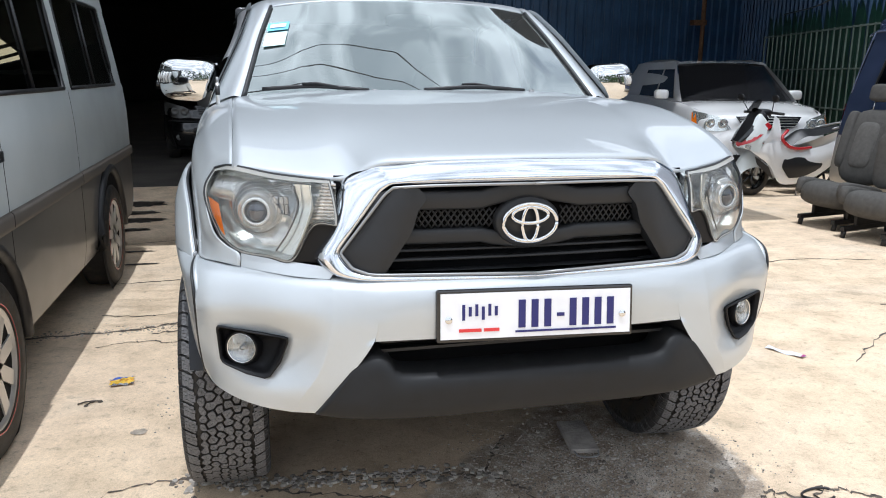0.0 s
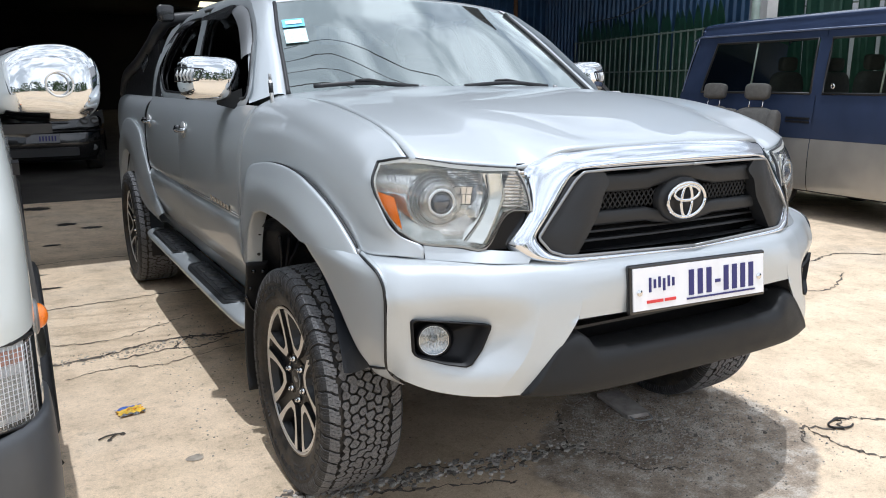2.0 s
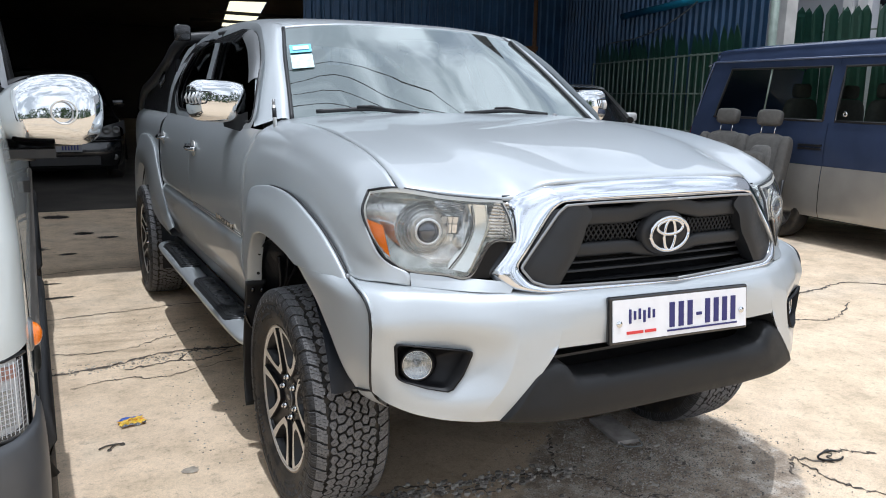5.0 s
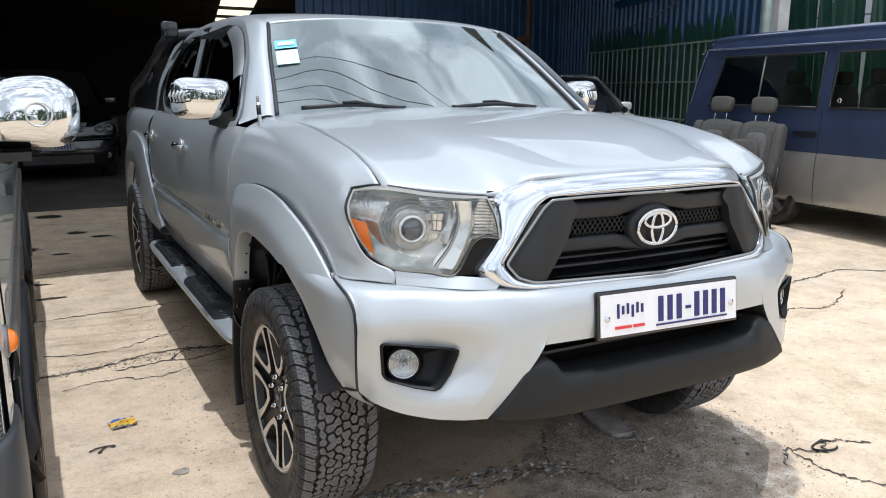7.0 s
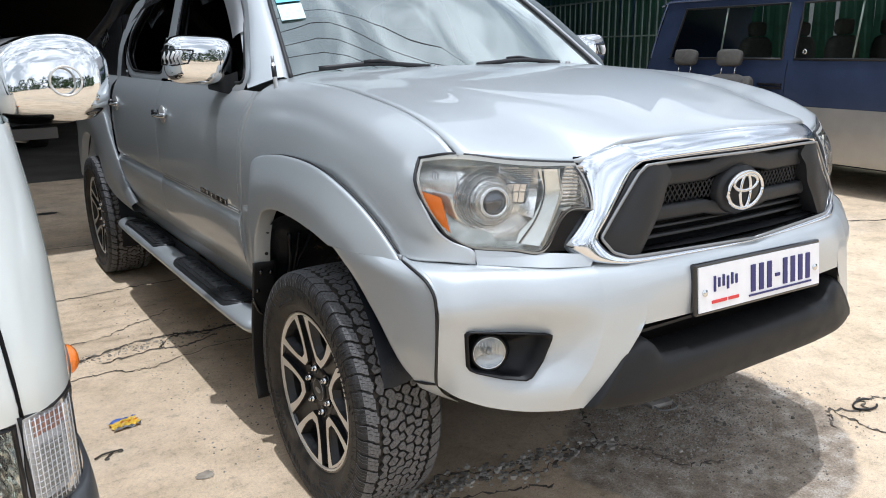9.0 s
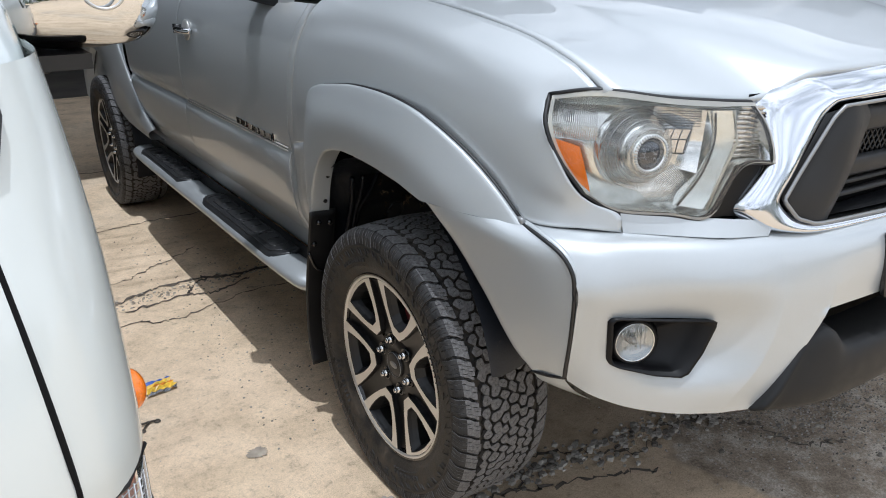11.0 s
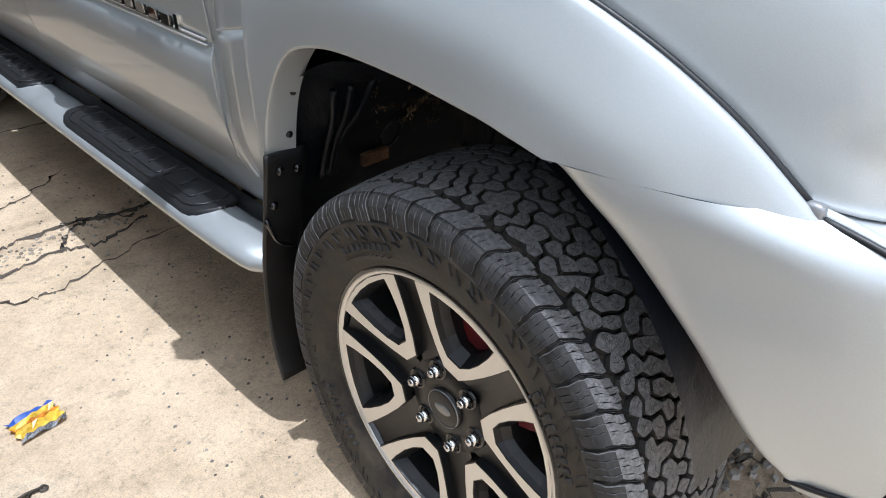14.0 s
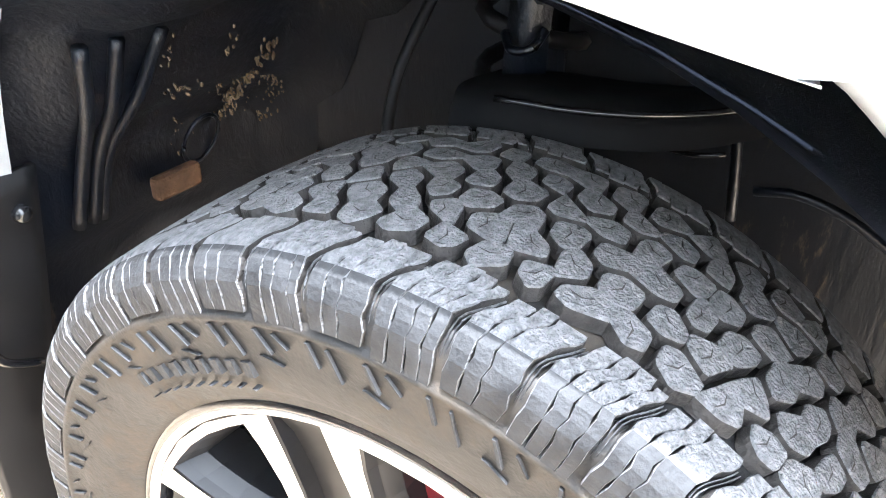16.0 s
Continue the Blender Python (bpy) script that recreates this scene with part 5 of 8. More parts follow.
def tread_bm():
    """All-terrain tread: angular hooked middle blocks with fine slits, and sliced shoulder lugs that run down the side wall; the wheel's outer side is +x."""
    verts, faces, walls, flanks = [], [], [], []
    circ = 2 * math.pi * TYRE_R
    N = 50

    def block(left, right, depth=.0115, shrink=.0010, low=0.0, ends=(True, True)):
        """A band between two lines of (across, along) points."""
        n = len(left)
        base = len(verts)
        for lv, d in ((0, low), (1, low + .0014), (2, depth + low * .3)):
            for (u0, v0), (u1, v1) in zip(left, right):
                e = (shrink, 0.0, -.0008)[lv]
                dx, dy = u1 - u0, v1 - v0
                ln = math.hypot(dx, dy) or 1
                for u, v, sg in ((u0, v0, 1), (u1, v1, -1)):
                    verts.append(crown(u + sg * e * dx / ln, (v + sg * e * dy / ln) / circ, d))
        def vid(lv, i, q):
            return base + lv * 2 * n + i * 2 + q
        for i in range(n - 1):
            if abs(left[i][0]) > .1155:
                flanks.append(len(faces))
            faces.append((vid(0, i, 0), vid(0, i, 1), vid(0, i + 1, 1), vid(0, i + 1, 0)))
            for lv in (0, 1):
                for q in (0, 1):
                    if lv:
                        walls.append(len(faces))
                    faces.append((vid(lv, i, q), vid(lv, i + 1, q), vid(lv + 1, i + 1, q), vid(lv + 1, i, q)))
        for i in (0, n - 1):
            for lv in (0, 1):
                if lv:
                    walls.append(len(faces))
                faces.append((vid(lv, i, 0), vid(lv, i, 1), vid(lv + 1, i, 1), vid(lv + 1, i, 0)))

    P = circ / N
    rnd = random.Random(4)

    def slant(u):
        """How far a lug's line has run along the tread at u: straight on the wall, kinked over the shoulder."""
        k = max(0.0, min(1.0, (.122 - u) / .040))
        return .017 * k * k * (3 - 2 * k)

    for i in range(N):
        v = i * P
        odd = i % 2
        for s in (-1, 1):
            o = v + (0 if s > 0 else .5 * P)
            long_ = .168 if odd else .161
            inn = .0790 if odd else .0825
            cuts = (.0022, .0140 + rnd.uniform(-.001, .001), .0246 + rnd.uniform(-.001, .001), .0358 + rnd.uniform(-.001, .001), 0.0436)
            for q in range(4 if odd else 3):
                y0 = cuts[q] + .0003
                y1 = (cuts[q + 1] if q + 1 < (4 if odd else 3) else .0436) - .0003
                cut_in = inn + (.004 * abs(q - 1.3)) + rnd.uniform(0, .0015)
                left, right = [], []
                for u in (cut_in, .0855, .091, .096, .101, .106, .112, .118, .125, .133, .141, .150, long_):
                    if u < cut_in:
                        continue
                    wob = slant(u) + .0011 * math.sin(u * 330 + q * 1.1)
                    left.append((s * u, o + y0 + wob))
                    right.append((s * u, o + y1 + wob))
                block(left, right, shrink=.0004 if q else .0007, low=rnd.uniform(0, .0004))
            # thin double rib that lies in the channel beside the lug
            for y0, y1, dd in ((.0450, .0459, .0040), (.0474, .0482, .0046)):
                left, right = [], []
                for u in (.090, .096, .101, .106, .112, .118, .125, .133, .141, .150, .157):
                    left.append((s * u, o + y0 + slant(u)))
                    right.append((s * u, o + y1 + slant(u)))
                block(left, right, shrink=.0002, low=dd)
    # middle blocks: six-sided lobes that lock together in twos and threes, deep channels round each block and fine slits within it
    cols, lobes, du = 6, 82, .0258
    pv = circ / lobes
    rj = random.Random(21)
    jit = {}

    def corner(c, h):
        """A lattice corner, h in quarter rows, moved a little from its place."""
        key = (c, h % (lobes * 2))
        if key not in jit:
            jit[key] = (rj.uniform(-.0040, .0040), rj.uniform(-.0040, .0040))
        return jit[key]

    def hexagon(c, j):
        """Corners of a lobe: column c, row j (odd columns lie half a row further on)."""
        h = 2 * j + (c % 2)
        out = []
        for dc, dh, px in ((-1, -1, -.333), (0, -1, .333), (1, 0, .667), (0, 1, .333), (-1, 1, -.333), (-2, 0, -.667)):
            kx = round((c + px) * 3)
            jx, jv = corner(kx, h + dh)
            out.append(Vector((du * (c + px - (cols - 1) / 2) + jx, (h + dh) * pv / 2 + jv)))
        return out

    def beside(c, j):
        """The lobes across the six edges, in the order of hexagon()'s corners."""
        o = c % 2
        return [(c, j - 1), (c + 1, j - 1 + o), (c + 1, j + o), (c, j + 1), (c - 1, j + o), (c - 1, j - 1 + o)]

    group, size = {}, {}
    order = [(c, j) for j in range(lobes) for c in range(cols)]
    for cell in order:
        if cell in group:
            continue
        g = len(size)
        group[cell], size[g] = g, 1
        tip = cell
        while size[g] < 3:
            free = [(c, j % lobes) for c, j in beside(*tip) if 0 <= c < cols and (c, j % lobes) not in group]
            if not free:
                break
            tip = rj.choice(free)
            group[tip] = g
            size[g] += 1
    for cell in order:
        if size[group[cell]] == 1:
            near = [(c, j % lobes) for c, j in beside(*cell) if 0 <= c < cols]
            group[cell] = group[rj.choice(near)]
    lows = [rj.uniform(0, .0006) for _ in range(len(size))]
    for c, j in order:
        pts = hexagon(c, j)
        g = group[(c, j)]
        side = beside(c, j)
        same = [0 <= a < cols and group[(a, b % lobes)] == g for a, b in side]
        # fused edges have no slit
        fused = [on and random.Random(min((c, j), (a, b % lobes))[0] * 977 + min((c, j), (a, b % lobes))[1] * 31).random() < .60 for on, (a, b) in zip(same, side)]
        mid = sum(pts, Vector((0, 0))) / 6

        def inset(gap_out, gap_in):
            lines = []
            for k in range(6):
                p, q = pts[k], pts[(k + 1) % 6]
                d = (q - p).normalized()
                n = Vector((-d.y, d.x))
                if n.dot(mid - p) < 0:
                    n = -n
                lines.append((p + n * (0.0 if fused[k] else gap_in if same[k] else gap_out), d))
            res = []
            for k in range(6):
                (p, d), (q, e) = lines[k - 1], lines[k]
                cr = d.x * e.y - d.y * e.x
                res.append(p + d * (((q - p).x * e.y - (q - p).y * e.x) / cr) if abs(cr) > .08 else q)
            return res

        soft = [not fused[k - 1] and not fused[k] for k in range(6)]

        def rounded(pl, f):
            """The outline with its free corners cut off."""
            out = []
            for k in range(6):
                if soft[k]:
                    out += [pl[k].lerp(pl[k - 1], f), pl[k].lerp(pl[(k + 1) % 6], f)]
                else:
                    out.append(pl[k])
            return out

        base = len(verts)
        rims = (rounded(inset(.0037, .0004), .15), rounded(inset(.0030, .0003), .15), rounded(inset(.0020, .0003), .12))
        m = len(rims[0])
        for rim_, d in zip(rims, (0.0, .0012, .0105)):
            for p in rim_:
                verts.append(crown(p.x, p.y / circ, d + lows[g]))
        faces.append(tuple(range(base, base + m)))
        for lv in (0, 1):
            for k in range(m):
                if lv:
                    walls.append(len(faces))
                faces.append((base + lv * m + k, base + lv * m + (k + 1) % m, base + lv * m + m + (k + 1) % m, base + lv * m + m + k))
        # fine kinked slit across the lobe: dark strip laid on for its shade
        a = rj.uniform(0, math.pi)
        d1 = Vector((math.cos(a), math.sin(a)))
        d2 = Vector((math.cos(a + .7), math.sin(a + .7)))
        line = [mid - d1 * .0085, mid, mid + d2 * .0065]
        b0 = len(verts)
        for p, w in zip(line, (.0002, .0006, .0003)):
            n = Vector((-d1.y, d1.x)) * w
            for q in (p - n, p + n):
                verts.append(crown(q.x, q.y / circ, lows[g] - .00012))
        for k in (0, 2):
            walls.append(len(faces))
            faces.append((b0 + k, b0 + k + 1, b0 + k + 3, b0 + k + 2))
    # hooks and raised bars on the side wall
    me_v, me_f = verts, faces

    def flat_bar(s, r0, r1, t0, t1, w, x):
        """A low slanted bar on the side wall."""
        b = len(me_v)
        for xx, k in ((x, .8), (x - .006, 1.15)):
            for r, t in ((r0, t0 - w * k), (r0, t0 + w * k), (r1, t1 + w * k), (r1, t1 - w * k)):
                me_v.append(Vector((s * xx, r * math.cos(t), r * math.sin(t))))
        flanks.extend(range(len(me_f), len(me_f) + 5))
        me_f.append((b, b + 1, b + 2, b + 3))
        for k in range(4):
            me_f.append((b + k, b + (k + 1) % 4, b + 4 + (k + 1) % 4, b + 4 + k))

    for i in range(N):
        for s in (-1, 1):
            th = 2 * math.pi * (i + (.25 if s > 0 else .75)) / N
            e = 2 * math.pi / N
            odd = i % 2
            flat_bar(s, .327, .311, th - .30 * e, th - (.05 if odd else .12) * e, .0042, .1325)
            flat_bar(s, .326, .317 if odd else .306, th + .05 * e, th + .30 * e, .0030, .1322)
            if odd:
                flat_bar(s, .308, .303, th - .30 * e, th + .1 * e, .0060, .1315)
    # raised lettering that cannot be read: bars in two arcs
    for mid in (.9, 2.4, 4.1, 5.5):
        for q in range(9):
            t = mid + .052 * q
            for w0 in (0, .020):
                flat_bar(1, .300 - w0, .289 - w0 * .5, t, t + .004, .015 if w0 == 0 else .006, .1312)
    me = bpy.data.meshes.new("tread")
    me.from_pydata([tuple(v) for v in verts], [], faces)
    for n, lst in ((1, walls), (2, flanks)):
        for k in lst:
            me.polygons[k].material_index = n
    bm = bmesh.new()
    bm.from_mesh(me)
    bpy.data.meshes.remove(me)
    return bm


def tyre_bm():
    R = TYRE_R
    prof = [(.100, .252), (.110, .254), (.116, .262), (.1175, .268), (.122, .274), (.124, .278), (.1275, .290), (.1298, .306), (.1302, .328), (.1320, .330), (.1320, .334), (.1295, .336), (.1285, R - .044), (.1282, R - .033), (.1255, R - .0245), (.1196, R - .0174), (.104, R - .0150), (.05, R - .0135), (.0, R - .0125)]
    prof = prof + [(-a, r) for a, r in prof[-2::-1]]
    return lathe(prof, "x", 120)


def spoke_point(a, o, side):
    """A point of the rim's face beside a spoke: a metres along it, o metres off its middle, as (along, across) of the window's own axis."""
    c, n = math.cos(radians(30)), .5
    return Vector((a * c + o * n, side * (a * n - o * c)))


def face_x(r):
    """Depth of the machined face at a radius: the rim stands prouder than the hub."""
    return FACE_X + .014 * max(0.0, min(1.0, (r - .085) / .155)) ** 1.2


def rim_parts(w):
    rr = RIM_R
    lip = face_x(rr)
    barrel = part("rim", lathe([(lip + .002, rr + .006), (lip + .004, rr + .002), (lip + .003, rr - .001), (lip - .004, rr - .006), (lip - .018, rr - .010), (.05, rr - .022), (-.02, rr - .04), (-.10, rr - .03), (-.11, rr)], "x", 72), black_gloss, w, "black alloy rim with machined spoke faces")
    part("rim_lip", lathe([(lip + .0022, rr - .0005), (lip + .0034, rr - .002), (lip + .0026, rr - .0065), (lip - .002, rr - .0085)], "x", 72), satin, barrel)
    part("hub", lathe([(.050, .0), (FACE_X - .012, .0), (FACE_X - .011, .050), (FACE_X - .013, .082), (FACE_X - .022, .092), (.04, .100), (.0, .104)], "x", 48), black_satin, barrel)
    part("centre_cap", lathe([(FACE_X - .0035, .0), (FACE_X - .0035, .030), (FACE_X - .005, .0345), (FACE_X - .012, .0355)], "x", 36), black_plastic, barrel)
    e = lathe([(.0, .0), (.0015, .0155), (.0, .0165)], "x", 24)
    e.transform(Matrix.Translation((FACE_X - .0035, 0, 0)) @ Matrix.Diagonal((1, 1.1, .55, 1)))
    part("cap_badge", e, lamp_grey, barrel)
    part("cap_line", lathe([(FACE_X - .0042, .0335), (FACE_X - .0032, .0342), (FACE_X - .0052, .0350)], "x", 36), lamp_grey, barrel)
    outer = [(.2405, .0225), (.205, .0225), (.165, .0240), (.125, .0270), (.090, .0315)]
    inner = [(.2260, .0560), (.205, .0500), (.170, .0450), (.140, .0450), (.1150, .0510)]

    def ring(lst, rise):
        """Closes a window's outline with an arc along the rim."""
        a, b = lst[-1], lst[0]
        t0, t1 = math.atan2(a.y, a.x), math.atan2(b.y, b.x)
        out = []
        for q in (.15, .38, .62, .85):
            t = t0 + (t1 - t0) * q
            r = a.length + rise * math.sin(math.pi * min(q, 1 - q) * 1.6)
            out.append(Vector((r * math.cos(t), r * math.sin(t))))
        return lst + out

    for k in range(6):
        rot = Matrix.Rotation(2 * math.pi * k / 6 + radians(SPOKE_TURN + 30), 4, "X")
        o2 = [spoke_point(a, o, 1) for a, o in outer] + [spoke_point(a, o, -1) for a, o in outer[::-1]]
        i2 = [spoke_point(a, o, 1) for a, o in inner] + [spoke_point(a, o, -1) for a, o in inner[::-1]]
        # rounded foot of the window
        for lst, f in ((i2, .30), (o2, .06)):
            m = len(lst) // 2
            mid = (lst[m - 1] + lst[m]) / 2
            lst[m - 1], lst[m] = lst[m - 1].lerp(mid, f) if lst is o2 else lst[m - 1], lst[m].lerp(mid, f) if lst is o2 else lst[m]

        o2, i2 = ring(o2, .0005), ring(i2, -.0015)

        def deep(p, d):
            return Vector((face_x(p.length) - d, p.y, p.x))

        facebm, body = bmesh.new(), bmesh.new()
        add_grid(facebm, [[deep(a.lerp(b, .07), 0.0) for a, b in zip(o2, i2)], [deep(a.lerp(b, .93), 0.0) for a, b in zip(o2, i2)]], True)
        add_grid(body, [[deep(a, .030) for a in o2], [deep(a, .0015) for a in o2], [deep(a.lerp(b, .07), .0003) for a, b in zip(o2, i2)]], True)
        cen = sum(i2, Vector((0, 0))) / len(i2)
        add_grid(body, [[deep(a.lerp(b, .93), .0003) for a, b in zip(o2, i2)], [deep(b, .0015) for b in i2], [deep(b.lerp(cen, .06), .010) for b in i2], [deep(b.lerp(cen, .20), .024) for b in i2], [deep(b.lerp(cen, .24), .060) for b in i2]], True)
        for bm_, nm, mt in ((body, "spoke", black_satin), (facebm, "spoke_face", satin)):
            bm_.transform(rot)
            part(nm, bm_, mt, barrel, smooth=False)
        # hollow floor of the groove between two machined arms
        rot2 = Matrix.Rotation(2 * math.pi * k / 6 + radians(SPOKE_TURN), 4, "X")
        g = bmesh.new()
        add_grid(g, [[Vector((face_x(a) - d - .004 * (1 - abs(t)), .036 * t, a)) for t in (-1, -.8, -.4, 0, .4, .8, 1)] for a, d in ((.050, .014), (.080, .013), (.100, .014), (.130, .015), (.180, .015), (.215, .012), (.234, .006))])
        g.transform(rot2)
        part("spoke_groove", g, black_satin, barrel)
        n = cyl((FACE_X - .020, 0, .0), (FACE_X + .002, 0, 0), .0112, .0100, n=6)
        add_cyl(n, (FACE_X + .002, 0, 0), (FACE_X + .008, 0, 0), .0094, .0050, n=12)
        n.transform(rot2 @ Matrix.Translation((0, 0, .0695)))
        part("wheel_nut", n, chrome, barrel)
        n = lathe([(FACE_X - .013, .0125), (FACE_X - .009, .0150), (FACE_X - .0085, .0175), (FACE_X - .014, .0190)], "x", 20)
        n.transform(rot2 @ Matrix.Translation((0, 0, .0695)))
        part("nut_socket", n, black_gloss, barrel)
    part("brake_disc", lathe([(.03, .06), (.03, .150), (.012, .152), (.0, .150)], "x", 48), brake_steel, barrel, "dark brake disc")
    rows = []
    for i in range(9):
        t = radians(92 + 72 * i / 8)
        rows.append([Vector((x, r * math.cos(t), r * math.sin(t))) for x, r in ((.020, .100), (.052, .104), (.060, .116), (.060, .165), (.052, .188), (.020, .194))])
    cal = bmesh.new()
    add_grid(cal, rows)
    for r in (rows[0], rows[-1]):
        cal.faces.new([cal.verts.new(p) for p in r])
    part("brake_caliper", cal, red_brake, barrel, "dark red brake caliper")


def build_wheels():
    w = new("wheel")
    w.parent = truck
    t = part("tyre", tyre_bm(), rubber, w, "chunky black all-terrain tyre")
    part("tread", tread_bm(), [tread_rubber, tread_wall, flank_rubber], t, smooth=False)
    rim_parts(w)
    w.matrix_basis = Matrix.Translation((-.825, -.018, .375)) @ Matrix.Diagonal((-1, 1, 1, 1))
    for x, y, s in ((.825, -.018, 1), (-.862, WB, -1), (.862, WB, 1)):
        c = copy_thing(w, Matrix())
        c.matrix_basis = Matrix.Translation((x, y, .375)) @ Matrix.Diagonal((s, 1, 1, 1)) @ Matrix.Rotation(radians(23 * y), 4, "X")


black_satin = plain("black_satin_alloy", (0.008, 0.008, 0.009), 0.40, 0.0, 0.0, 60.0, 0.15)
brake_steel = plain("dark_brake_steel", (0.05, 0.045, 0.042), 0.5, 0.6, 0.0, 30.0, 0.3)
build_wheels()


# ---- wheel well ----
def wheel_well(s):
    rows = []
    for i in range(17):
        a = radians(-14 + 180 * i / 16)
        y, z = .455 * math.cos(a), .42 + .485 * math.sin(a)
        if i < 9 and math.sin(a) > 0:
            # squarer behind the wheel, where it meets the flare
            w1, w2 = .455 * max(0.0, math.cos(a)) ** .70, .42 + .485 * math.sin(a) ** .74
        else:
            w1, w2 = y, z
        rows.append([(.912, w1 * .995, w2 + .004), (.875, w1, w2), (.80, y * 1.01, z + .015), (.70, y * 1.02, z + .02), (.56, y * 1.0, z + .01), (.50, y * .9, z - .03)])
    bm = loft(rows, 2, 3, s)
    # pressed ribs in the liner
    for v in bm.verts:
        a = math.atan2(v.co.z - .42, v.co.y)
        k = .013 * math.sin(a * 20) * max(.0, min(1, (.90 - abs(v.co.x)) / .10)) * (1 if v.co.y > 0 else .4)
        v.co.y -= math.cos(a) * k
        v.co.z -= math.sin(a) * k
    return bm


for s in (-1, 1):
    well = tpart("wheel_liner", wheel_well(s), liner)
    part("inner_wing", loft([[(.50, -.46, .52), (.50, -.40, .66), (.51, -.25, .90)], [(.47, .0, .40), (.45, .0, .65), (.48, .0, .93)], [(.50, .46, .46), (.50, .40, .62), (.51, .25, .90)]], 4, 4, s), liner, well)
    part("frame_rail", box((min(.44 * s, .50 * s), .05, .46), (max(.44 * s, .50 * s), .46, .58)), rust, well, "rust-flecked frame rail", smooth=False)
    part("shock_absorber", tube([(.56 * s, .06, .40), (.54 * s, .05, .62), (.53 * s, .045, .90)], [.030, .030, .024], 14), well_black, well)
    pts = [((.545 + .048 * math.cos(t)) * s, .055 + .048 * math.sin(t), .50 + .0095 * t) for t in [k * .4 for k in range(85)]]
    part("coil_spring", tube(pts, .0085, 6), flap_rubber, well)
    part("upper_arm", loft([[(.700, .06, .735), (.705, .02, .744), (.700, -.06, .746), (.670, -.13, .748), (.620, -.20, .762)], [(.690, .06, .758), (.694, .02, .768), (.688, -.06, .769), (.655, -.13, .771), (.605, -.205, .782)], [(.655, .07, .764), (.655, .02, .774), (.645, -.06, .776), (.615, -.13, .777), (.570, -.20, .786)], [(.560, .08, .750), (.560, .02, .757), (.555, -.06, .758), (.535, -.13, .760), (.520, -.20, .772)]], 4, 4, s), dark_void, well, "black pressed upper arm")
    # thin glossy bead added to draw the highlight along the arm's edge
    part("arm_highlight", tube(spline([(.694 * s, .02, .769), (.688 * s, -.06, .770), (.655 * s, -.13, .772), (.605 * s, -.205, .783)], 5), .0030, 6), black_gloss, well)
    for y0, z0, w in ((-.050, .795, .030), (-.062, .780, .022), (-.046, .768, .026), (-.100, .668, .030), (-.070, .672, .018)):
        part("pressed_rib", tube(spline([(.470 * s, y0 + w, z0), (.478 * s, y0, z0 + .002), (.472 * s, y0 - w, z0 + .007)], 4), .0030, 6), black_gloss, well)
    part("strut_bracket", loft([[(.600, .060, .745), (.604, .055, .80), (.600, .050, .87)], [(.606, .040, .742), (.612, .034, .80), (.606, .030, .87)], [(.590, .020, .745), (.598, .016, .80), (.590, .012, .87)]], 3, 4, s), well_black, well)
    part("bracket_hook", tube(spline([(.612 * s, .052, .800), (.625 * s, .040, .790), (.625 * s, .022, .792), (.610 * s, .015, .806)], 5), .0045, 6), well_black, well)
    part("bracket_bolt", ellipsoid((.612 * s, .020, .835), (.006, .008, .008), u=10, v=6), steel, well)
    part("bump_stop", cyl((.62 * s, .0, .675), (.62 * s, .0, .722), .035, .030, n=18), flap_rubber, well)
    part("brake_hose", tube(spline([(.52 * s, .16, .84), (.60 * s, .18, .72), (.66 * s, .14, .62), (.65 * s, .08, .52)], 6), .0065, 6), black_plastic, well)
    part("wiring_pipe", tube(spline([(.50 * s, -.135, .735), (.50 * s, -.143, .69), (.50 * s, -.150, .62)], 5), .0055, 8), well_black, well)
    part("hose", tube(spline([(.50 * s, -.166, .655), (.505 * s, -.205, .662), (.505 * s, -.250, .650), (.50 * s, -.300, .620)], 5), .0050, 8), well_black, well)
    bevel(part("bracket", box((min(.664 * s, .728 * s), .402, .592), (max(.664 * s, .728 * s), .418, .620)), rust, well, "rusty brown bracket", smooth=False), .005)
    # upright folds and a round pressing at the back of the liner
    for x0, x1 in ((.842, .818), (.806, .800), (.758, .790)):
        part("liner_fold", tube(spline([(x0 * s, .318, .800), ((x0 * .5 + x1 * .5) * s, .345, .738), (x1 * s, .385, .68), (x1 * s, .418, .60)], 5), .0070, 8), liner, well)
    part("round_pressing", tube([((.650 + .026 * math.cos(t)) * s, .412 - .012 * math.sin(t), .640 + .030 * math.sin(t)) for t in [k * .28 for k in range(23)]], .0026, 6), well_black, well)
    # dried mud thrown against the liner
    rm = random.Random(5)
    clods = bmesh.new()
    for (x0, y0, z0), (x1, y1, z1), n, spread, size in (((.594, .341, .747), (.616, .411, .661), 120, .0045, .0030), ((.654, .331, .777), (.658, .345, .748), 9, .003, .0028), ((.744, .353, .727), (.692, .355, .724), 20, .004, .0028),
                                                       ((.560, .378, .705), (.556, .380, .680), 110, .013, .0018), ((.568, .410, .636), (.548, .396, .648), 12, .004, .0026), ((.738, .326, .787), (.748, .342, .754), 10, .003, .0018), ((.620, .375, .72), (.640, .385, .69), 90, .014, .0016), ((.700, .405, .66), (.670, .410, .665), 10, .008, .0020)):
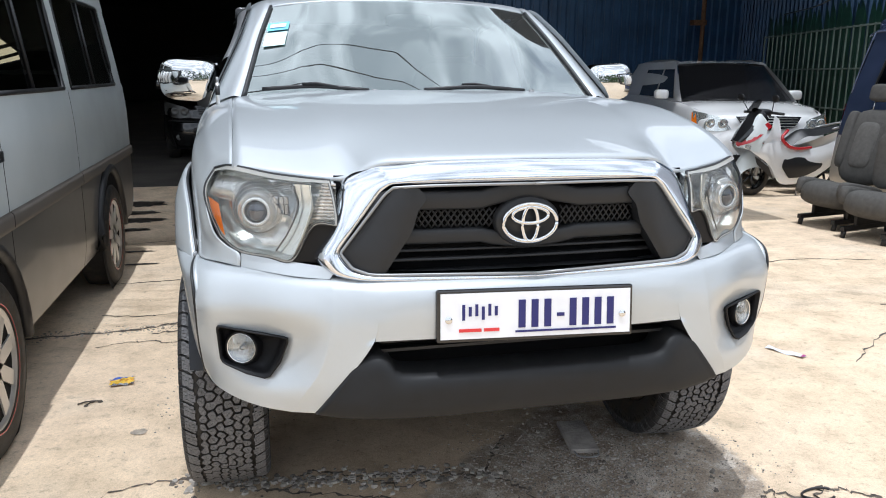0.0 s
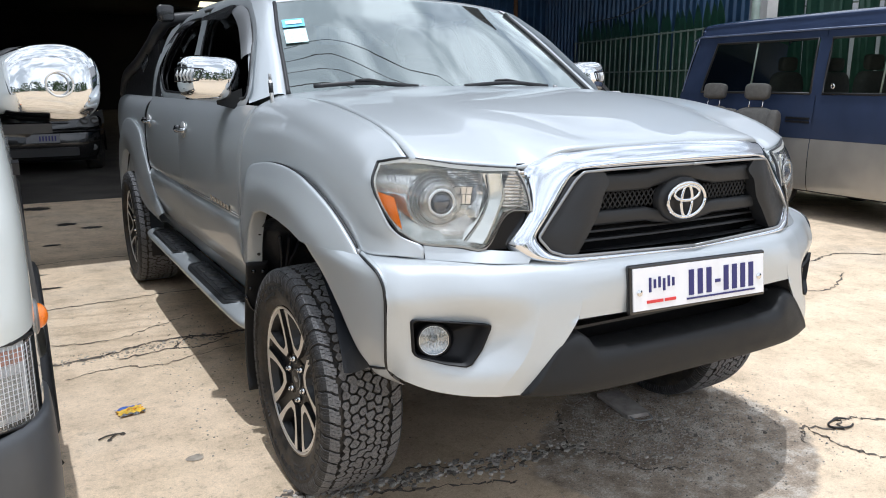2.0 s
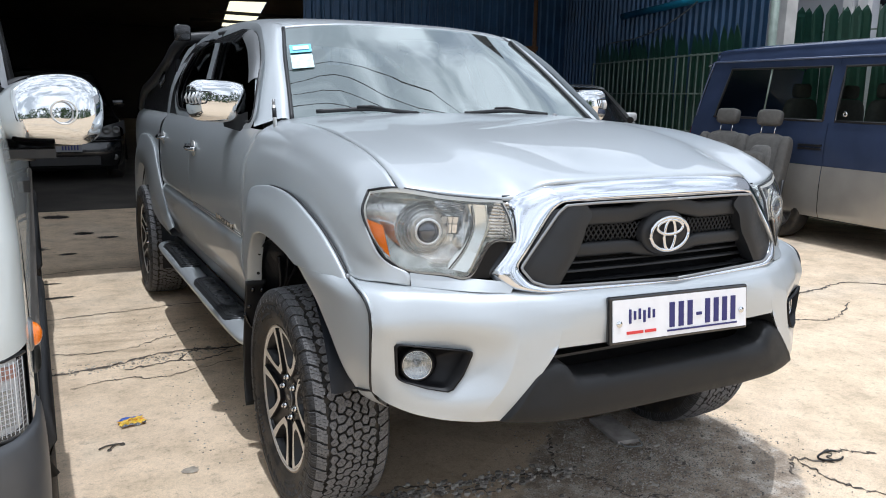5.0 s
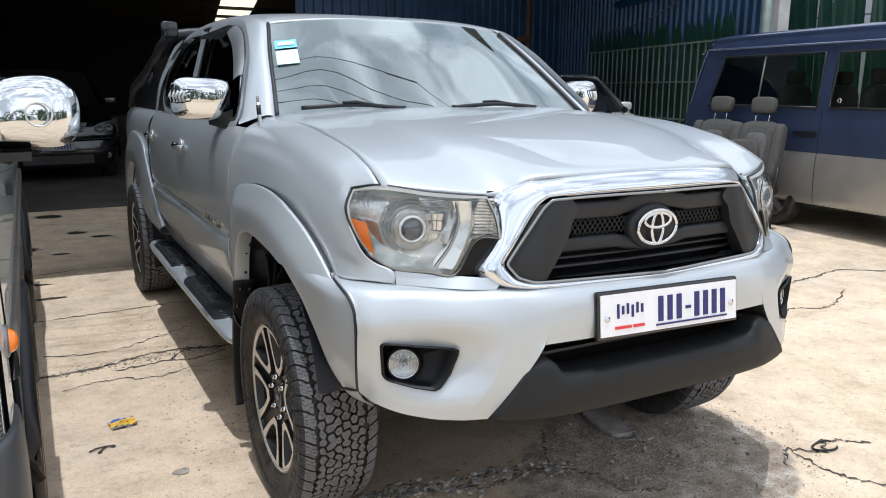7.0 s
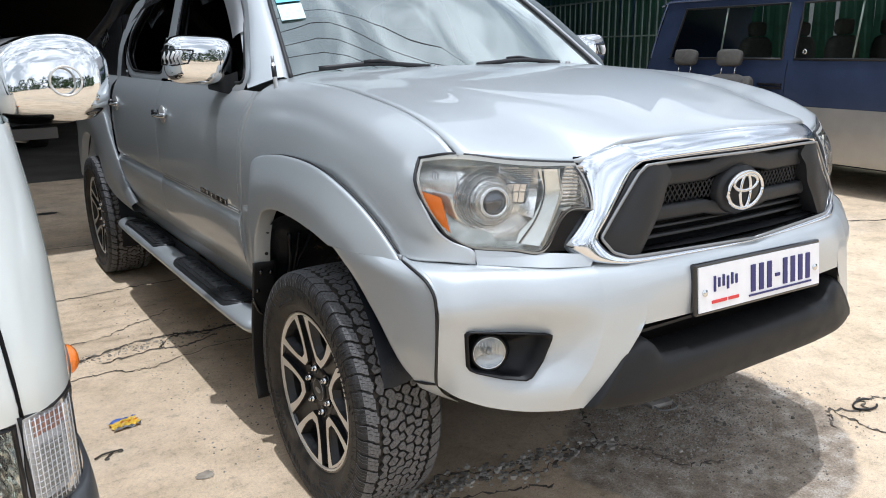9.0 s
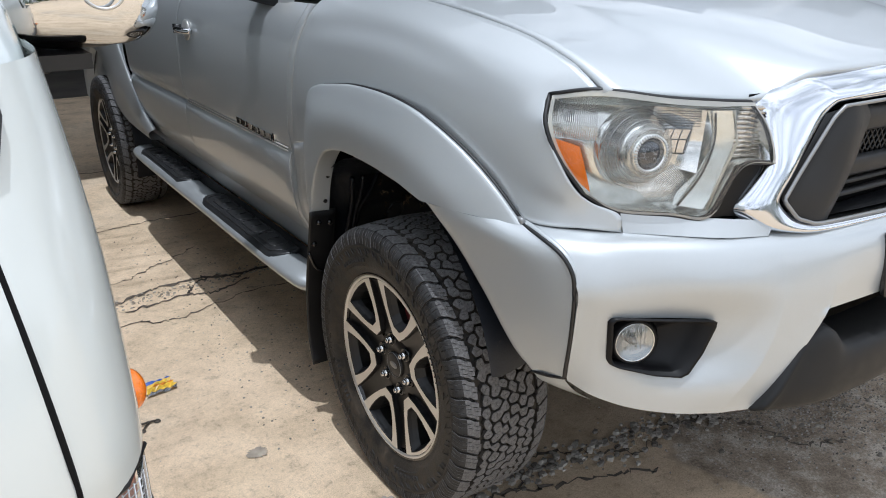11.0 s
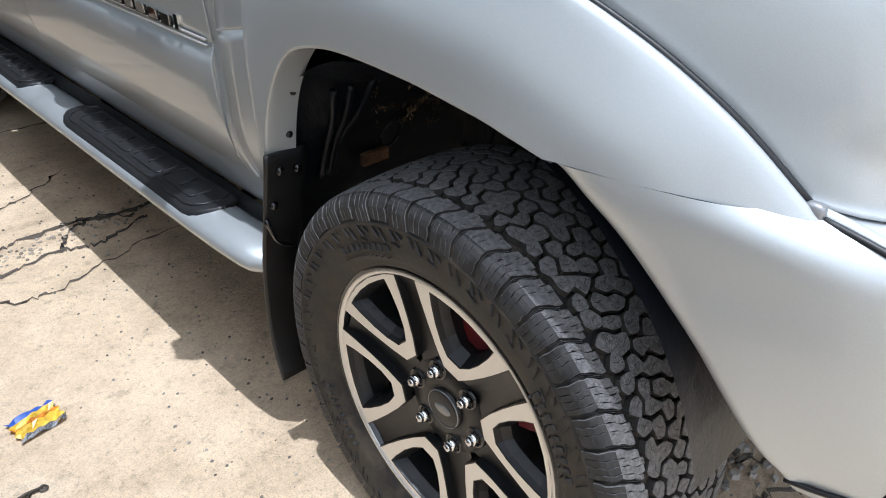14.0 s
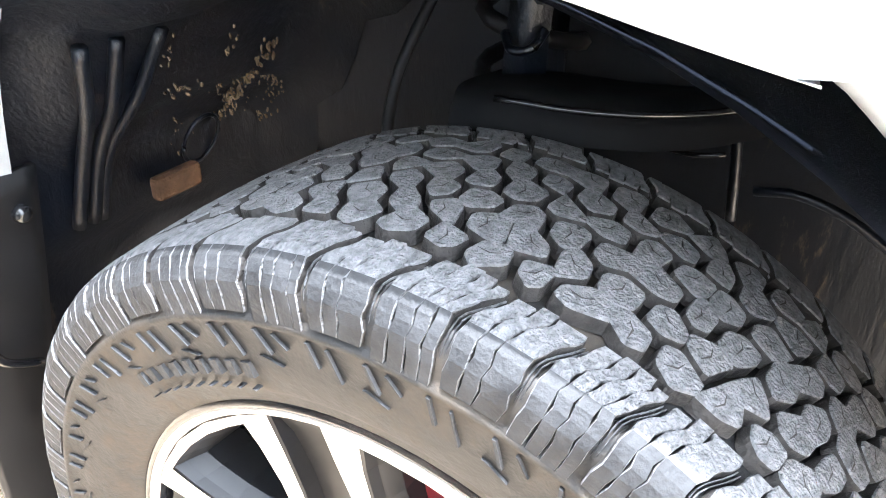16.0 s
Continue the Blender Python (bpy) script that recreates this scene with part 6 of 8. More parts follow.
        for _ in range(n):
            f = rm.random()
            c = Vector((x0 + (x1 - x0) * f, y0 + (y1 - y0) * f, z0 + (z1 - z0) * f)) + Vector((rm.gauss(0, spread), 0, rm.gauss(0, spread)))
            c.x *= s
            r = size * rm.uniform(.25, .95)
            e = ellipsoid((0, 0, 0), (r * .9, r * .6, r * rm.uniform(1.0, 2.2)), u=6, v=4)
            e.transform(Matrix.Translation(c) @ Matrix.Rotation(rm.uniform(-.3, .9) * s, 4, "Y"))
            me = bpy.data.meshes.new("clod")
            e.to_mesh(me)
            clods.from_mesh(me)
            bpy.data.meshes.remove(me)
    tagged(part("mud_splash", clods, dried_mud, well), "dried brown mud splashes on the black liner", kind="stuff")
    # mud flap with its bolts
    flap = tpart("mud_flap", loft([[(x, y, z) for y, z in ((.360, .705), (.386, .60), (.427, .44), (.437, .28), (.417, .185))] for x in (.962, .942, .915, .880)], 3, 5, s), flap_rubber, label="black moulded mud flap")
    solid(flap, .006, 0.0)
    for x, y, z in ((.935, .366, .670), (.900, .366, .665), (.945, .386, .600)):
        part("bolt", ellipsoid((x * s, y - .004, z), (.009, .008, .009), u=10, v=6), black_gloss, flap)
    part("flap_ridge", tube(spline([(.962 * s, .386, .575), (.940 * s, .394, .520), (.900 * s, .402, .490)], 4), .005, 6), black_gloss, flap)
    rear = tpart("mud_flap", loft([[(.96, WB + .41, .55), (.96, WB + .45, .20)], [(.72, WB + .43, .55), (.72, WB + .47, .20)]], 2, 3, s), black_plastic, label="black moulded mud flap")
    solid(rear, .006, 0.0)
    tpart("wheel_liner", loft([[(x, WB + .48 * math.cos(a), .42 + .50 * math.sin(a)) for x in (.93, .75, .60)] for a in [radians(-20 + 220 * i / 10) for i in range(11)]], 2, 2, s), liner)
    # clips on the flare's inner face
    for y, z in ((.326, .815), (.352, .735)):
        tpart("flare_clip", cyl((.915 * s, y - .004, z), (.915 * s, y + .012, z), .006, n=8), black_plastic)


# ---- truck details ----
def truck_mirror(s):
    base = tpart("door_mirror", loft([[(.865, .64, 1.255), (.862, .65, 1.33)], [(.885, .70, 1.250), (.885, .72, 1.315)], [(.93, .78, 1.265), (.93, .80, 1.310)]], 3, 3, s), black_plastic, label="chrome-capped door mirror with indicator strip")
    # shell: a rounded box, bulging to the front
    m = Matrix.Translation((.952 * s, .800, 1.368)) @ pose(0, 0, 0, 0, -3 * s, 12 * s)
    bm = soft_box((0, 0, 0), (.128, .075, .092), .55, None, 14)
    for v in bm.verts:
        if v.co.y > .03:
            v.co.y = .03
        if v.co.z < -.02:
            v.co.x *= 1 - .9 * (-.02 - v.co.z)
    bm.transform(m)
    part("mirror_cap", bm, chrome, base, "mirror-bright chrome cap")
    g = bmesh.new()
    add_box(g, (-.105, .031, -.072), (.105, .034, .075), m)
    part("mirror_glass", g, chrome, base, smooth=False)
    bm = bmesh.new()
    for i in range(5):
        t = i / 4
        add_tube(bm, [Vector(((.060 + .050 * t) * s, -.072 + .030 * t ** 2, .028)), Vector(((.070 + .050 * t) * s, -.072 + .032 * t ** 2, .006)), Vector(((.062 + .050 * t) * s, -.072 + .030 * t ** 2, -.014))], .0055, 5)
    bm.transform(m)
    part("indicator_lens", bm, lens_white, base)
    bm = bmesh.new()
    pts = [(.02, -.076, .034), (.10, -.060, .036), (.125, -.035, .03), (.125, -.035, -.018), (.09, -.064, -.020), (.04, -.075, -.010), (.02, -.076, .034)]
    add_tube(bm, [(a * s, b, c) for a, b, c in pts], .003, 5)
    bm.transform(m)
    part("indicator_frame", bm, black_gloss, base)


def visor(line, drop, s):
    """A bowed strip of smoked plastic along the top of a window; line: its upper rim."""
    top = [Vector(p) for p in line]
    rows = []
    for o, k in ((.006, -.012), (.022, .25), (.030, .62), (.032, 1.0)):
        row = []
        for i, p in enumerate(top):
            t = (top[min(i + 1, len(top) - 1)] - top[max(i - 1, 0)]).normalized()
            n = Vector((0, -t.z, t.y))
            if n.z > 0:
                n = -n
            end = .55 if i in (0, len(top) - 1) else 1.0
            row.append(tuple(p + n * drop * max(k, 0) * end + Vector((o + .30 * drop * max(k, 0) * -n.z, 0, 0))))
        rows.append(row)
    return loft(rows, 3, 5, s)


for s in (-1, 1):
    truck_mirror(s)
    tpart("rain_visor", visor([(.703, 1.13, 1.685), (.706, 1.24, 1.695), (.712, 1.35, 1.698), (.738, 1.600, 1.678)], .060, s), visor_smoke, label="smoked window visor")
    tpart("rain_visor", visor([(.776, .765, 1.468), (.742, .872, 1.562), (.712, 1.010, 1.648), (.703, 1.14, 1.687)], .062, s), lamp_grey, label="pale front end of the window visor")
    tpart("rain_visor", visor([(.738, 1.735, 1.680), (.733, 1.99, 1.684), (.742, 2.22, 1.664), (.772, 2.41, 1.575)], .055, s), visor_smoke, label="smoked window visor")
    # running board: a broad tube with two ribbed pads
    line = spline([(.80, .52, .41), (.880, .50, .425), (.920, .60, .440), (.925, 1.5, .440), (.925, 2.45, .440), (.885, 2.62, .425), (.80, 2.62, .41)], 8)
    board = tpart("running_board", tube([(p.x * s, p.y, p.z) for p in line], .060, 16, .52), silver, label="silver tubular running board with black pads")
    for y0, y1 in ((.66, 1.46), (1.74, 2.46)):
        def outline(t, grow):
            """Half width of the pad at t: straight sides and broad round ends."""
            m = min(t, 1 - t) * (y1 - y0)
            r = .075
            return (grow if m >= r else grow * (1 - (1 - m / r) ** 2.4) ** .5)

        rows = []
        for t in (0, .004, .012, .03, .055, .09, .3, .5, .7, .91, .945, .97, .988, .996, 1):
            y = y0 + (y1 - y0) * t
            e = outline(t, .066) + .002
            rows.append([(.908 + w * e, y, (.466 if abs(w) == 1 else .4775) - .020 * max(0, (w * e - .036) / .03) ** 2) for w in (-1, -.96, -.7, -.3, 0, .3, .7, .96, 1)])
        pad = part("step_pad", loft(rows, 1, 1, s), step_grey, board, "black ribbed step pad")

        def cell(ya, yb, w, r, hgt, rad):
            """A raised rounded frame on the pad."""
            loop = []
            for cx, cy, a0 in ((w - r, ya + r, -90), (w - r, yb - r, 0), (-w + r, yb - r, 90), (-w + r, ya + r, 180)):
                loop += [(cx + r * math.cos(radians(a0 + q * 22.5)), cy + r * math.sin(radians(a0 + q * 22.5))) for q in range(5)]
            loop.append(loop[0])
            return tube([((.908 + a) * s, b, hgt - .020 * max(0, (a - .036) / .03) ** 2) for a, b in loop], rad, 6)

        part("pad_frame", cell(y0 + .030, y1 - .030, .050, .045, .4775, .0034), step_grey, pad)
        n = 4
        step = (y1 - y0 - .150) / n
        for i in range(n):
            ya = y0 + .075 + step * i
            part("pad_cell", cell(ya + .010, ya + step - .010, .032, .014, .4775, .0030), step_grey, pad)
            part("pad_bar", tube([((.908 + a) * s, ya + step * .5, .478) for a in (-.020, .020)], .0030, 6), step_grey, pad)
    part("inner_cover", loft([[(.868, .56, .500), (.868, .56, .440), (.80, .56, .400)], [(.868, 2.60, .500), (.868, 2.60, .440), (.80, 2.60, .400)]], 3, 3, s), black_plastic, board)
    for y in (.75, 1.55, 2.4):
        part("board_bracket", tube([(.88 * s, y, .42), (.60 * s, y, .46)], .018, 6), black_plastic, board)
    # door badge: unlettered bright bars
    badge = tpart("door_badge", box((min(.926 * s, .9275 * s), .70, .8595), (max(.926 * s, .9275 * s), 1.00, .8605)), chrome)
    for i in range(6):
        y = 1.012 - .054 * i
        zb = .8545 - .0012 * i
        part("badge_base", box((min(.924 * s, .9285 * s), y - .042, zb - .003), (max(.924 * s, .9285 * s), y + (.003 if i % 2 else .001), zb + .017)), black_gloss, badge, smooth=False)
        part("badge_bar", box((min(.924 * s, .9300 * s), y - .036, zb), (max(.924 * s, .9300 * s), y - (.002 if i % 2 else .006), zb + .019)), chrome, badge, smooth=False)
    part("badge_bar", box((min(.924 * s, .9300 * s), .668, .846), (max(.924 * s, .9300 * s), .682, .874)), chrome, badge, smooth=False)
    for z in (.846, .836):
        part("door_line", tube([(.9235 * s, .58, z), (.9235 * s, 1.10, z + .001), (.9235 * s, 1.60, z + .002)], .0026, 5), satin, badge)
    # wiper with its arm
    x0, x1, xe = ((-.66, -.26, -.24) if s < 0 else (-.04, .38, .40))
    wl = tpart("wiper", tube(spline([(x0, .405 if s < 0 else .335, 1.338), ((x0 + x1) / 2, .355 if s < 0 else .325, 1.350), (x1, .325 if s < 0 else .345, 1.336)], 6), .009, 6), black_plastic)
    part("wiper_arm", tube([(x1 + .01, .33, 1.325), ((x0 + x1) / 2, .345, 1.362), ((x0 + x1) / 2 - .05, .36, 1.358)], .006, 6), black_plastic, wl)
    part("wiper_pivot", cyl((xe, .315, 1.312), (xe, .312, 1.340), .010, n=10), steel, wl)

# aerial on the wing
mast = tpart("aerial", tube([(-.826, .385, 1.235), (-.826, .384, 1.275)], [.022, .010], 8), black_plastic)
part("aerial_mast", tube([(-.826, .384, 1.27), (-.826, .400, 1.36)], .0075, 8), satin, mast)
part("aerial_band", tube([(-.826, .392, 1.315), (-.826, .398, 1.350)], .0086, 8), black_plastic, mast)
part("aerial_tip", tube([(-.826, .400, 1.36), (-.826, .404, 1.382)], .0055, 8), steel, mast)


# stickers inside the top corner of the screen
def on_screen(x, v):
    """The screen's surface at x, v from the foot (0) to the header (1)."""
    L, M = spline([(-p[0], p[1], p[2]) for p in WS_L], 8), spline([(-p[0], p[1], p[2]) for p in WS_M], 8)
    i = min(int(v * (len(L) - 1)), len(L) - 2)
    f = v * (len(L) - 1) - i
    a, b = L[i].lerp(L[i + 1], f), M[i].lerp(M[i + 1], f)
    t = (x - a.x) / (b.x - a.x)
    return a.lerp(b, t - .13 * (.78 - v) / (b.x - a.x)) + Vector((0, -.006, .006))


for x0, x1, v0, v1, mat in ((-.618, -.527, .530, .668, sticker_pale), (-.618, -.527, .690, .780, sticker_blue)):
    bm = bmesh.new()
    add_grid(bm, [[on_screen(x0 + (x1 - x0) * i / 3, v0 + (v1 - v0) * j / 3) for i in range(4)] for j in range(4)])
    st = tpart("screen_sticker", bm, mat, label="pale blue permit sticker")
    if mat is sticker_blue:
        bm = bmesh.new()
        add_grid(bm, [[on_screen(x0 + .012 + (x1 - x0 - .024) * i / 3, v0 + .025 + (v1 - v0 - .05) * j / 3) + Vector((0, -.003, .003)) for i in range(4)] for j in range(4)])
        part("sticker_field", bm, plate_white, st)
# mirror foot behind the glass
tpart("inner_mirror", soft_box((.0, .86, 1.63), (.11, .02, .032), .5), black_plastic)
# dashboard, wheel and front seats
bm = loft([[(-.70, .46, 1.26), (-.70, .75, 1.24), (-.70, .90, 1.12)], [(0, .40, 1.27), (0, .74, 1.26), (0, .92, 1.10)], [(.70, .46, 1.26), (.70, .75, 1.24), (.70, .90, 1.12)]], 6, 5)
tpart("dashboard", bm, dash_grey)
for sx in (-.36, .36):
    st = tpart("front_seat", soft_box((sx, 1.42, 1.18), (.24, .09, .30), .5, pose(0, 0, 0, -14, 0, 0)), fabric)
    part("headrest", soft_box((sx, 1.50, 1.57), (.13, .05, .085), .5), fabric, st)
pts = [(.36 + .18 * math.cos(t), .95 + .07 * math.sin(t), 1.19 + .17 * math.sin(t)) for t in [2 * math.pi * k / 32 for k in range(33)]]
tpart("steering_wheel", tube(pts, .014, 8), black_plastic)
# bed: floor cover and the black sports bar
bm = bmesh.new()
add_box(bm, (-.80, 2.72, 1.20), (.80, 4.35, 1.245))
tpart("bed_cover", bm, black_plastic, smooth=False)
tpart("tailgate", box((-.80, 4.34, .62), (.80, 4.40, 1.26)), silver, smooth=False)
for s in (-1, 1):
    bar = tpart("sports_bar", tube(spline([(.80 * s, 4.36, 1.26), (.80 * s, 4.12, 1.40), (.795 * s, 3.56, 1.485), (.785 * s, 3.02, 1.595), (.765 * s, 2.80, 1.68), (.68 * s, 2.76, 1.735), (.30 * s, 2.75, 1.765), (0, 2.75, 1.77)], 5), .040, 10), black_plastic, label="black tubular sports bar over the bed")
    part("bar_plate", loft([[(.80, 2.76, 1.25), (.79, 2.76, 1.60)], [(.80, 3.50, 1.25), (.79, 3.50, 1.48)], [(.80, 4.28, 1.25), (.80, 4.16, 1.38)]], 4, 3, s), black_plastic, bar)
    part("bar_lamp", soft_box((.745 * s, 2.72, 1.765), (.055, .03, .055), .5), black_gloss, bar)
    for k in range(5):
        part("bar_slot", tube([(.812 * s, 3.06 + .05 * k, 1.47 - .012 * k), (.812 * s, 3.09 + .05 * k, 1.53 - .012 * k)], .006, 6), black_gloss, bar)
truck.matrix_basis = Matrix.Translation((TX, 0, 0))

# ---- wheels of the other cars ----
def road_wheel(parent, at, r=.33, w=.20, s=1, rim=None, spokes=7, red=False):
    """A plain road wheel whose outer face looks along s * x."""
    base = part("wheel", lathe([(-w / 2, r * .66), (-w / 2, r * .9), (-w * .42, r * .985), (-w * .2, r), (w * .2, r), (w * .42, r * .985), (w / 2, r * .92), (w / 2, r * .80), (w * .46, r * .68)], "x", 40), rubber, None)
    base.parent = parent
    base.matrix_basis = Matrix.Translation(at) @ Matrix.Diagonal((s, 1, 1, 1))
    part("rim", lathe([(w * .46, r * .69), (w * .44, r * .64), (w * .30, r * .60), (w * .1, r * .2), (w * .1, 0)], "x", 32), rim or satin, base)
    bm = bmesh.new()
    for k in range(spokes):
        add_box(bm, (w * .22, -.030, r * .10), (w * .42, .030, r * .62), Matrix.Rotation(2 * math.pi * k / spokes, 4, "X"))
    part("spokes", bm, rim or satin, base, smooth=False)
    if red:
        part("rim_line", lathe([(w * .485, r * .705), (w * .49, r * .715), (w * .485, r * .725)], "x", 40), red_lens, base)
    return base


# ---- the white minibus ----
wvan = thing("white_minibus", "white minibus with chrome mirror parked beside the pickup", "van")
VC = -2.56     # its middle


def van_x(z):
    """How far its side leans in above the belt."""
    if z < .9:
        return .905 - .02 * max(0, (.5 - z) / .25)
    return .905 - .015 * (z - .9) - .125 * max(0, z - 1.1) ** 1.3


def wv(x, y, z):
    return (VC + x, y, z)


def wpart(name, bm, mat, parent=wvan, label="", smooth=True):
    return part(name, bm, mat, parent, label, smooth)


def nose(z):
    """Plan of the front corner at a height: from the side round to the middle of the nose."""
    back = .09 * max(0, (z - .95) / .3) ** 1.3
    t = van_x(z) - .905
    return [(.905 + t, -.66 + back), (.902 + t, -.78 + back), (.880 + t, -.865 + back), (.83 + t, -.925 + back), (.74 + t, -.955 + back), (.55 + t, -.975 + back), (0, -.995 + back)]


for s in (-1, 1):
    zs = (.845, .90, .98, 1.08, 1.18, 1.27, 1.30)
    # lower side, in two panels with a door gap
    for nm, y0, y1 in (("front_door", -.58, .66), ("sliding_door", .668, 1.955), ("rear_side", 1.963, 3.74)):
        d = wpart(nm, loft([[wv(van_x(z) * s, y, z) for z in zs] for y in (y0, (y0 + y1) / 2, y1)], 4, 3), white_paint)
        low = wpart("lower_panel", loft([[wv((van_x(z) - (.012 if z < .4 else 0)) * s, y, z) for z in (.30, .42, .60, .775)] for y in (max(y0, -.30), (y0 + y1) / 2, y1)], 4, 3), plain("taupe_lower_paint", (.13, .124, .115), .35, .3, .3, 6, .1) if "taupe_lower_paint" not in MATS else MATS["taupe_lower_paint"], d, "dusty taupe lower panel")
        part("rub_strip", loft([[wv((van_x(.8) + o) * s, y, z) for o, z in ((.0, .772), (.014, .782), (.016, .81), (.014, .838), (0, .848))] for y in (y0, y1)], 3, 2), plain("brown_strip", (.12, .105, .09), .5, 0, 0, 9, .2) if "brown_strip" not in MATS else MATS["brown_strip"], d)
    # upper side: frame and windows
    wins = ((-.28, .60), (.74, 1.88), (2.04, 3.42))
    zb, zt = 1.31, 1.83
    bm = bmesh.new()
    for k, (a, b) in enumerate(((-.45, -.28), (.60, .74), (1.88, 2.04), (3.42, 3.70))):
        sl = .34 if k == 0 else (-.10 if k == 3 else 0)
        loft([[wv(van_x(z) * s, (a if k else a + (.42 if z > 1.6 else .0) * 0) + sl * ((z - zb) / .5) * (1 if k == 0 else f), z) for z in (1.30, 1.45, 1.65, 1.85)] for a, f in ((a, 0), (b, 1))], 2, 3, 1, bm)
    loft([[wv(van_x(z) * s, y, z) for z in (zt - .004, 1.90, 1.97)] for y in (-.10, 1.5, 3.62)], 3, 3, 1, bm)
    loft([[wv(van_x(z) * s, y, z) for z in (1.298, zb + .004)] for y in (-.50, 1.5, 3.72)], 3, 1, 1, bm)
    wpart("window_frame", bm, white_paint)
    for k, (a, b) in enumerate(wins):
        sl = .34 if k == 0 else 0
        pts = [wv((van_x(z) - .010) * s, y, z) for y, z in ((a, zb), (b, zb), (b - (.09 if k == 2 else 0), zt), (a + sl, zt))]
        g = wpart("side_window", face(pts), dark_van_glass, label="dark tinted sliding window")
        sm = bmesh.new()
        ring_line = [Vector(p).lerp(Vector(q), i / 4) for p, q in zip(pts, pts[1:] + pts[:1]) for i in range(4)]
        add_tube(sm, [p + Vector((.008 * s, 0, 0)) for p in ring_line] + [ring_line[0] + Vector((.008 * s, 0, 0))], .012, 6)
        part("window_seal", sm, black_plastic, g)
        if k:
            mid = (a + b) / 2
            part("window_bar", tube([wv((van_x(zb) - .004) * s, mid, zb), wv((van_x(zt) - .004) * s, mid - .01, zt)], .010, 6), black_plastic, g)
    # nose corner
    bm = loft([[wv(x * s, y, z) for x, y in nose(z)] for z in (.912, .95, 1.02, 1.10, 1.17, 1.215)], 4, 5)
    wpart("nose_panel", bm, white_paint)
    wpart("front_wing", loft([[wv(x * s, y, z) for x, y in ((.905, -.66), (.9035, -.72), (.8995, -.785))] for z in (.66, .80, .914)], 3, 3), white_paint)
    # pillar beside the screen
    wpart("a_pillar", loft([[wv(.825 * s, -.695, 1.27), wv(.776 * s, -.45, 1.55), wv(.710 * s, -.165, 1.88), wv(.70 * s, -.07, 1.95)], [wv(.87 * s, -.62, 1.28), wv(.825 * s, -.37, 1.56), wv(.765 * s, -.10, 1.88), wv(.75 * s, .0, 1.95)], [wv(.885 * s, -.50, 1.29), wv(.85 * s, -.20, 1.57), wv(.80 * s, .05, 1.84), wv(.78 * s, .10, 1.93)]], 3, 4), white_paint)
    wpart("pillar_trim", loft([[wv(.829 * s, -.712, 1.285), wv(.780 * s, -.462, 1.55), wv(.713 * s, -.175, 1.88)], [wv(.812 * s, -.730, 1.292), wv(.760 * s, -.485, 1.555), wv(.692 * s, -.200, 1.885)], [wv(.788 * s, -.735, 1.292), wv(.735 * s, -.482, 1.555), wv(.668 * s, -.200, 1.885)]], 2, 4), van_rubber, label="dark grey moulding beside the screen")
    wpart("rain_gutter", loft([[wv(.885 * s, -.305, 1.405), wv(.868 * s, -.20, 1.56), wv(.835 * s, -.05, 1.78), wv(.80 * s, .02, 1.90)], [wv(.899 * s, -.285, 1.402), wv(.882 * s, -.175, 1.56), wv(.849 * s, -.025, 1.78), wv(.814 * s, .05, 1.90)]], 2, 4), lamp_grey)
    wpart("nose_corner", loft([[wv(x * s, y, z) for x, y in nose(z)[:5]] for z in (1.205, 1.25, 1.302)], 3, 3), white_paint)
    # lamps
    def skin(x, z, o=.006):
        p = nose(z)
        for (x0, y0), (x1, y1) in zip(p, p[1:]):
            if x1 <= x <= x0:
                f = (x - x0) / (x1 - x0)
                return Vector(wv((x + o * .5) * s, y0 + (y1 - y0) * f - o, z))
        return Vector(wv((x + o) * s, p[0][1] - o, z))
    def panel(x0, x1, z0, z1, n=6, o=.006, dz=0.0):
        bm = bmesh.new()
        add_grid(bm, [[skin(x0 + (x1 - x0) * i / n, z0 + dz * i / n + (z1 - z0) * j / 4, o) for i in range(n + 1)] for j in range(5)])
        return bm
    wpart("shut_line", tube([skin(.790 + .031 * math.sin(1.2 * k / 10), 1.200 - .0285 * k, .0034) for k in range(11)], .0030, 5), dark_void)
    # moulded scuttle panel with a rounded end and pressed slots
    lo_e = [(0, 1.196), (.30, 1.197), (.55, 1.198), (.70, 1.199), (.765, 1.202), (.795, 1.212), (.815, 1.232), (.824, 1.262), (.822, 1.288), (.816, 1.303)]
    hi_e = [(0, 1.262), (.30, 1.266), (.55, 1.274), (.68, 1.281), (.735, 1.288), (.765, 1.294), (.785, 1.300), (.798, 1.304), (.808, 1.306), (.814, 1.307)]
    bm = bmesh.new()
    add_grid(bm, [[skin(a[0] + (b[0] - a[0]) * f, a[1] + (b[1] - a[1]) * f, .012 if 0 < f < 1 else .006) for a, b in zip(lo_e, hi_e)] for f in (0, .06, .3, .6, .9, 1)])
    sc = wpart("scuttle", bm, van_rubber, label="dark grey moulded scuttle panel with slots")
    for i in range(5):
        x = .790 - .0125 * i
        part("scuttle_slot", tube([skin(x, 1.214, .0105), skin(x + .001, 1.240, .0105), skin(x + .002, 1.268, .0105)], .0034, 6), dark_void, sc)
        part("scuttle_rib", tube([skin(x - .006, 1.212, .0105), skin(x - .005, 1.240, .0105), skin(x - .004, 1.270, .0105)], .0024, 6), van_rubber, sc)
    # square headlight: a faceted chrome box behind clear glass, with a large round bowl
    head = wpart("headlight", panel(.806, .50, .760, .902, 8, -.050, -.004), lamp_facets, label="clear square headlight with a large round bowl")
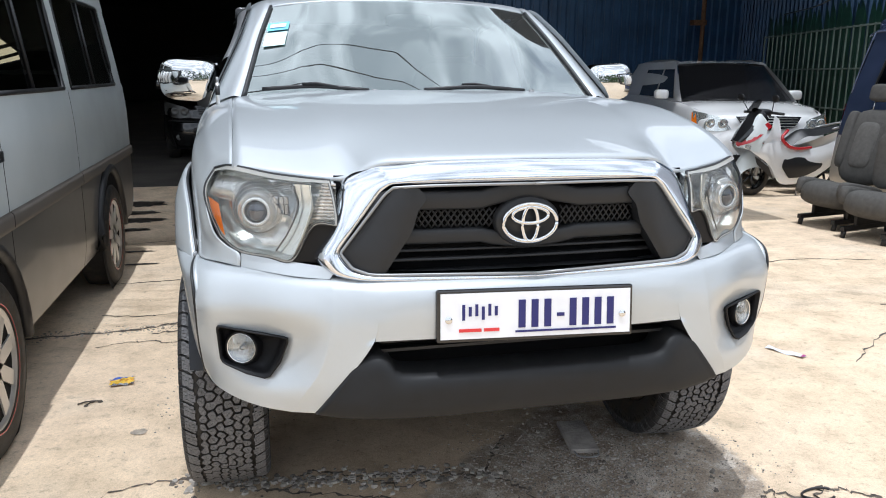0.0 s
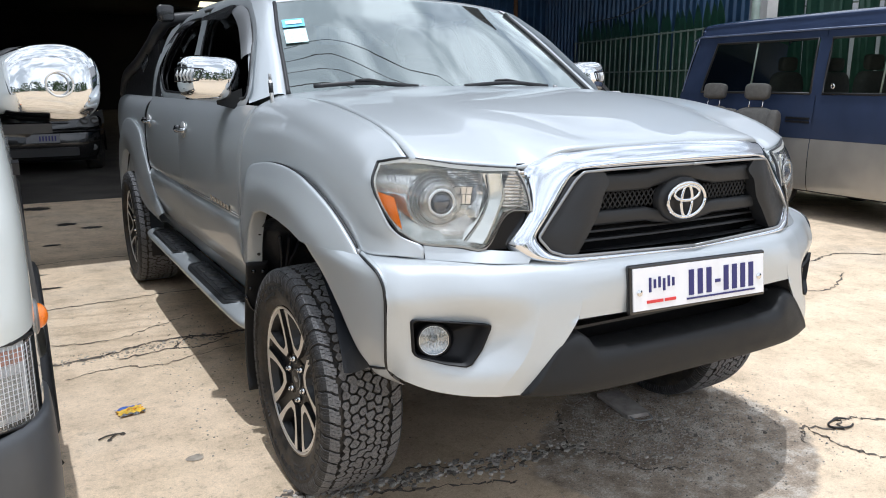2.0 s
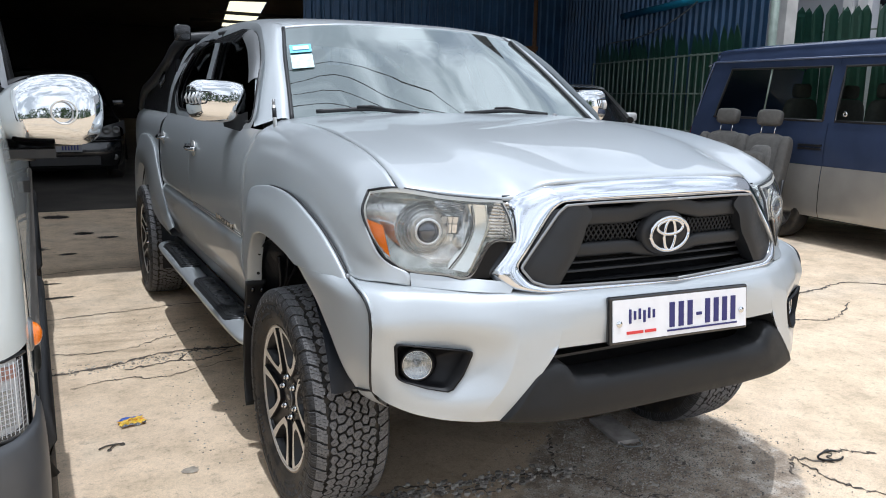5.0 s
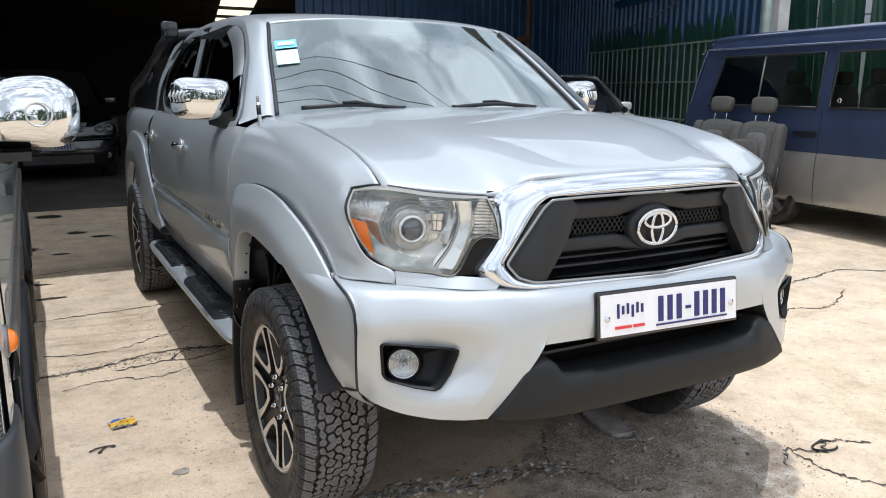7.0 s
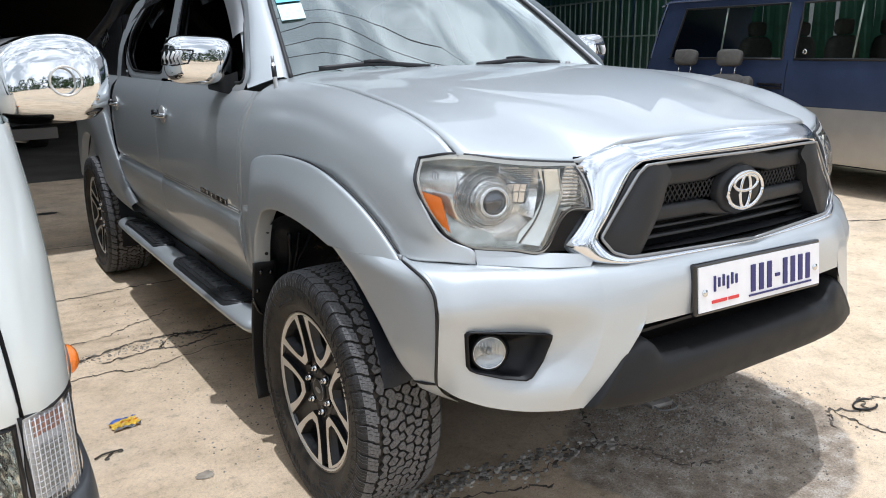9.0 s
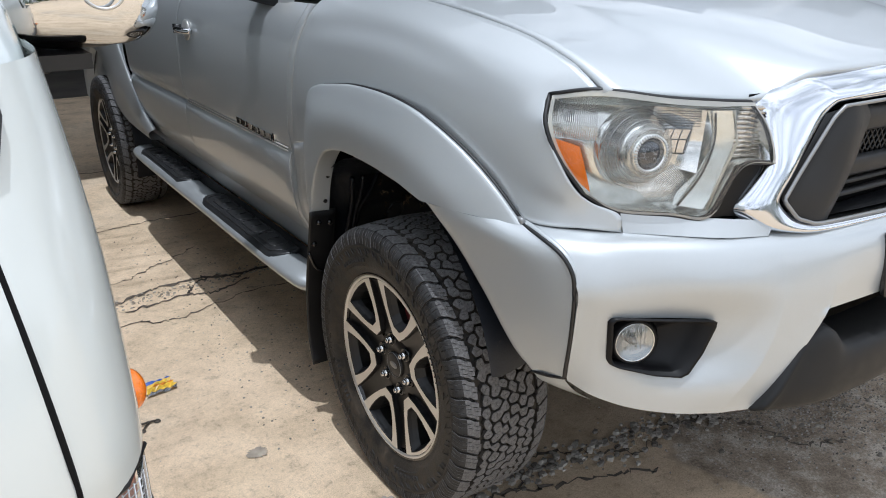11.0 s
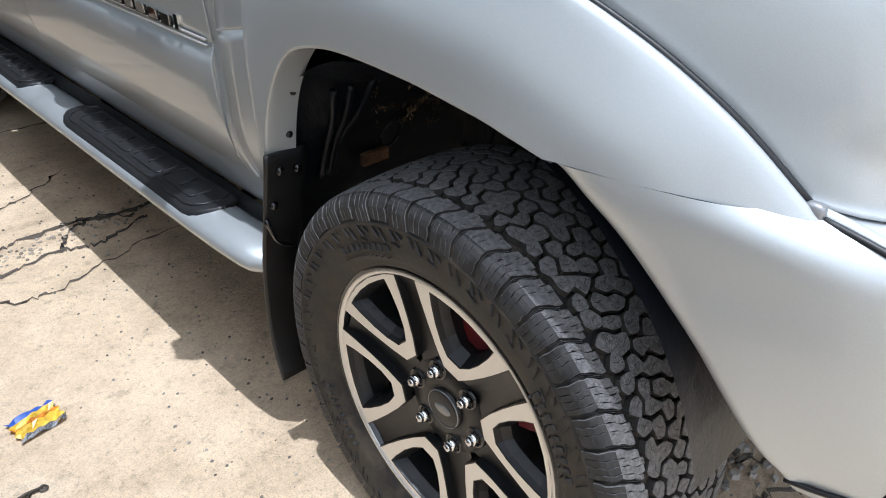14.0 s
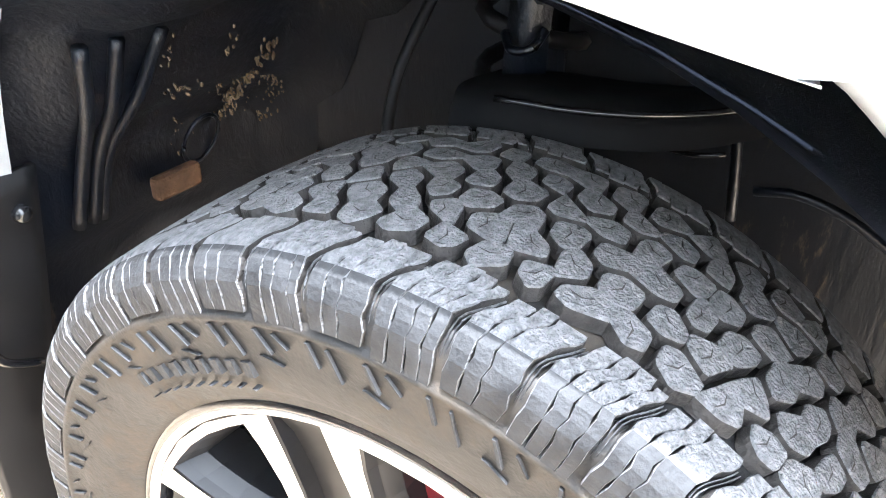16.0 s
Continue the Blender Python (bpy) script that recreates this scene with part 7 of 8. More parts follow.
    rimp = [(.50, .754), (.60, .755), (.70, .756), (.78, .757), (.806, .760), (.807, .83), (.806, .906), (.78, .908), (.70, .909), (.60, .909), (.50, .908)]
    bm = bmesh.new()
    add_grid(bm, [[skin(x, z, o) for x, z in rimp] for o in (.003, -.052)])
    part("lamp_wall", bm, lamp_facets, head)
    c = skin(.690, .832, -.004)
    turn = Matrix.Translation(c) @ pose(0, 0, 0, 0, 0, 13 * s)
    for nm, prof, mt in (("lamp_bowl", [(.044, .012), (.040, .026), (.030, .042), (.014, .056), (-.004, .066), (-.008, .069), (-.004, .074), (.030, .078)], reflector), ("bulb_cap", [(.004, .0), (.006, .014), (.012, .019), (.044, .020)], lamp_grey)):
        bl = lathe(prof, "y", 40)
        bl.transform(turn)
        part(nm, bl, mt, head)
    part("lens", panel(.808, .50, .755, .908, 8, .004, -.004), clear, head)
    part("lamp_rim", tube([skin(x, z, .004) for x, z in rimp], .0040, 6), black_plastic, head)
    # clear corner lamp: grid of prisms over a white reflector, amber at the top
    ind = wpart("corner_lamp", panel(.888, .818, .752, .896, 6, -.016, .016), lens_white, label="clear prismatic corner lamp with an amber top")
    part("lamp_mirror", panel(.878, .836, .768, .842, 4, -.012, .008), lamp_pale, ind)
    part("amber_mirror", panel(.884, .838, .858, .886, 4, -.011, .012), amber_dull, ind, "dull amber reflector")
    part("lens", panel(.891, .815, .750, .900, 8, .004, .016), prism_glass, ind)
    rb = bmesh.new()
    for i in range(11):
        x = .889 - .0069 * i
        dz = .016 * (.889 - x) / .072
        add_tube(rb, [skin(x, z + dz, .0035) for z in (.754, .80, .85, .897)], .0009, 5)
    for i in range(15):
        z = .760 + .0095 * i
        add_tube(rb, [skin(.890 - .0120 * k, z + .016 * k / 6, .0025) for k in range(7)], .0008, 4)
    part("lamp_ribs", rb, clear_plastic, ind)
    part("lamp_frame", tube([skin(.892, .748, .004), skin(.86, .753, .004), skin(.817, .764, .004), skin(.8145, .84, .004), skin(.815, .917, .004), skin(.86, .909, .004), skin(.893, .901, .004)], .0036, 6), black_plastic, ind)
    wpart("lamp_post", panel(.8155, .8075, .752, .914, 1, -.006), black_plastic)
    wpart("front_grille", panel(.50, .0, .756, .91, 6, -.004), black_plastic)
    side_ind = wpart("side_indicator", ellipsoid(wv((van_x(.9) + .004) * s, -.685, .896), (.020, .030, .026)), orange_lens, label="orange side indicator")
    part("indicator_base", ellipsoid(wv((van_x(.9)) * s, -.685, .896), (.010, .042, .036)), steel, side_ind)
    # bumper
    wpart("bumper_corner", loft([[wv((x + o) * s, y - (o * 1.2), z) for x, y in nose(.8)] for o, z in ((.0, .752), (.010, .738), (.016, .66), (.016, .55), (.010, .46), (-.01, .42))], 3, 5), plain("van_bumper", (.06, .062, .066), .42, 0, 0, 12, .12) if "van_bumper" not in MATS else MATS["van_bumper"])
    for y, rd in ((.26, True), (2.74, True)):
        road_wheel(wvan, wv(.835 * s, y, .335), .335, .19, s, satin, 9, rd)
        arch = [wv((.905 + .004) * s, y + .42 * math.cos(a), .36 + .42 * math.sin(a)) for a in [radians(-5 + 190 * k / 14) for k in range(15)]]
        wpart("arch_trim", tube(arch, .030, 8), black_plastic)
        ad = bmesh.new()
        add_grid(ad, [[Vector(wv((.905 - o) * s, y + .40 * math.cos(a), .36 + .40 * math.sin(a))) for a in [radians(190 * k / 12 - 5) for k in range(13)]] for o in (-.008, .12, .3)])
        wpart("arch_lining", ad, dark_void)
        # flat dark disc laid over the panel as the arch's shade
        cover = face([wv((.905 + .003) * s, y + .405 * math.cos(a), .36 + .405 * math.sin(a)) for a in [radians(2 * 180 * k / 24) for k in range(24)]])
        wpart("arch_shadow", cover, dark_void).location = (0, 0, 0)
        wpart("mud_flap", box(wv(min(.70 * s, .88 * s), y + .36, .12), wv(max(.70 * s, .88 * s), y + .372, .50)), black_plastic, smooth=False)
    wpart("door_handle", box(wv(min(.900 * s, .922 * s), .50, 1.055), wv(max(.900 * s, .922 * s), .62, 1.095)), black_plastic, smooth=False)
    wpart("roof_rail", tube([wv(.765 * s, .10, 1.985), wv(.770 * s, 1.8, 1.995), wv(.765 * s, 3.5, 1.985)], .016, 6), black_plastic)
    # mirror on its arm: chrome egg with a plain ring
    if s > 0:
        c = Vector((-1.578, -.285, 1.352))
        mir = wpart("door_mirror", tube(spline([(-1.72, -.10, 1.29), (-1.68, -.18, 1.262), (-1.62, -.24, 1.258)], 4), .036, 8), black_plastic, label="chrome door mirror on a black arm")
        bm = soft_box((0, 0, 0), (.133, .073, .100), .74, pose(0, 0, 0, -6, 6, 8), 18)
        for v in bm.verts:
            k = (v.co.x + .122) / .245
            v.co.z *= 1.06 - .30 * (1 - k)
            v.co.z += .014 * math.sin(3.1 * k) - .022 * (1 - k)
            if v.co.y > .016:
                v.co.y = .016
        bm.transform(Matrix.Translation(c))
        part("mirror_case", soft_box((c.x + .004, c.y + .030, c.z - .004), (.128, .040, .094), .7, None, 14), black_plastic, mir)
        part("mirror_shell", bm, chrome, mir, "mirror-bright chrome shell")
        part("shell_ring", tube([(c.x + .032 + .0285 * math.cos(t), c.y - .0738 - .003 * math.cos(t), c.z - .003 + .0285 * math.sin(t)) for t in [2 * math.pi * k / 28 for k in range(29)]], .0026, 6), satin, mir)
        part("mirror_foot", box((-1.700, -.33, 1.236), (-1.570, -.225, 1.258)), black_plastic, mir, smooth=False)
# nose middle, screen, roof, inside
wpart("windscreen", loft([[wv(-.83, -.70, 1.28), wv(-.72, -.13, 1.89)], [wv(0, -.86, 1.29), wv(0, -.24, 1.92)], [wv(.83, -.70, 1.28), wv(.72, -.13, 1.89)]], 6, 4), van_screen)
wpart("roof", loft([[wv(-.76, -.09, 1.93), wv(-.4, -.20, 1.97), wv(0, -.24, 1.985), wv(.4, -.20, 1.97), wv(.76, -.09, 1.93)], [wv(-.79, .3, 1.975), wv(-.4, .3, 2.05), wv(0, .3, 2.07), wv(.4, .3, 2.05), wv(.79, .3, 1.975)], [wv(-.79, 2.0, 1.98), wv(-.4, 2.0, 2.07), wv(0, 2.0, 2.09), wv(.4, 2.0, 2.07), wv(.79, 2.0, 1.98)], [wv(-.78, 3.60, 1.95), wv(-.4, 3.62, 2.03), wv(0, 3.63, 2.05), wv(.4, 3.62, 2.03), wv(.78, 3.60, 1.95)]], 5, 4), white_paint)
wpart("rear_end", loft([[wv(-.90, 3.74, .40), wv(-.89, 3.78, .9), wv(-.86, 3.74, 1.3), wv(-.78, 3.60, 1.95)], [wv(0, 3.80, .40), wv(0, 3.85, .9), wv(0, 3.80, 1.3), wv(0, 3.63, 2.04)], [wv(.90, 3.74, .40), wv(.89, 3.78, .9), wv(.86, 3.74, 1.3), wv(.78, 3.60, 1.95)]], 4, 4), white_paint)
wpart("under_body", box(wv(-.84, -.7, .28), wv(.84, 3.7, .44)), dark_void, smooth=False)
wpart("bench", box(wv(-.75, .4, .44), wv(.75, 3.5, .78)), dark_void, smooth=False)
for y in (.75, 1.55, 2.35, 3.15):
    for x in (-.45, .45):
        b = wpart("seat_back", soft_box(wv(x, y, 1.08), (.24, .06, .32), .5), fabric)
        part("headrest", soft_box(wv(x, y + .02, 1.47), (.12, .045, .07), .5), fabric, b)

# ---- the blue minibus ----
bvan = thing("blue_minibus", "dark blue and grey minibus on the yard", "van", at=(5.12, 0, 0), turn=-4.0)
BW = 1.70


def bpart(name, bm, mat, parent=bvan, label="", smooth=True):
    bm.transform(bvan.matrix_basis)
    ob = part(name, bm, mat, None, label, smooth)
    ob.parent = parent
    ob.matrix_parent_inverse = parent.matrix_world.inverted() if parent is bvan else Matrix()
    return ob


def bx(z):
    return .0 if z < 1.0 else .10 * (z - 1.0) + .05 * max(0, z - 1.3)


YR, YF = 4.20, -1.0
for k, (nm, y0, y1) in enumerate((("rear_side", 2.475, YR), ("sliding_door", 1.10, 2.467), ("front_side", YF, 1.092))):
    d = bpart(nm, loft([[(bx(z), y + ((.30 - .17 * (z - .3)) if (k == 0 and y == YR) else 0), z) for z in (.80, .92, 1.05, 1.15, 1.23)] for y in (y0, (y0 + y1) / 2, y1)], 3, 3), blue_paint)
    bpart("lower_panel", loft([[(o, y + ((.30 - .17 * (z - .3)) if (k == 0 and y == YR) else 0), z) for o, z in ((.03, .28), (.0, .36), (-.012, .56), (-.008, .72), (.0, .796))] for y in (y0, (y0 + y1) / 2, y1)], 3, 3), van_grey, d, "dusty warm-grey lower panel")
    bpart("upper_frame", loft([[(bx(z), y - (.16 * (z - 1.75) if (k == 0 and y == YR) else 0), z) for z in (1.775, 1.85)] for y in (y0, y1)], 2, 2), blue_paint, d)
for y0, y1 in ((4.06, 4.32), (2.40, 2.54), (1.04, 1.16)):
    lean = -.16 if y1 > 4 else 0
    bpart("window_pillar", loft([[(bx(z) + .001, y + lean * (z - 1.23) / .6, z) for z in (1.22, 1.5, 1.79)] for y in (y0 - (.0 if y1 < 4 else .02), y1)], 2, 3), blue_paint)
for y0, y1, lean in ((2.54, 4.02, -.14), (1.16, 2.40, 0), (-.3, 1.04, 0)):
    pts = [(bx(1.24) + .010, y0, 1.24), (bx(1.24) + .010, y1, 1.24), (bx(1.77) + .010, y1 + lean, 1.77), (bx(1.77) + .010, y0 + .02, 1.77)]
    g = bpart("side_window", face(pts), van_glass, label="tinted side window with rubber seal")
    ln = [Vector(p).lerp(Vector(q), i / 4) for p, q in zip(pts, pts[1:] + pts[:1]) for i in range(4)]
    bpart("window_seal", tube([p - Vector((.010, 0, 0)) for p in ln] + [ln[0] - Vector((.010, 0, 0))], .013, 6), black_plastic, g)
    ym = y0 + (y1 - y0) * .52
    bpart("window_bar", tube([(bx(1.24) + .006, ym, 1.24), (bx(1.77) + .006, ym, 1.77)], .010, 6), rail_paint, g)
    bpart("window_catch", lathe([(0, .012), (-.008, .020), (0, .026)], "x", 14, None, (bx(1.3) - .004, y1 - .10, 1.31)), chrome, g)
# gutter and rear edge in the lighter blue, as painted edge highlights
bpart("gutter", tube([(bx(1.86) - .008, YF, 1.855), (bx(1.86) - .008, 1.5, 1.862), (bx(1.86) - .008, YR - .05, 1.858), (bx(1.86) + .03, YR + .10, 1.82)], .012, 6), blue_highlight)
bpart("rear_edge_highlight", tube(spline([(bx(1.86) - .004, YR - .02, 1.85), (bx(1.6) - .004, YR + .055, 1.58), (bx(1.24) - .004, YR + .12, 1.24)], 4), .007, 6), blue_highlight)
bpart("roof", loft([[(bx(1.85), y + dy, 1.85 + dz), (bx(1.85) + .03, y + dy, 1.93 + dz), (.22, y + dy, 2.01 + dz), (.85, y + dy, 2.05 + dz), (1.48, y + dy, 2.01 + dz), (BW - bx(1.85), y + dy, 1.85 + dz)] for y, dy, dz in ((YF, 0, 0), (1.5, 0, .02), (YR - .3, 0, .0), (YR - .02, 0, -.06))], 4, 4), blue_paint)
bpart("rear_end", loft([[(.0, YR + .28, .36), (.0, YR + .20, .9), (bx(1.24), YR + .13, 1.24), (bx(1.8), YR + .0, 1.80)], [(.10, YR + .34, .36), (.10, YR + .26, .9), (.14, YR + .19, 1.24), (.18, YR + .03, 1.86)], [(.85, YR + .38, .36), (.85, YR + .30, .9), (.85, YR + .23, 1.24), (.85, YR + .03, 1.95)], [(BW, YR + .28, .36), (BW, YR + .20, .9), (BW - .03, YR + .13, 1.24), (BW - .1, YR, 1.80)]], 4, 4), blue_paint)
bpart("tail_lamp", loft([[(-.004, YR + .20, .95), (-.004, YR + .17, 1.12)], [(.06, YR + .265, .95), (.06, YR + .235, 1.12)]], 3, 3), red_lens)
bpart("trim_strip", box((-.012, 2.50, .985), (.004, 2.78, 1.005)), black_plastic, smooth=False)
bpart("trim_strip", box((-.012, 2.50, .950), (.004, 2.78, .970)), black_plastic, smooth=False)
bpart("door_handle", box((-.030, 1.16, 1.02), (.0, 1.34, 1.09)), chrome, smooth=False)
bpart("far_side", loft([[(BW, y, z) for z in (.3, .8, 1.2)] for y in (YF, YR)], 2, 2), blue_paint)
bpart("under_body", box((.08, YF, .26), (BW - .05, YR + .1, .42)), dark_void, smooth=False)
bpart("exhaust_pipe", tube([(.10, 1.2, .30), (.10, 3.6, .30)], .03, 8), rust)
for y in (3.0, .2):
    for sx, x in ((-1, .10), (1, BW - .10)):
        w = road_wheel(bvan, (x, y, .31), .31, .19, sx, steel, 8)
for y in (3.2, 2.2, 1.3):
    for x in (.45, 1.2):
        b = bpart("seat_back", soft_box((x, y, 1.15), (.24, .07, .33), .5), fabric)
        bpart("headrest", soft_box((x, y, 1.54), (.12, .05, .08), .5), fabric, b)


# ---- the two loose seats ----
def car_seat(at, turn, fold):
    """A loose car seat on its runners."""
    t = thing("car_seat", "loose grey fabric car seat standing on its runners" if not fold else "loose grey car seat with a tipped small backrest", "car seat", "loose car seats", at=at, turn=turn)

    def sp(name, bm, mat, label="", smooth=True):
        bm.transform(t.matrix_basis)
        return part(name, bm, mat, t, label, smooth)

    sp("cushion", soft_box((0, -.12, .29), (.285, .33, .135), .66, pose(0, 0, 0, -9, 0, 0), 12), fabric)
    for sx in (-1, 1):
        sp("cushion_bolster", soft_box((.23 * sx, -.12, .34), (.058, .29, .095), .5, pose(0, 0, 0, -10, 0, 0)), fabric)
        sp("back_bolster", soft_box((.22 * sx, .215, .80), (.055, .085, .30), .5, pose(0, 0, 0, -16, 0, 0)), fabric)
        sp("runner", box((.19 * sx - .02, -.38, .06), (.19 * sx + .02, .30, .10)), black_plastic, smooth=False)
        sp("runner_foot", tube([(.19 * sx, -.34, .08), (.19 * sx, -.36, .0)], .022, 8), black_plastic)
        sp("runner_foot", tube([(.19 * sx, .26, .08), (.19 * sx, .28, .0)], .022, 8), black_plastic)
        sp("runner_post", box((.19 * sx - .015, -.20, .08), (.19 * sx + .015, .16, .20)), black_plastic, smooth=False)
        sp("rest_rod", tube([(.07 * sx, .300, 1.06), (.07 * sx, .325, 1.20)], .007, 6), chrome)
    sp("backrest", soft_box((0, .235, .74), (.275, .10, .39), .62, pose(0, 0, 0, -16, 0, 0), 12), fabric)
    sp("back_panel", soft_box((0, .175, .76), (.13, .05, .24), .5, pose(0, 0, 0, -16, 0, 0)), fabric_light)
    sp("headrest", soft_box((0, .335, 1.255), (.135, .055, .088), .5, pose(0, 0, 0, -10, 0, 0)), fabric)
    sp("recliner", cyl((.285, .10, .44), (.30, .10, .44), .055, n=16), black_plastic)
    if fold:
        sp("child_back", soft_box((-.02, -.02, .68), (.17, .06, .26), .45, pose(0, 0, 0, -4, 0, 0), 12), fabric)
        sp("side_lever", tube([(.28, -.02, .40), (.31, .06, .52), (.31, .08, .66)], .014, 6), black_plastic)
    return t


car_seat((4.82, 3.50, 0), -80, False)
car_seat((4.76, 2.88, 0), -76, True)


# ---- cars in the background ----
def car_body(t, L, W, H, belt, paint, hoodz, nose_len, glass_mat, dark=False):
    """A plain estate-car body: nose at y = 0, length along y; dark: lamps and grille bars in colours darkened for
    shade.
    """
    hw = W / 2

    def cp(name, bm, mat, label="", smooth=True, parent=None):
        bm.transform(t.matrix_basis)
        ob = part(name, bm, mat, t if parent is None else None, label, smooth)
        if parent is not None:
            ob.parent = parent
        return ob

    for s in (-1, 1):
        rows = []
        for y, w, zt in ((.18, .86, hoodz - .10), (.42, .96, hoodz - .02), (1.0, .99, hoodz + .05), (1.5, 1.0, belt), (L * .55, 1.0, belt + .02), (L - .4, .98, belt + .04), (L - .05, .90, belt + .02)):
            rows.append([(w * hw * .93, y, .26), (w * hw * .985, y, .42), (w * hw, y, .62), (w * hw * .99, y, .80), (w * hw * .93, y, zt - .02), (w * hw * .88, y, zt)])
        cp("side_panel", loft(rows, 4, 4, s), paint)
        cp("cab_side", loft([[(.885 * hw, nose_len - .05, belt), (.80 * hw, nose_len + .45, belt + (H - belt) * .55), (.72 * hw, nose_len + .80, H - .05)], [(.90 * hw, nose_len + 1.0, belt + .01), (.82 * hw, nose_len + 1.0, belt + (H - belt) * .55), (.70 * hw, nose_len + 1.1, H - .02)], [(.90 * hw, L - .5, belt + .03), (.82 * hw, L - .55, belt + (H - belt) * .55), (.70 * hw, L - .6, H - .03)], [(.85 * hw, L - .08, belt + .02), (.78 * hw, L - .25, belt + (H - belt) * .5), (.66 * hw, L - .45, H - .06)]], 4, 4, s), paint)
        for y0, y1, lean in ((nose_len + .28, nose_len + 1.18, .42), (nose_len + 1.26, nose_len + 2.15, 0)):
            z0, z1 = belt + .04, H - .14
            f = lambda z: (.90 - .20 * (z - belt) / (H - belt)) * hw + .026
            cp("side_window", face([(f(z0) * s, y0, z0), (f(z0) * s, y1, z0), (f(z1) * s, y1, z1), (f(z1) * s, y0 + lean, z1)]), black_gloss, smooth=False)
        cp("door_mirror", soft_box((hw * 1.06 * s, nose_len + .42, belt + .09), (.11, .07, .075), .55), paint)
        lampb = cp("headlight", loft([[(hw * .47, .075, hoodz - .235), (hw * .47, .085, hoodz - .20)], [(hw * .60, .085, hoodz - .265), (hw * .60, .115, hoodz - .11)], [(hw * .78, .145, hoodz - .27), (hw * .78, .185, hoodz - .06)], [(hw * .955, .32, hoodz - .22), (hw * .955, .38, hoodz - .02)]], 4, 3, s), lamp_pale if not dark else lamp_dark, "clear headlight with two round bowls")
        for xx, yy in ((.63, .088), (.78, .150)):
            b2 = lathe([(.0, 0), (-.004, .03), (-.014, .055), (-.006, .062)], "y", 20, None, (hw * xx * s, yy - .005, hoodz - .165))
            cp("lamp_bowl", b2, lamp_pale if not dark else lamp_dark, parent=lampb)
        if not dark:
            cp("corner_reflector", loft([[(hw * .925, .275, hoodz - .21), (hw * .925, .335, hoodz - .06)], [(hw * .975, .34, hoodz - .21), (hw * .965, .40, hoodz - .04)]], 2, 2, s), orange_lens, parent=lampb)
        cp("fog_lamp", lathe([(0, 0), (-.006, .03), (0, .045)], "y", 16, None, (hw * .74 * s, .10, .40)), lamp_dark if dark else lamp_pale)
        for y in (.95, L - .95):
            road_wheel(t, (hw * .86 * s, y, .36), .36, .22, s, satin, 7)
            # flat dark piece on the flank, painting the shade of the arch
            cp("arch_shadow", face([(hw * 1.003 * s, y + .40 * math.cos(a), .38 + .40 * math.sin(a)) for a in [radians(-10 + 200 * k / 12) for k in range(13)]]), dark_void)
    half = [[(0, .02, .26), (hw * .6, .06, .26), (hw * .80, .20, .28)], [(0, -.02, .45), (hw * .6, .03, .45), (hw * .85, .18, .45)], [(0, .0, .62), (hw * .6, .05, .62), (hw * .87, .20, .62)], [(0, .03, hoodz - .28), (hw * .55, .08, hoodz - .26), (hw * .86, .22, hoodz - .24)], [(0, .08, hoodz - .08), (hw * .55, .13, hoodz - .09), (hw * .86, .30, hoodz - .10)], [(0, .32, hoodz), (hw * .55, .35, hoodz - .01), (hw * .88, .50, hoodz - .03)], [(0, nose_len * .6, hoodz + .07), (hw * .55, nose_len * .6, hoodz + .065), (hw * .90, nose_len * .6, hoodz + .02)], [(0, nose_len - .02, belt + .02), (hw * .55, nose_len, belt + .015), (hw * .88, nose_len + .04, belt - .01)]]
    bm = bmesh.new()
    for s in (-1, 1):
        loft(half, 4, 4, s, bm)
    bmesh.ops.remove_doubles(bm, verts=bm.verts, dist=.001)
    cp("hood", bm, paint)
    bm = bmesh.new()
    for s in (-1, 1):
        loft([[(0, nose_len - .06, belt + .01), (0, nose_len + .72, H - .045)], [(.5 * hw, nose_len - .03, belt + .01), (.42 * hw, nose_len + .73, H - .05)], [(.86 * hw, nose_len + .08, belt + .02), (.70 * hw, nose_len + .80, H - .07)]], 3, 4, s, bm)
    cp("windscreen", bm, glass_mat)
    bm = bmesh.new()
    for s in (-1, 1):
        loft([[(0, nose_len + .70, H - .05), (.5 * hw, nose_len + .71, H - .055), (.72 * hw, nose_len + .78, H - .08)], [(0, nose_len + 1.3, H), (.5 * hw, nose_len + 1.3, H - .01), (.72 * hw, nose_len + 1.3, H - .05)], [(0, L - .5, H - .02), (.5 * hw, L - .5, H - .03), (.70 * hw, L - .5, H - .07)]], 4, 4, s, bm)
    cp("roof", bm, paint)
    cp("grille", loft([[(-.36 * hw, .035, hoodz - .21), (-.46 * hw, .075, hoodz - .08)], [(0, .008, hoodz - .24), (0, .05, hoodz - .07)], [(.36 * hw, .035, hoodz - .21), (.46 * hw, .075, hoodz - .08)]], 4, 3), black_gloss)
    bm = bmesh.new()
    for i in range(4):
        z = hoodz - .20 + .034 * i
        add_tube(bm, [(-.40 * hw, .030 + .011 * i, z), (0, .002 + .012 * i, z), (.40 * hw, .030 + .011 * i, z)], .006, 5)
    cp("grille_bars", bm, black_gloss if dark else satin)
    cp("air_intake", box((-.5 * hw, -.035, .30), (.5 * hw, .05, .42)), black_plastic, smooth=False)
    cp("under_body", box((-hw * .8, .3, .2), (hw * .8, L - .3, .5)), dark_void, smooth=False)
    cp("rear_end", box((-hw * .85, L - .16, .35), (hw * .85, L - .06, H - .2)), paint, smooth=False)
    cp("wiper", tube([(-.5 * hw, nose_len - .02, belt + .03), (.05 * hw, nose_len - .05, belt + .035)], .012, 5), black_plastic)
    return cp


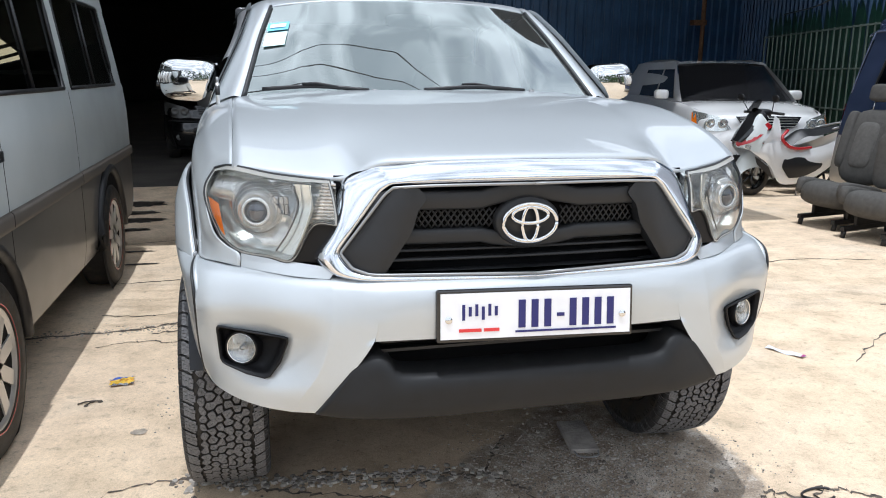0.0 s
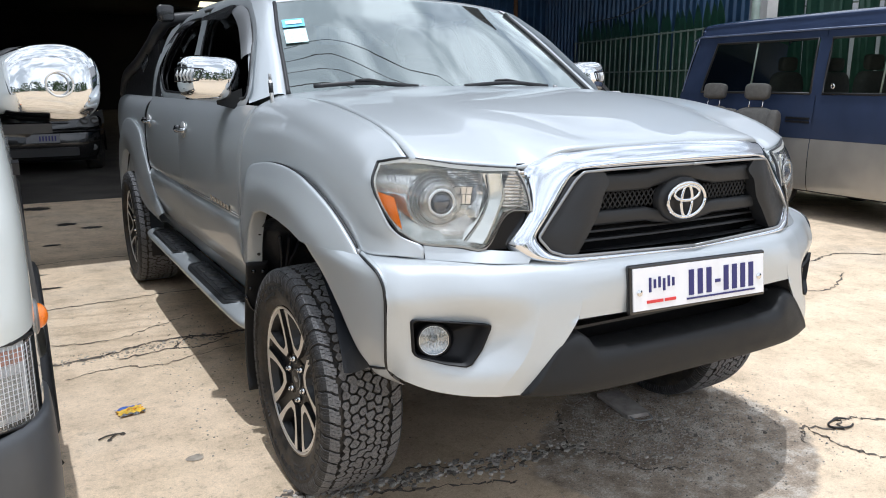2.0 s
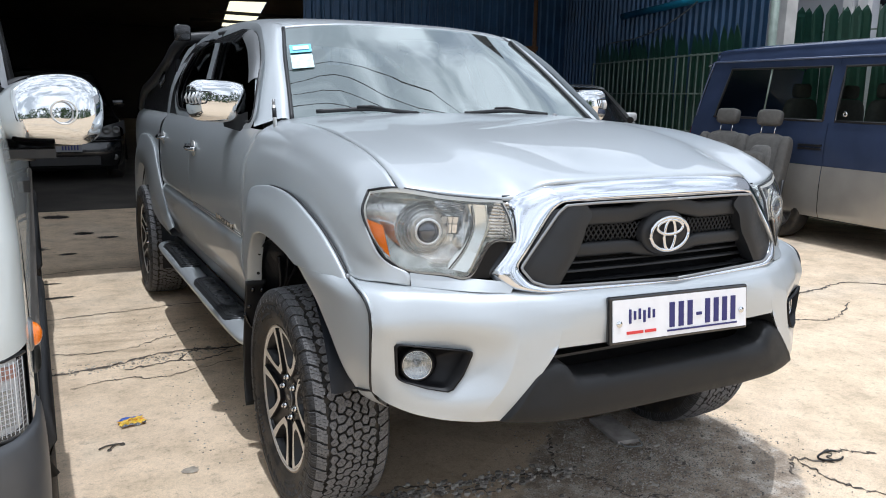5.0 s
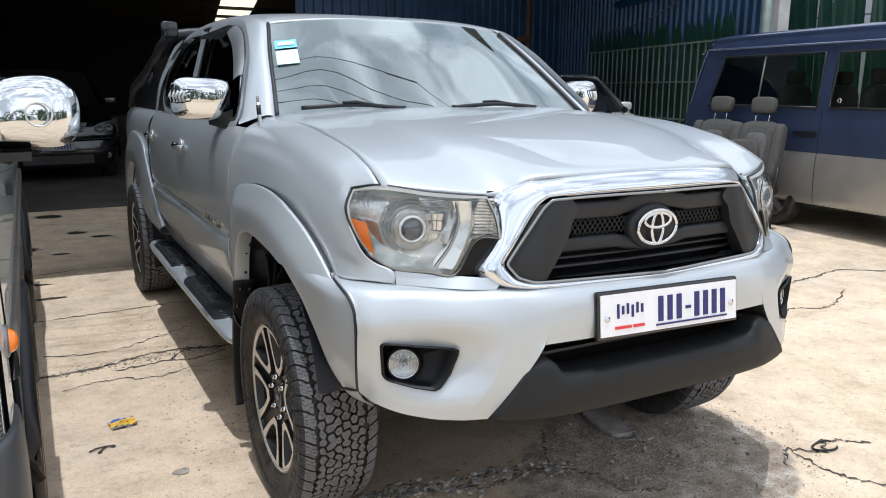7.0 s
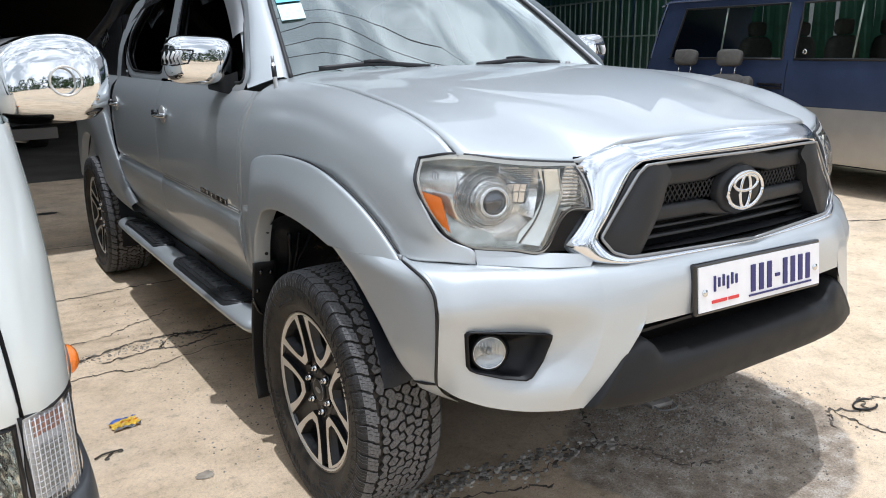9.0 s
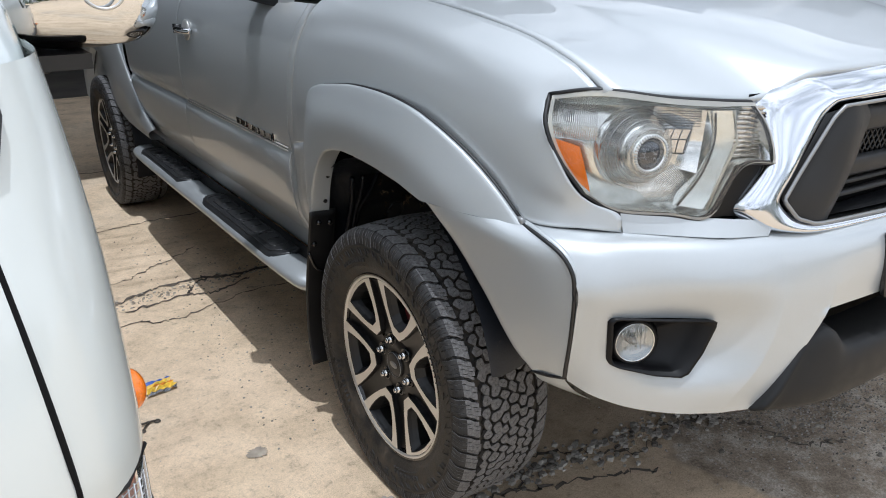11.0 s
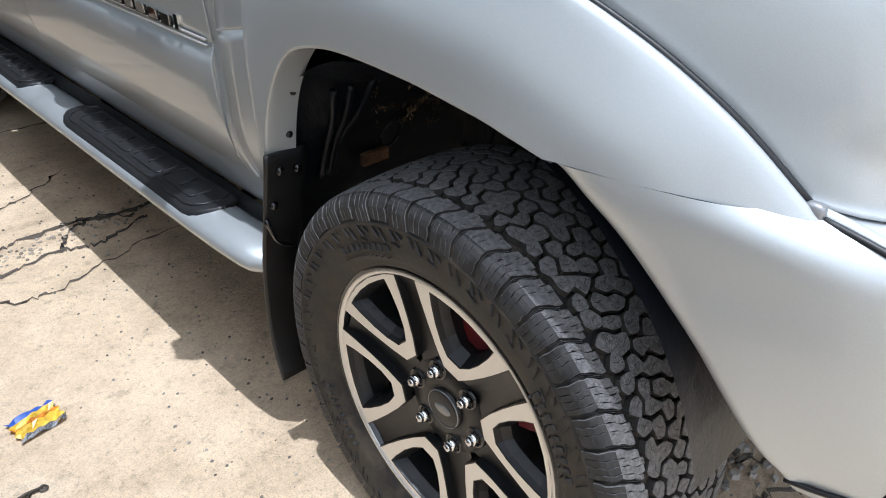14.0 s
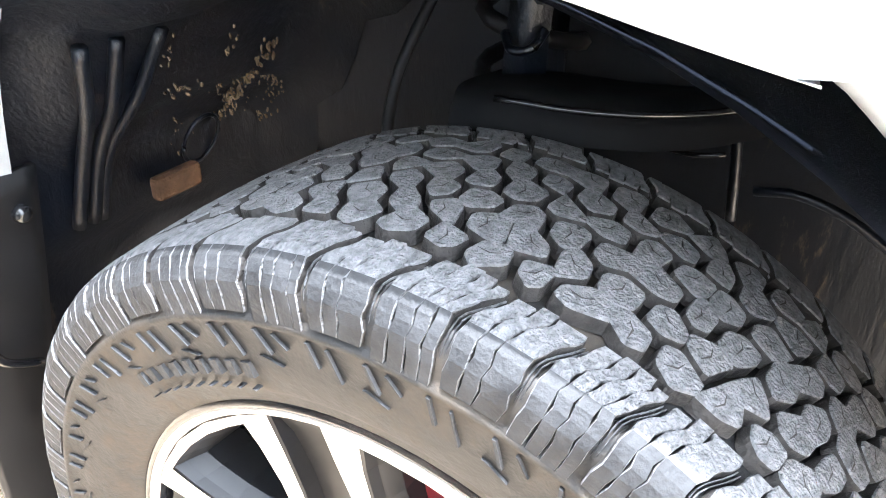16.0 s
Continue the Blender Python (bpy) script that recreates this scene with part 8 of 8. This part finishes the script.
suv = thing("white_suv", "pearl white SUV parked by the blue wall", "car", at=(5.68, 5.90, 0), turn=-13)
cp = car_body(suv, 4.7, 1.84, 1.64, 1.05, pearl_paint, .98, 1.12, black_gloss)
for s in (-1, 1):
    cp("roof_rail", tube([(.60 * s, 2.0, 1.60), (.60 * s, 2.3, 1.635), (.60 * s, 3.2, 1.645), (.58 * s, 4.1, 1.61)], .016, 6), steel)
dcar = thing("dark_suv", "dark SUV parked deep inside the unlit shed", "car", at=(-1.20, 10.05, 0), turn=3)
cpd = car_body(dcar, 4.8, 1.86, 1.74, 1.10, dark_paint, .97, 1.2, black_gloss, True)
# plate greyed down: the shed's gloom is in its colour
cpd("number_plate", box((-.22, -.06, .50), (.22, -.045, .62)), plain("shaded_plate", (.20, .20, .21), .5, 0, 0, 20, .1), smooth=False)
cpd("bumper_strip", tube(spline([(-.84, .22, .655), (-.6, .03, .655), (0, -.035, .655), (.6, .03, .655), (.84, .22, .655)], 4), .012, 6), black_plastic)
for i in range(6):
    cpd("plate_bar", box((-.05 + .040 * i, -.064, .525), (-.03 + .040 * i, -.058, .595)), plate_blue, smooth=False)


# ---- the scooter ----
def scooter():
    t = thing("motor_scooter", "white scooter with red and black trim on its stand", "scooter", at=(4.95, 5.35, 0), turn=6)

    def mp(name, bm, mat, label="", smooth=True):
        bm.transform(t.matrix_basis @ Matrix.Scale(.98, 4))
        return part(name, bm, mat, t, label, smooth)

    # x runs from the front wheel back to the rear
    for x, r in ((.14, .25), (1.28, .24)):
        w = lathe([(-.05, r * .70), (-.055, r * .88), (-.03, r), (.03, r), (.055, r * .88), (.05, r * .70)], "y", 32, None, (x, 0, r))
        mp("wheel", w, rubber)
        mp("rim", lathe([(-.03, r * .72), (0, r * .66), (.03, r * .72)], "y", 28, None, (x, 0, r)), black_gloss)
        hub = bmesh.new()
        for k in range(5):
            a = 2 * math.pi * k / 5
            add_tube(hub, [(x, 0, r), (x + r * .66 * math.cos(a), 0, r + r * .66 * math.sin(a))], .016, 6)
        mp("spokes", hub, black_gloss)
    for s in (-1, 1):
        mp("fork", tube([(.14, .07 * s, .25), (.22, .06 * s, .62)], .022, 8), steel)
        # leg shield, nose and flank
        mp("nose_panel", loft([[(-.16, .0, .62), (-.10, .0, .78), (.05, .0, .98), (.14, .0, 1.06)], [(-.10, .10 * s, .60), (-.04, .13 * s, .76), (.08, .12 * s, .95), (.16, .08 * s, 1.04)], [(.06, .19 * s, .54), (.10, .20 * s, .70), (.18, .17 * s, .86), (.22, .10 * s, .98)]], 4, 4), white_paint)
        mp("red_panel", loft([[(-.17, .03 * s, .655), (-.02, .135 * s, .76), (.17, .165 * s, .90)], [(-.15, .05 * s, .61), (.0, .175 * s, .685), (.22, .185 * s, .85)]], 4, 3), red_lens)
        mp("dark_panel", loft([[(-.185, .0, .68), (-.06, .0, .88), (.10, .0, 1.06)], [(-.16, .07 * s, .665), (-.02, .12 * s, .82), (.14, .10 * s, 1.03)], [(-.12, .085 * s, .66), (.02, .150 * s, .775), (.20, .15 * s, .93)]], 4, 4), black_gloss)
        mp("headlight", loft([[(-.155, .02 * s, .60), (-.145, .02 * s, .66)], [(-.05, .16 * s, .57), (-.045, .165 * s, .625)]], 3, 2), lamp_pale)
        mp("body_shell", loft([[(-.06, .13 * s, .585), (-.02, .15 * s, .555), (.03, .16 * s, .52)], [(.20, .205 * s, .66), (.20, .225 * s, .52), (.22, .21 * s, .38)], [(.40, .20 * s, .66), (.42, .235 * s, .46), (.40, .21 * s, .16)], [(.72, .18 * s, .57), (.74, .230 * s, .42), (.76, .21 * s, .17)], [(1.05, .17 * s, .60), (1.08, .205 * s, .46), (1.12, .19 * s, .30)], [(1.40, .13 * s, .70), (1.42, .15 * s, .60), (1.42, .13 * s, .50)], [(1.66, .05 * s, .80), (1.67, .06 * s, .76), (1.66, .05 * s, .71)]], 4, 4), pearl_paint)
        mp("shield_column", loft([[(.10, .19 * s, .62), (.20, .19 * s, .80), (.30, .12 * s, .98)], [(.34, .20 * s, .60), (.36, .19 * s, .76), (.40, .10 * s, .92)]], 4, 4), pearl_paint)
        mp("floor_board", loft([[(.40, .236 * s, .455), (.38, .244 * s, .36), (.50, .236 * s, .225)], [(.66, .226 * s, .475), (.66, .250 * s, .36), (.72, .232 * s, .235)], [(1.02, .206 * s, .405), (1.03, .214 * s, .37), (1.00, .205 * s, .315)]], 4, 4), black_plastic, "black moulded floorboard")
        mp("red_trim", tube(spline([(.46, .185 * s, .80), (.36, .215 * s, .71), (.46, .222 * s, .615), (.62, .210 * s, .575), (.84, .190 * s, .585)], 4), .020, 6), red_lens)
        mp("side_guard", loft([[(.02, .165 * s, .50), (.06, .170 * s, .40)], [(.20, .216 * s, .37), (.30, .212 * s, .20)]], 3, 3), black_plastic)
        mp("mirror_stem", tube([(.18, .20 * s, 1.02), (.14, .26 * s, 1.14)], .006, 6), black_plastic)
        mp("mirror", ellipsoid((.13, .29 * s, 1.18), (.016, .060, .042)), black_plastic)
        mp("grip", tube([(.20, .16 * s, 1.01), (.24, .33 * s, 1.00)], .017, 8), black_plastic)
    mp("front_mudguard", loft([[(-.13, w, .34 - abs(w) * 1.0) for w in (-.09, 0, .09)], [(-.02, w, .52 - abs(w) * 1.9) for w in (-.10, -.06, 0, .06, .10)][::2], [(.16, w, .57 - abs(w) * 2.2) for w in (-.10, 0, .10)], [(.34, w, .46 - abs(w) * 2.2) for w in (-.10, 0, .10)]], 4, 3), white_paint)
    mp("steering_cover", soft_box((.20, 0, 1.00), (.10, .12, .055), .6), black_plastic)
    mp("screen", loft([[(.05, -.08, 1.02), (.05, 0, 1.04), (.05, .08, 1.02)], [(.14, -.07, 1.14), (.14, 0, 1.16), (.14, .07, 1.14)]], 3, 3), smoke_glass)
    mp("seat", loft([[(.60, w, .66 - .5 * w * w * 8) for w in (-.12, 0, .12)], [(.80, w, .79 - .5 * w * w * 8) for w in (-.14, 0, .14)], [(1.0, w, .80 - .5 * w * w * 8) for w in (-.14, 0, .14)], [(1.40, w, .84 - .5 * w * w * 8) for w in (-.10, 0, .10)]], 4, 4), black_plastic)
    mp("tail_rail", tube(spline([(1.20, .14, .80), (1.55, .10, .86), (1.60, 0, .86), (1.55, -.10, .86), (1.20, -.14, .80)], 4), .014, 6), steel)
    mp("engine", soft_box((.95, 0, .30), (.30, .12, .10), .5), dark_void)
    mp("stand", tube([(.72, -.16, .22), (.66, -.22, .0)], .012, 6), steel)
    return t


scooter()

# ---- litter, cracks and stones ----
def crack(pts, w=.012, seed=1):
    """A broken line in the slab: dark, ragged and shallow."""
    rnd = random.Random(seed)
    line = spline([(x, y, 0) for x, y in pts], 14)
    bm = bmesh.new()
    rows = []
    for p in line:
        k = w * rnd.uniform(.25, 1.15)
        j = Vector((rnd.uniform(-.014, .014), rnd.uniform(-.014, .014), .0025))
        rows.append([p + j + Vector((-k * .4, -k, 0)), p + j + Vector((0, 0, .0006)), p + j + Vector((k * .4, k, 0))])
    add_grid(bm, rows)
    return bm


crack_mat = plain("crack_dirt", (.105, .086, .068), .95, 0, 0, 30, .4, .3, 80)
chip_mat = plain("chipped_concrete", (.27, .235, .19), .9, 0, 0, 30, .3, .4, 90)
CRACKS = [
    ([(-2.6, 1.50), (-1.89, 1.61), (-1.41, 1.64), (-1.17, 1.73), (-.95, 1.76), (-.70, 1.70), (.2, 1.75)], .016),
    ([(-1.30, 1.56), (-1.05, 1.60), (-.90, 1.56), (-.72, 1.64)], .010),
    ([(-1.02, 1.60), (-.96, 1.70), (-.84, 1.74), (-.76, 1.66)], .011),
    ([(-1.55, 1.40), (-1.30, 1.44), (-1.12, 1.38), (-.80, 1.48), (-.5, 1.46)], .005),
    ([(-1.7, 2.66), (-1.2, 2.70), (-.82, 2.73), (0, 2.7)], .007),
    ([(-1.62, 1.95), (-1.3, 1.90), (-1.05, 2.02), (-.80, 2.2)], .006),
    ([(-1.6, -.33), (-1.26, -.15), (-.97, -.09), (-.80, -.18), (-.65, -.25), (-.40, -.33), (-.25, -.40)], .007),
    ([(-.65, -.25), (-.55, -.14), (-.40, -.20), (-.24, -.30), (-.08, -.26), (.05, -.28), (.14, -.14), (.22, -.01)], .007),
    ([(.05, -.28), (.16, -.40), (.20, -.56), (.34, -.62)], .006),
    ([(.88, -.70), (1.0, -.62), (1.10, -.70), (1.2, -.64), (1.34, -.74)], .008),
    ([(1.0, -.62), (.98, -.80), (1.04, -.95), (1.2, -1.1)], .008),
    ([(3.1, 1.16), (3.6, 1.20), (4.08, 1.25), (4.6, .95), (6.0, .8)], .014),
    ([(2.2, .35), (2.7, .70), (3.0, .62), (3.5, .85)], .010),
    ([(-1.9, 3.9), (-1.3, 4.05), (-.6, 3.95)], .008),
    ([(2.6, 2.1), (3.3, 2.35), (4.0, 2.2)], .009),
]
for i, (pts, w) in enumerate(CRACKS):
    tagged(part("ground_crack", crack(pts, w, i), crack_mat), "dark ragged crack in the concrete slab", "crack", kind="structure")


def patch(cx, cy, rx, ry, seed, z=.003):
    rnd = random.Random(seed)
    bm = bmesh.new()
    n = 40
    ringp = []
    for k in range(n):
        a = 2 * math.pi * k / n
        r = rnd.uniform(.72, 1.1)
        ringp.append((cx + rx * r * math.cos(a), cy + ry * r * math.sin(a), z))
    face(ringp, bm)
    return bm


faded = plain("faded_oil", (.36, .31, .25), .8, 0, 0, 30, .35, .2, 50)
cable_black = plain("cable_black", (.02, .02, .02), .6)
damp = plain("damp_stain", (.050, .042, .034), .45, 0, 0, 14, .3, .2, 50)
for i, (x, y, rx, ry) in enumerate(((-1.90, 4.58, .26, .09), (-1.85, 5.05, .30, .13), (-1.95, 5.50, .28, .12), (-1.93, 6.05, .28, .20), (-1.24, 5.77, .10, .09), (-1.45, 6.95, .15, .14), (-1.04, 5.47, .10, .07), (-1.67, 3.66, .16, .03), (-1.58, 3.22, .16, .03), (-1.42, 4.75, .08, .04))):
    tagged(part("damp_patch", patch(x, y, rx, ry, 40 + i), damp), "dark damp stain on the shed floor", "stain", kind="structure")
for i, (x, y, rx, ry) in enumerate(((-1.187, .328, .035, .028),)):
    tagged(part("oil_spot", patch(x, y, rx, ry, 60 + i), faded), "small dark spot on the concrete", "stain", kind="structure")

# cables that cross high over the yard
for i, (x0, y0, z0, x1, y1, z1, sag) in enumerate([(-12, 3.2 + .16 * q + .05 * (q % 2), 6.3 + .1 * (q % 3), 7, .25 + .19 * q, 5.9 + .07 * (q % 2), 1.0 + .05 * (q % 3)) for q in range(-1, 5)]):
    pts = []
    for k in range(25):
        f = k / 24
        pts.append((x0 + (x1 - x0) * f, y0 + (y1 - y0) * f, z0 + (z1 - z0) * f - sag * 4 * f * (1 - f)))
    tagged(part("overhead_cable", tube(pts, .005, 5), cable_black), "black cable strung high over the yard", "cable", kind="structure")

# snack wrapper: crumpled foil with yellow and blue print
wr = thing("snack_wrapper", "crumpled yellow and silver snack wrapper on the ground", "wrapper", at=(-1.34, .871, 0), turn=8)
rnd = random.Random(3)
wy, wb, wf = plain("wrapper_yellow", (.78, .50, .06), .35, 0, .3, 60.0, .4), plain("wrapper_blue", (.05, .12, .45), .35), plain("wrapper_foil", (.72, .73, .76), .25, .8)
wr_red = plain("wrapper_print", (.62, .22, .02), .35, 0, .3, 70.0, .6)
hts = [[rnd.uniform(.003, .022) for _ in range(9)] for _ in range(7)]
for nm, j0, j1, mt in (("foil_end", 0, 1, wf), ("yellow_print", 1, 3, wy), ("orange_print", 3, 4, wr_red), ("yellow_edge", 4, 5, wy), ("blue_band", 5, 6, wb)):
    bm = bmesh.new()
    add_grid(bm, [[Vector((-.050 + .0128 * i + .009 * (j % 2), -.042 + .014 * j, hts[j][i] * .7)) for i in range(9)] for j in range(j0, j1 + 1)])
    bm.transform(wr.matrix_basis)
    part(nm, bm, mt, wr, smooth=False)
bracket_iron = plain("bracket_iron", (.085, .072, .058), .7, .4, 0, 60, .4)
br = thing("metal_bracket", "small dark metal bracket lying on the concrete", "bracket", at=(-1.435, .664, 0), turn=4)
for nm, bm in (("arm", tube([(-.075, -.015, .010), (-.03, .008, .012), (.03, .010, .012), (.075, .0, .010)], .0055, 6)), ("branch", tube([(.035, .008, .010), (.005, -.02, .012), (-.012, -.045, .010)], .005, 6)), ("eye", lathe([(.004, .008), (.014, .010), (.004, .017)], "z", 14, None, (.075, 0, 0))), ("eye", lathe([(.004, .006), (.014, .008), (.004, .015)], "z", 14, None, (-.016, -.05, 0)))):
    bm.transform(br.matrix_basis @ Matrix.Scale(.60, 4))
    part(nm, bm, bracket_iron, br)
bd = thing("wooden_board", "short grey weathered board lying on the dirt", "board", at=(.495, -.11, 0), turn=-8)
bm = box((-.055, -.115, .004), (.055, .115, .022))
bm.transform(bd.matrix_basis @ pose(0, 0, 0, 2, 0, 0))
bevel(part("plank", bm, plain("weathered_wood", (.34, .31, .28), .85, 0, 0, 18, .3, .4, 120), bd, smooth=False), .003)
bm = tube(spline([(-.045, -.112, .012), (-.03, -.15, .008), (.035, -.155, .008), (.05, -.110, .012)], 4), .0035, 5)
bm.transform(bd.matrix_basis)
part("wire_loop", bm, steel, bd)
pp = thing("paper_slip", "torn white slip of paper on the ground", "paper", at=(1.94, .55, 0), turn=-62)
bm = bmesh.new()
add_grid(bm, [[Vector((-.10 + .04 * i, -.024 + .024 * j, .006 + .006 * math.sin(i * 1.7 + j))) for i in range(6)] for j in range(3)])
bm.transform(pp.matrix_basis)
part("sheet", bm, plate_white, pp)
bm = bmesh.new()
add_grid(bm, [[Vector((.085 + .014 * i, -.02 + .020 * j, .011)) for i in range(2)] for j in range(3)])
bm.transform(pp.matrix_basis)
part("printed_edge", bm, plain("magenta_print", (.40, .05, .22), .5), pp)
wi = thing("wire_ring", "twisted loop of dark wire on the ground", "wire", at=(1.136, -.68, 0))
bm = tube([(.05 * math.cos(t) * 1.2, .035 * math.sin(t), .007 + .003 * math.sin(2 * t)) for t in [.4 + 5.2 * k / 20 for k in range(21)]], .0045, 5)
bm.transform(wi.matrix_basis)
part("loop", bm, black_plastic, wi)


def stones(name, n, area, size, mat, label, seed):
    """Loose bits strewn over a stretch of ground, one object."""
    rnd = random.Random(seed)
    verts, faces = [], []
    for _ in range(n):
        x, y = area(rnd)
        r = size(rnd)
        b = len(verts)
        tw = rnd.uniform(0, 6.28)
        for z, k in ((0, 1.0), (r * .7, .75)):
            for q in range(5):
                a = tw + 2 * math.pi * q / 5
                rr = r * k * rnd.uniform(.7, 1.2)
                verts.append((x + rr * math.cos(a), y + rr * math.sin(a) * .8, z * rnd.uniform(.7, 1.1)))
        faces.append(tuple(range(b + 5, b + 10)))
        for q in range(5):
            faces.append((b + q, b + (q + 1) % 5, b + 5 + (q + 1) % 5, b + 5 + q))
    me = bpy.data.meshes.new(name)
    me.from_pydata(verts, [], faces)
    me.materials.append(mat)
    return tagged(new(name, me), label, "gravel", kind="stuff")


def vary_mat(name, a, c):
    m, nt, b = node_mat(name)
    g = nt.nodes.new("ShaderNodeNewGeometry")
    r = nt.nodes.new("ShaderNodeValToRGB")
    r.color_ramp.elements[0].color, r.color_ramp.elements[1].color = (*a, 1), (*c, 1)
    nt.links.new(g.outputs["Random Per Island"], r.inputs["Fac"])
    nt.links.new(r.outputs["Color"], b.inputs["Base Color"])
    b.inputs["Roughness"].default_value = .9
    return m


grit_mat = vary_mat("grit", (.10, .085, .07), (.46, .42, .37))
pale_grit = vary_mat("pale_grit", (.26, .22, .17), (.56, .50, .42))
stones("loose_gravel", 5200, lambda r: (r.gauss(.50, .25), r.gauss(-.36, .21)), lambda r: r.uniform(.0014, .0050) if r.random() < .975 else r.uniform(.004, .011), grit_mat, "loose gravel and broken bits of concrete by the front wheel", 1)
stones("fine_grit", 700, lambda r: (r.uniform(-2.0, 3.4), r.uniform(-1.2, 3.0)), lambda r: r.uniform(.0012, .0035), pale_grit, "fine scattered grit on the concrete yard", 2)
stones("crack_rubble", 520, lambda r: (lambda t: (-1.9 + 1.9 * t + r.gauss(0, .02), 1.62 + .13 * t + r.gauss(0, .035)))(r.random()), lambda r: r.uniform(.002, .008), pale_grit, "crumbled concrete along the crack", 3)
stones("shade_grit", 500, lambda r: (r.uniform(-1.15, -.45), r.uniform(.3, 2.6)), lambda r: r.uniform(.0015, .005), grit_mat, "grit in the shade beside the truck", 5)
stones("front_rubble", 420, lambda r: (lambda t: (-1.0 + 1.1 * t + r.gauss(0, .03), -.12 - .18 * t + r.gauss(0, .035)))(r.random()), lambda r: r.uniform(.004, .015), grit_mat, "crumbled concrete in front of the truck", 6)
# overhead cables behind the camera, and the far side of the road
for i, (h, y, dx) in enumerate(((5.6, -3.4, .0), (5.9, -3.7, .3), (6.2, -3.9, .1), (6.45, -4.2, -.2), (6.7, -4.4, .4))):
    cb = thing("overhead_cable", "thin black overhead cable across the yard", "cable", "overhead cables")
    part("line", tube([(-14 + 1.4 * k, y + .10 * (k - 10) * (1 if i % 2 else .6), h + .012 * (k - 10) ** 2) for k in range(21)], .014, 5), black_plastic, cb)
for x, y in ((-14.0, -3.9), (14.0, -3.9)):
    po = thing("utility_pole", "tall concrete pole that carries the cables", "pole", "cable poles", at=(x, y, 0))
    o = part("shaft", tube([(x, y, 0), (x, y, 8.6)], [.17, .11], 12), chip_mat, po)
    o = part("cross_arm", box((x - .06, y - 1.6, 6.4), (x + .06, y + 1.6, 6.52)), steel, po, smooth=False)


# ---- dark row of trees far behind, on the other side of the road ----
def tree_row():
    rnd = random.Random(9)
    verts, faces = [], []
    for k in range(46):
        cx, cy = -42 + 84 * k / 45 + rnd.uniform(-.8, .8), -24 + rnd.uniform(-2, 2)
        h = rnd.uniform(3.6, 6.4)
        for q in range(150):
            a, z = rnd.uniform(0, 6.28), h * rnd.uniform(.15, 1.0)
            rr = (1.9 + .5 * math.sin(k * 3)) * math.sqrt(max(.05, 1 - (z / h - .45) ** 2 * 2.6)) * rnd.uniform(.6, 1.05)
            p = Vector((cx + rr * math.cos(a), cy + rr * math.sin(a), z))
            u = Vector((rnd.uniform(-1, 1), rnd.uniform(-1, 1), rnd.uniform(-1, 1))).normalized() * rnd.uniform(.2, .45)
            v = u.orthogonal().normalized() * rnd.uniform(.15, .35)
            b = len(verts)
            verts.extend([p - u, p + v, p + u, p - v])
            faces.append((b, b + 1, b + 2, b + 3))
    me = bpy.data.meshes.new("far_trees")
    me.from_pydata([tuple(v) for v in verts], [], faces)
    me.materials.append(vary_mat("far_leaves", (.020, .045, .016), (.07, .12, .04)))
    tagged(new("far_trees", me), "dark green row of leafy trees across the road", "trees", kind="stuff")


tree_row()
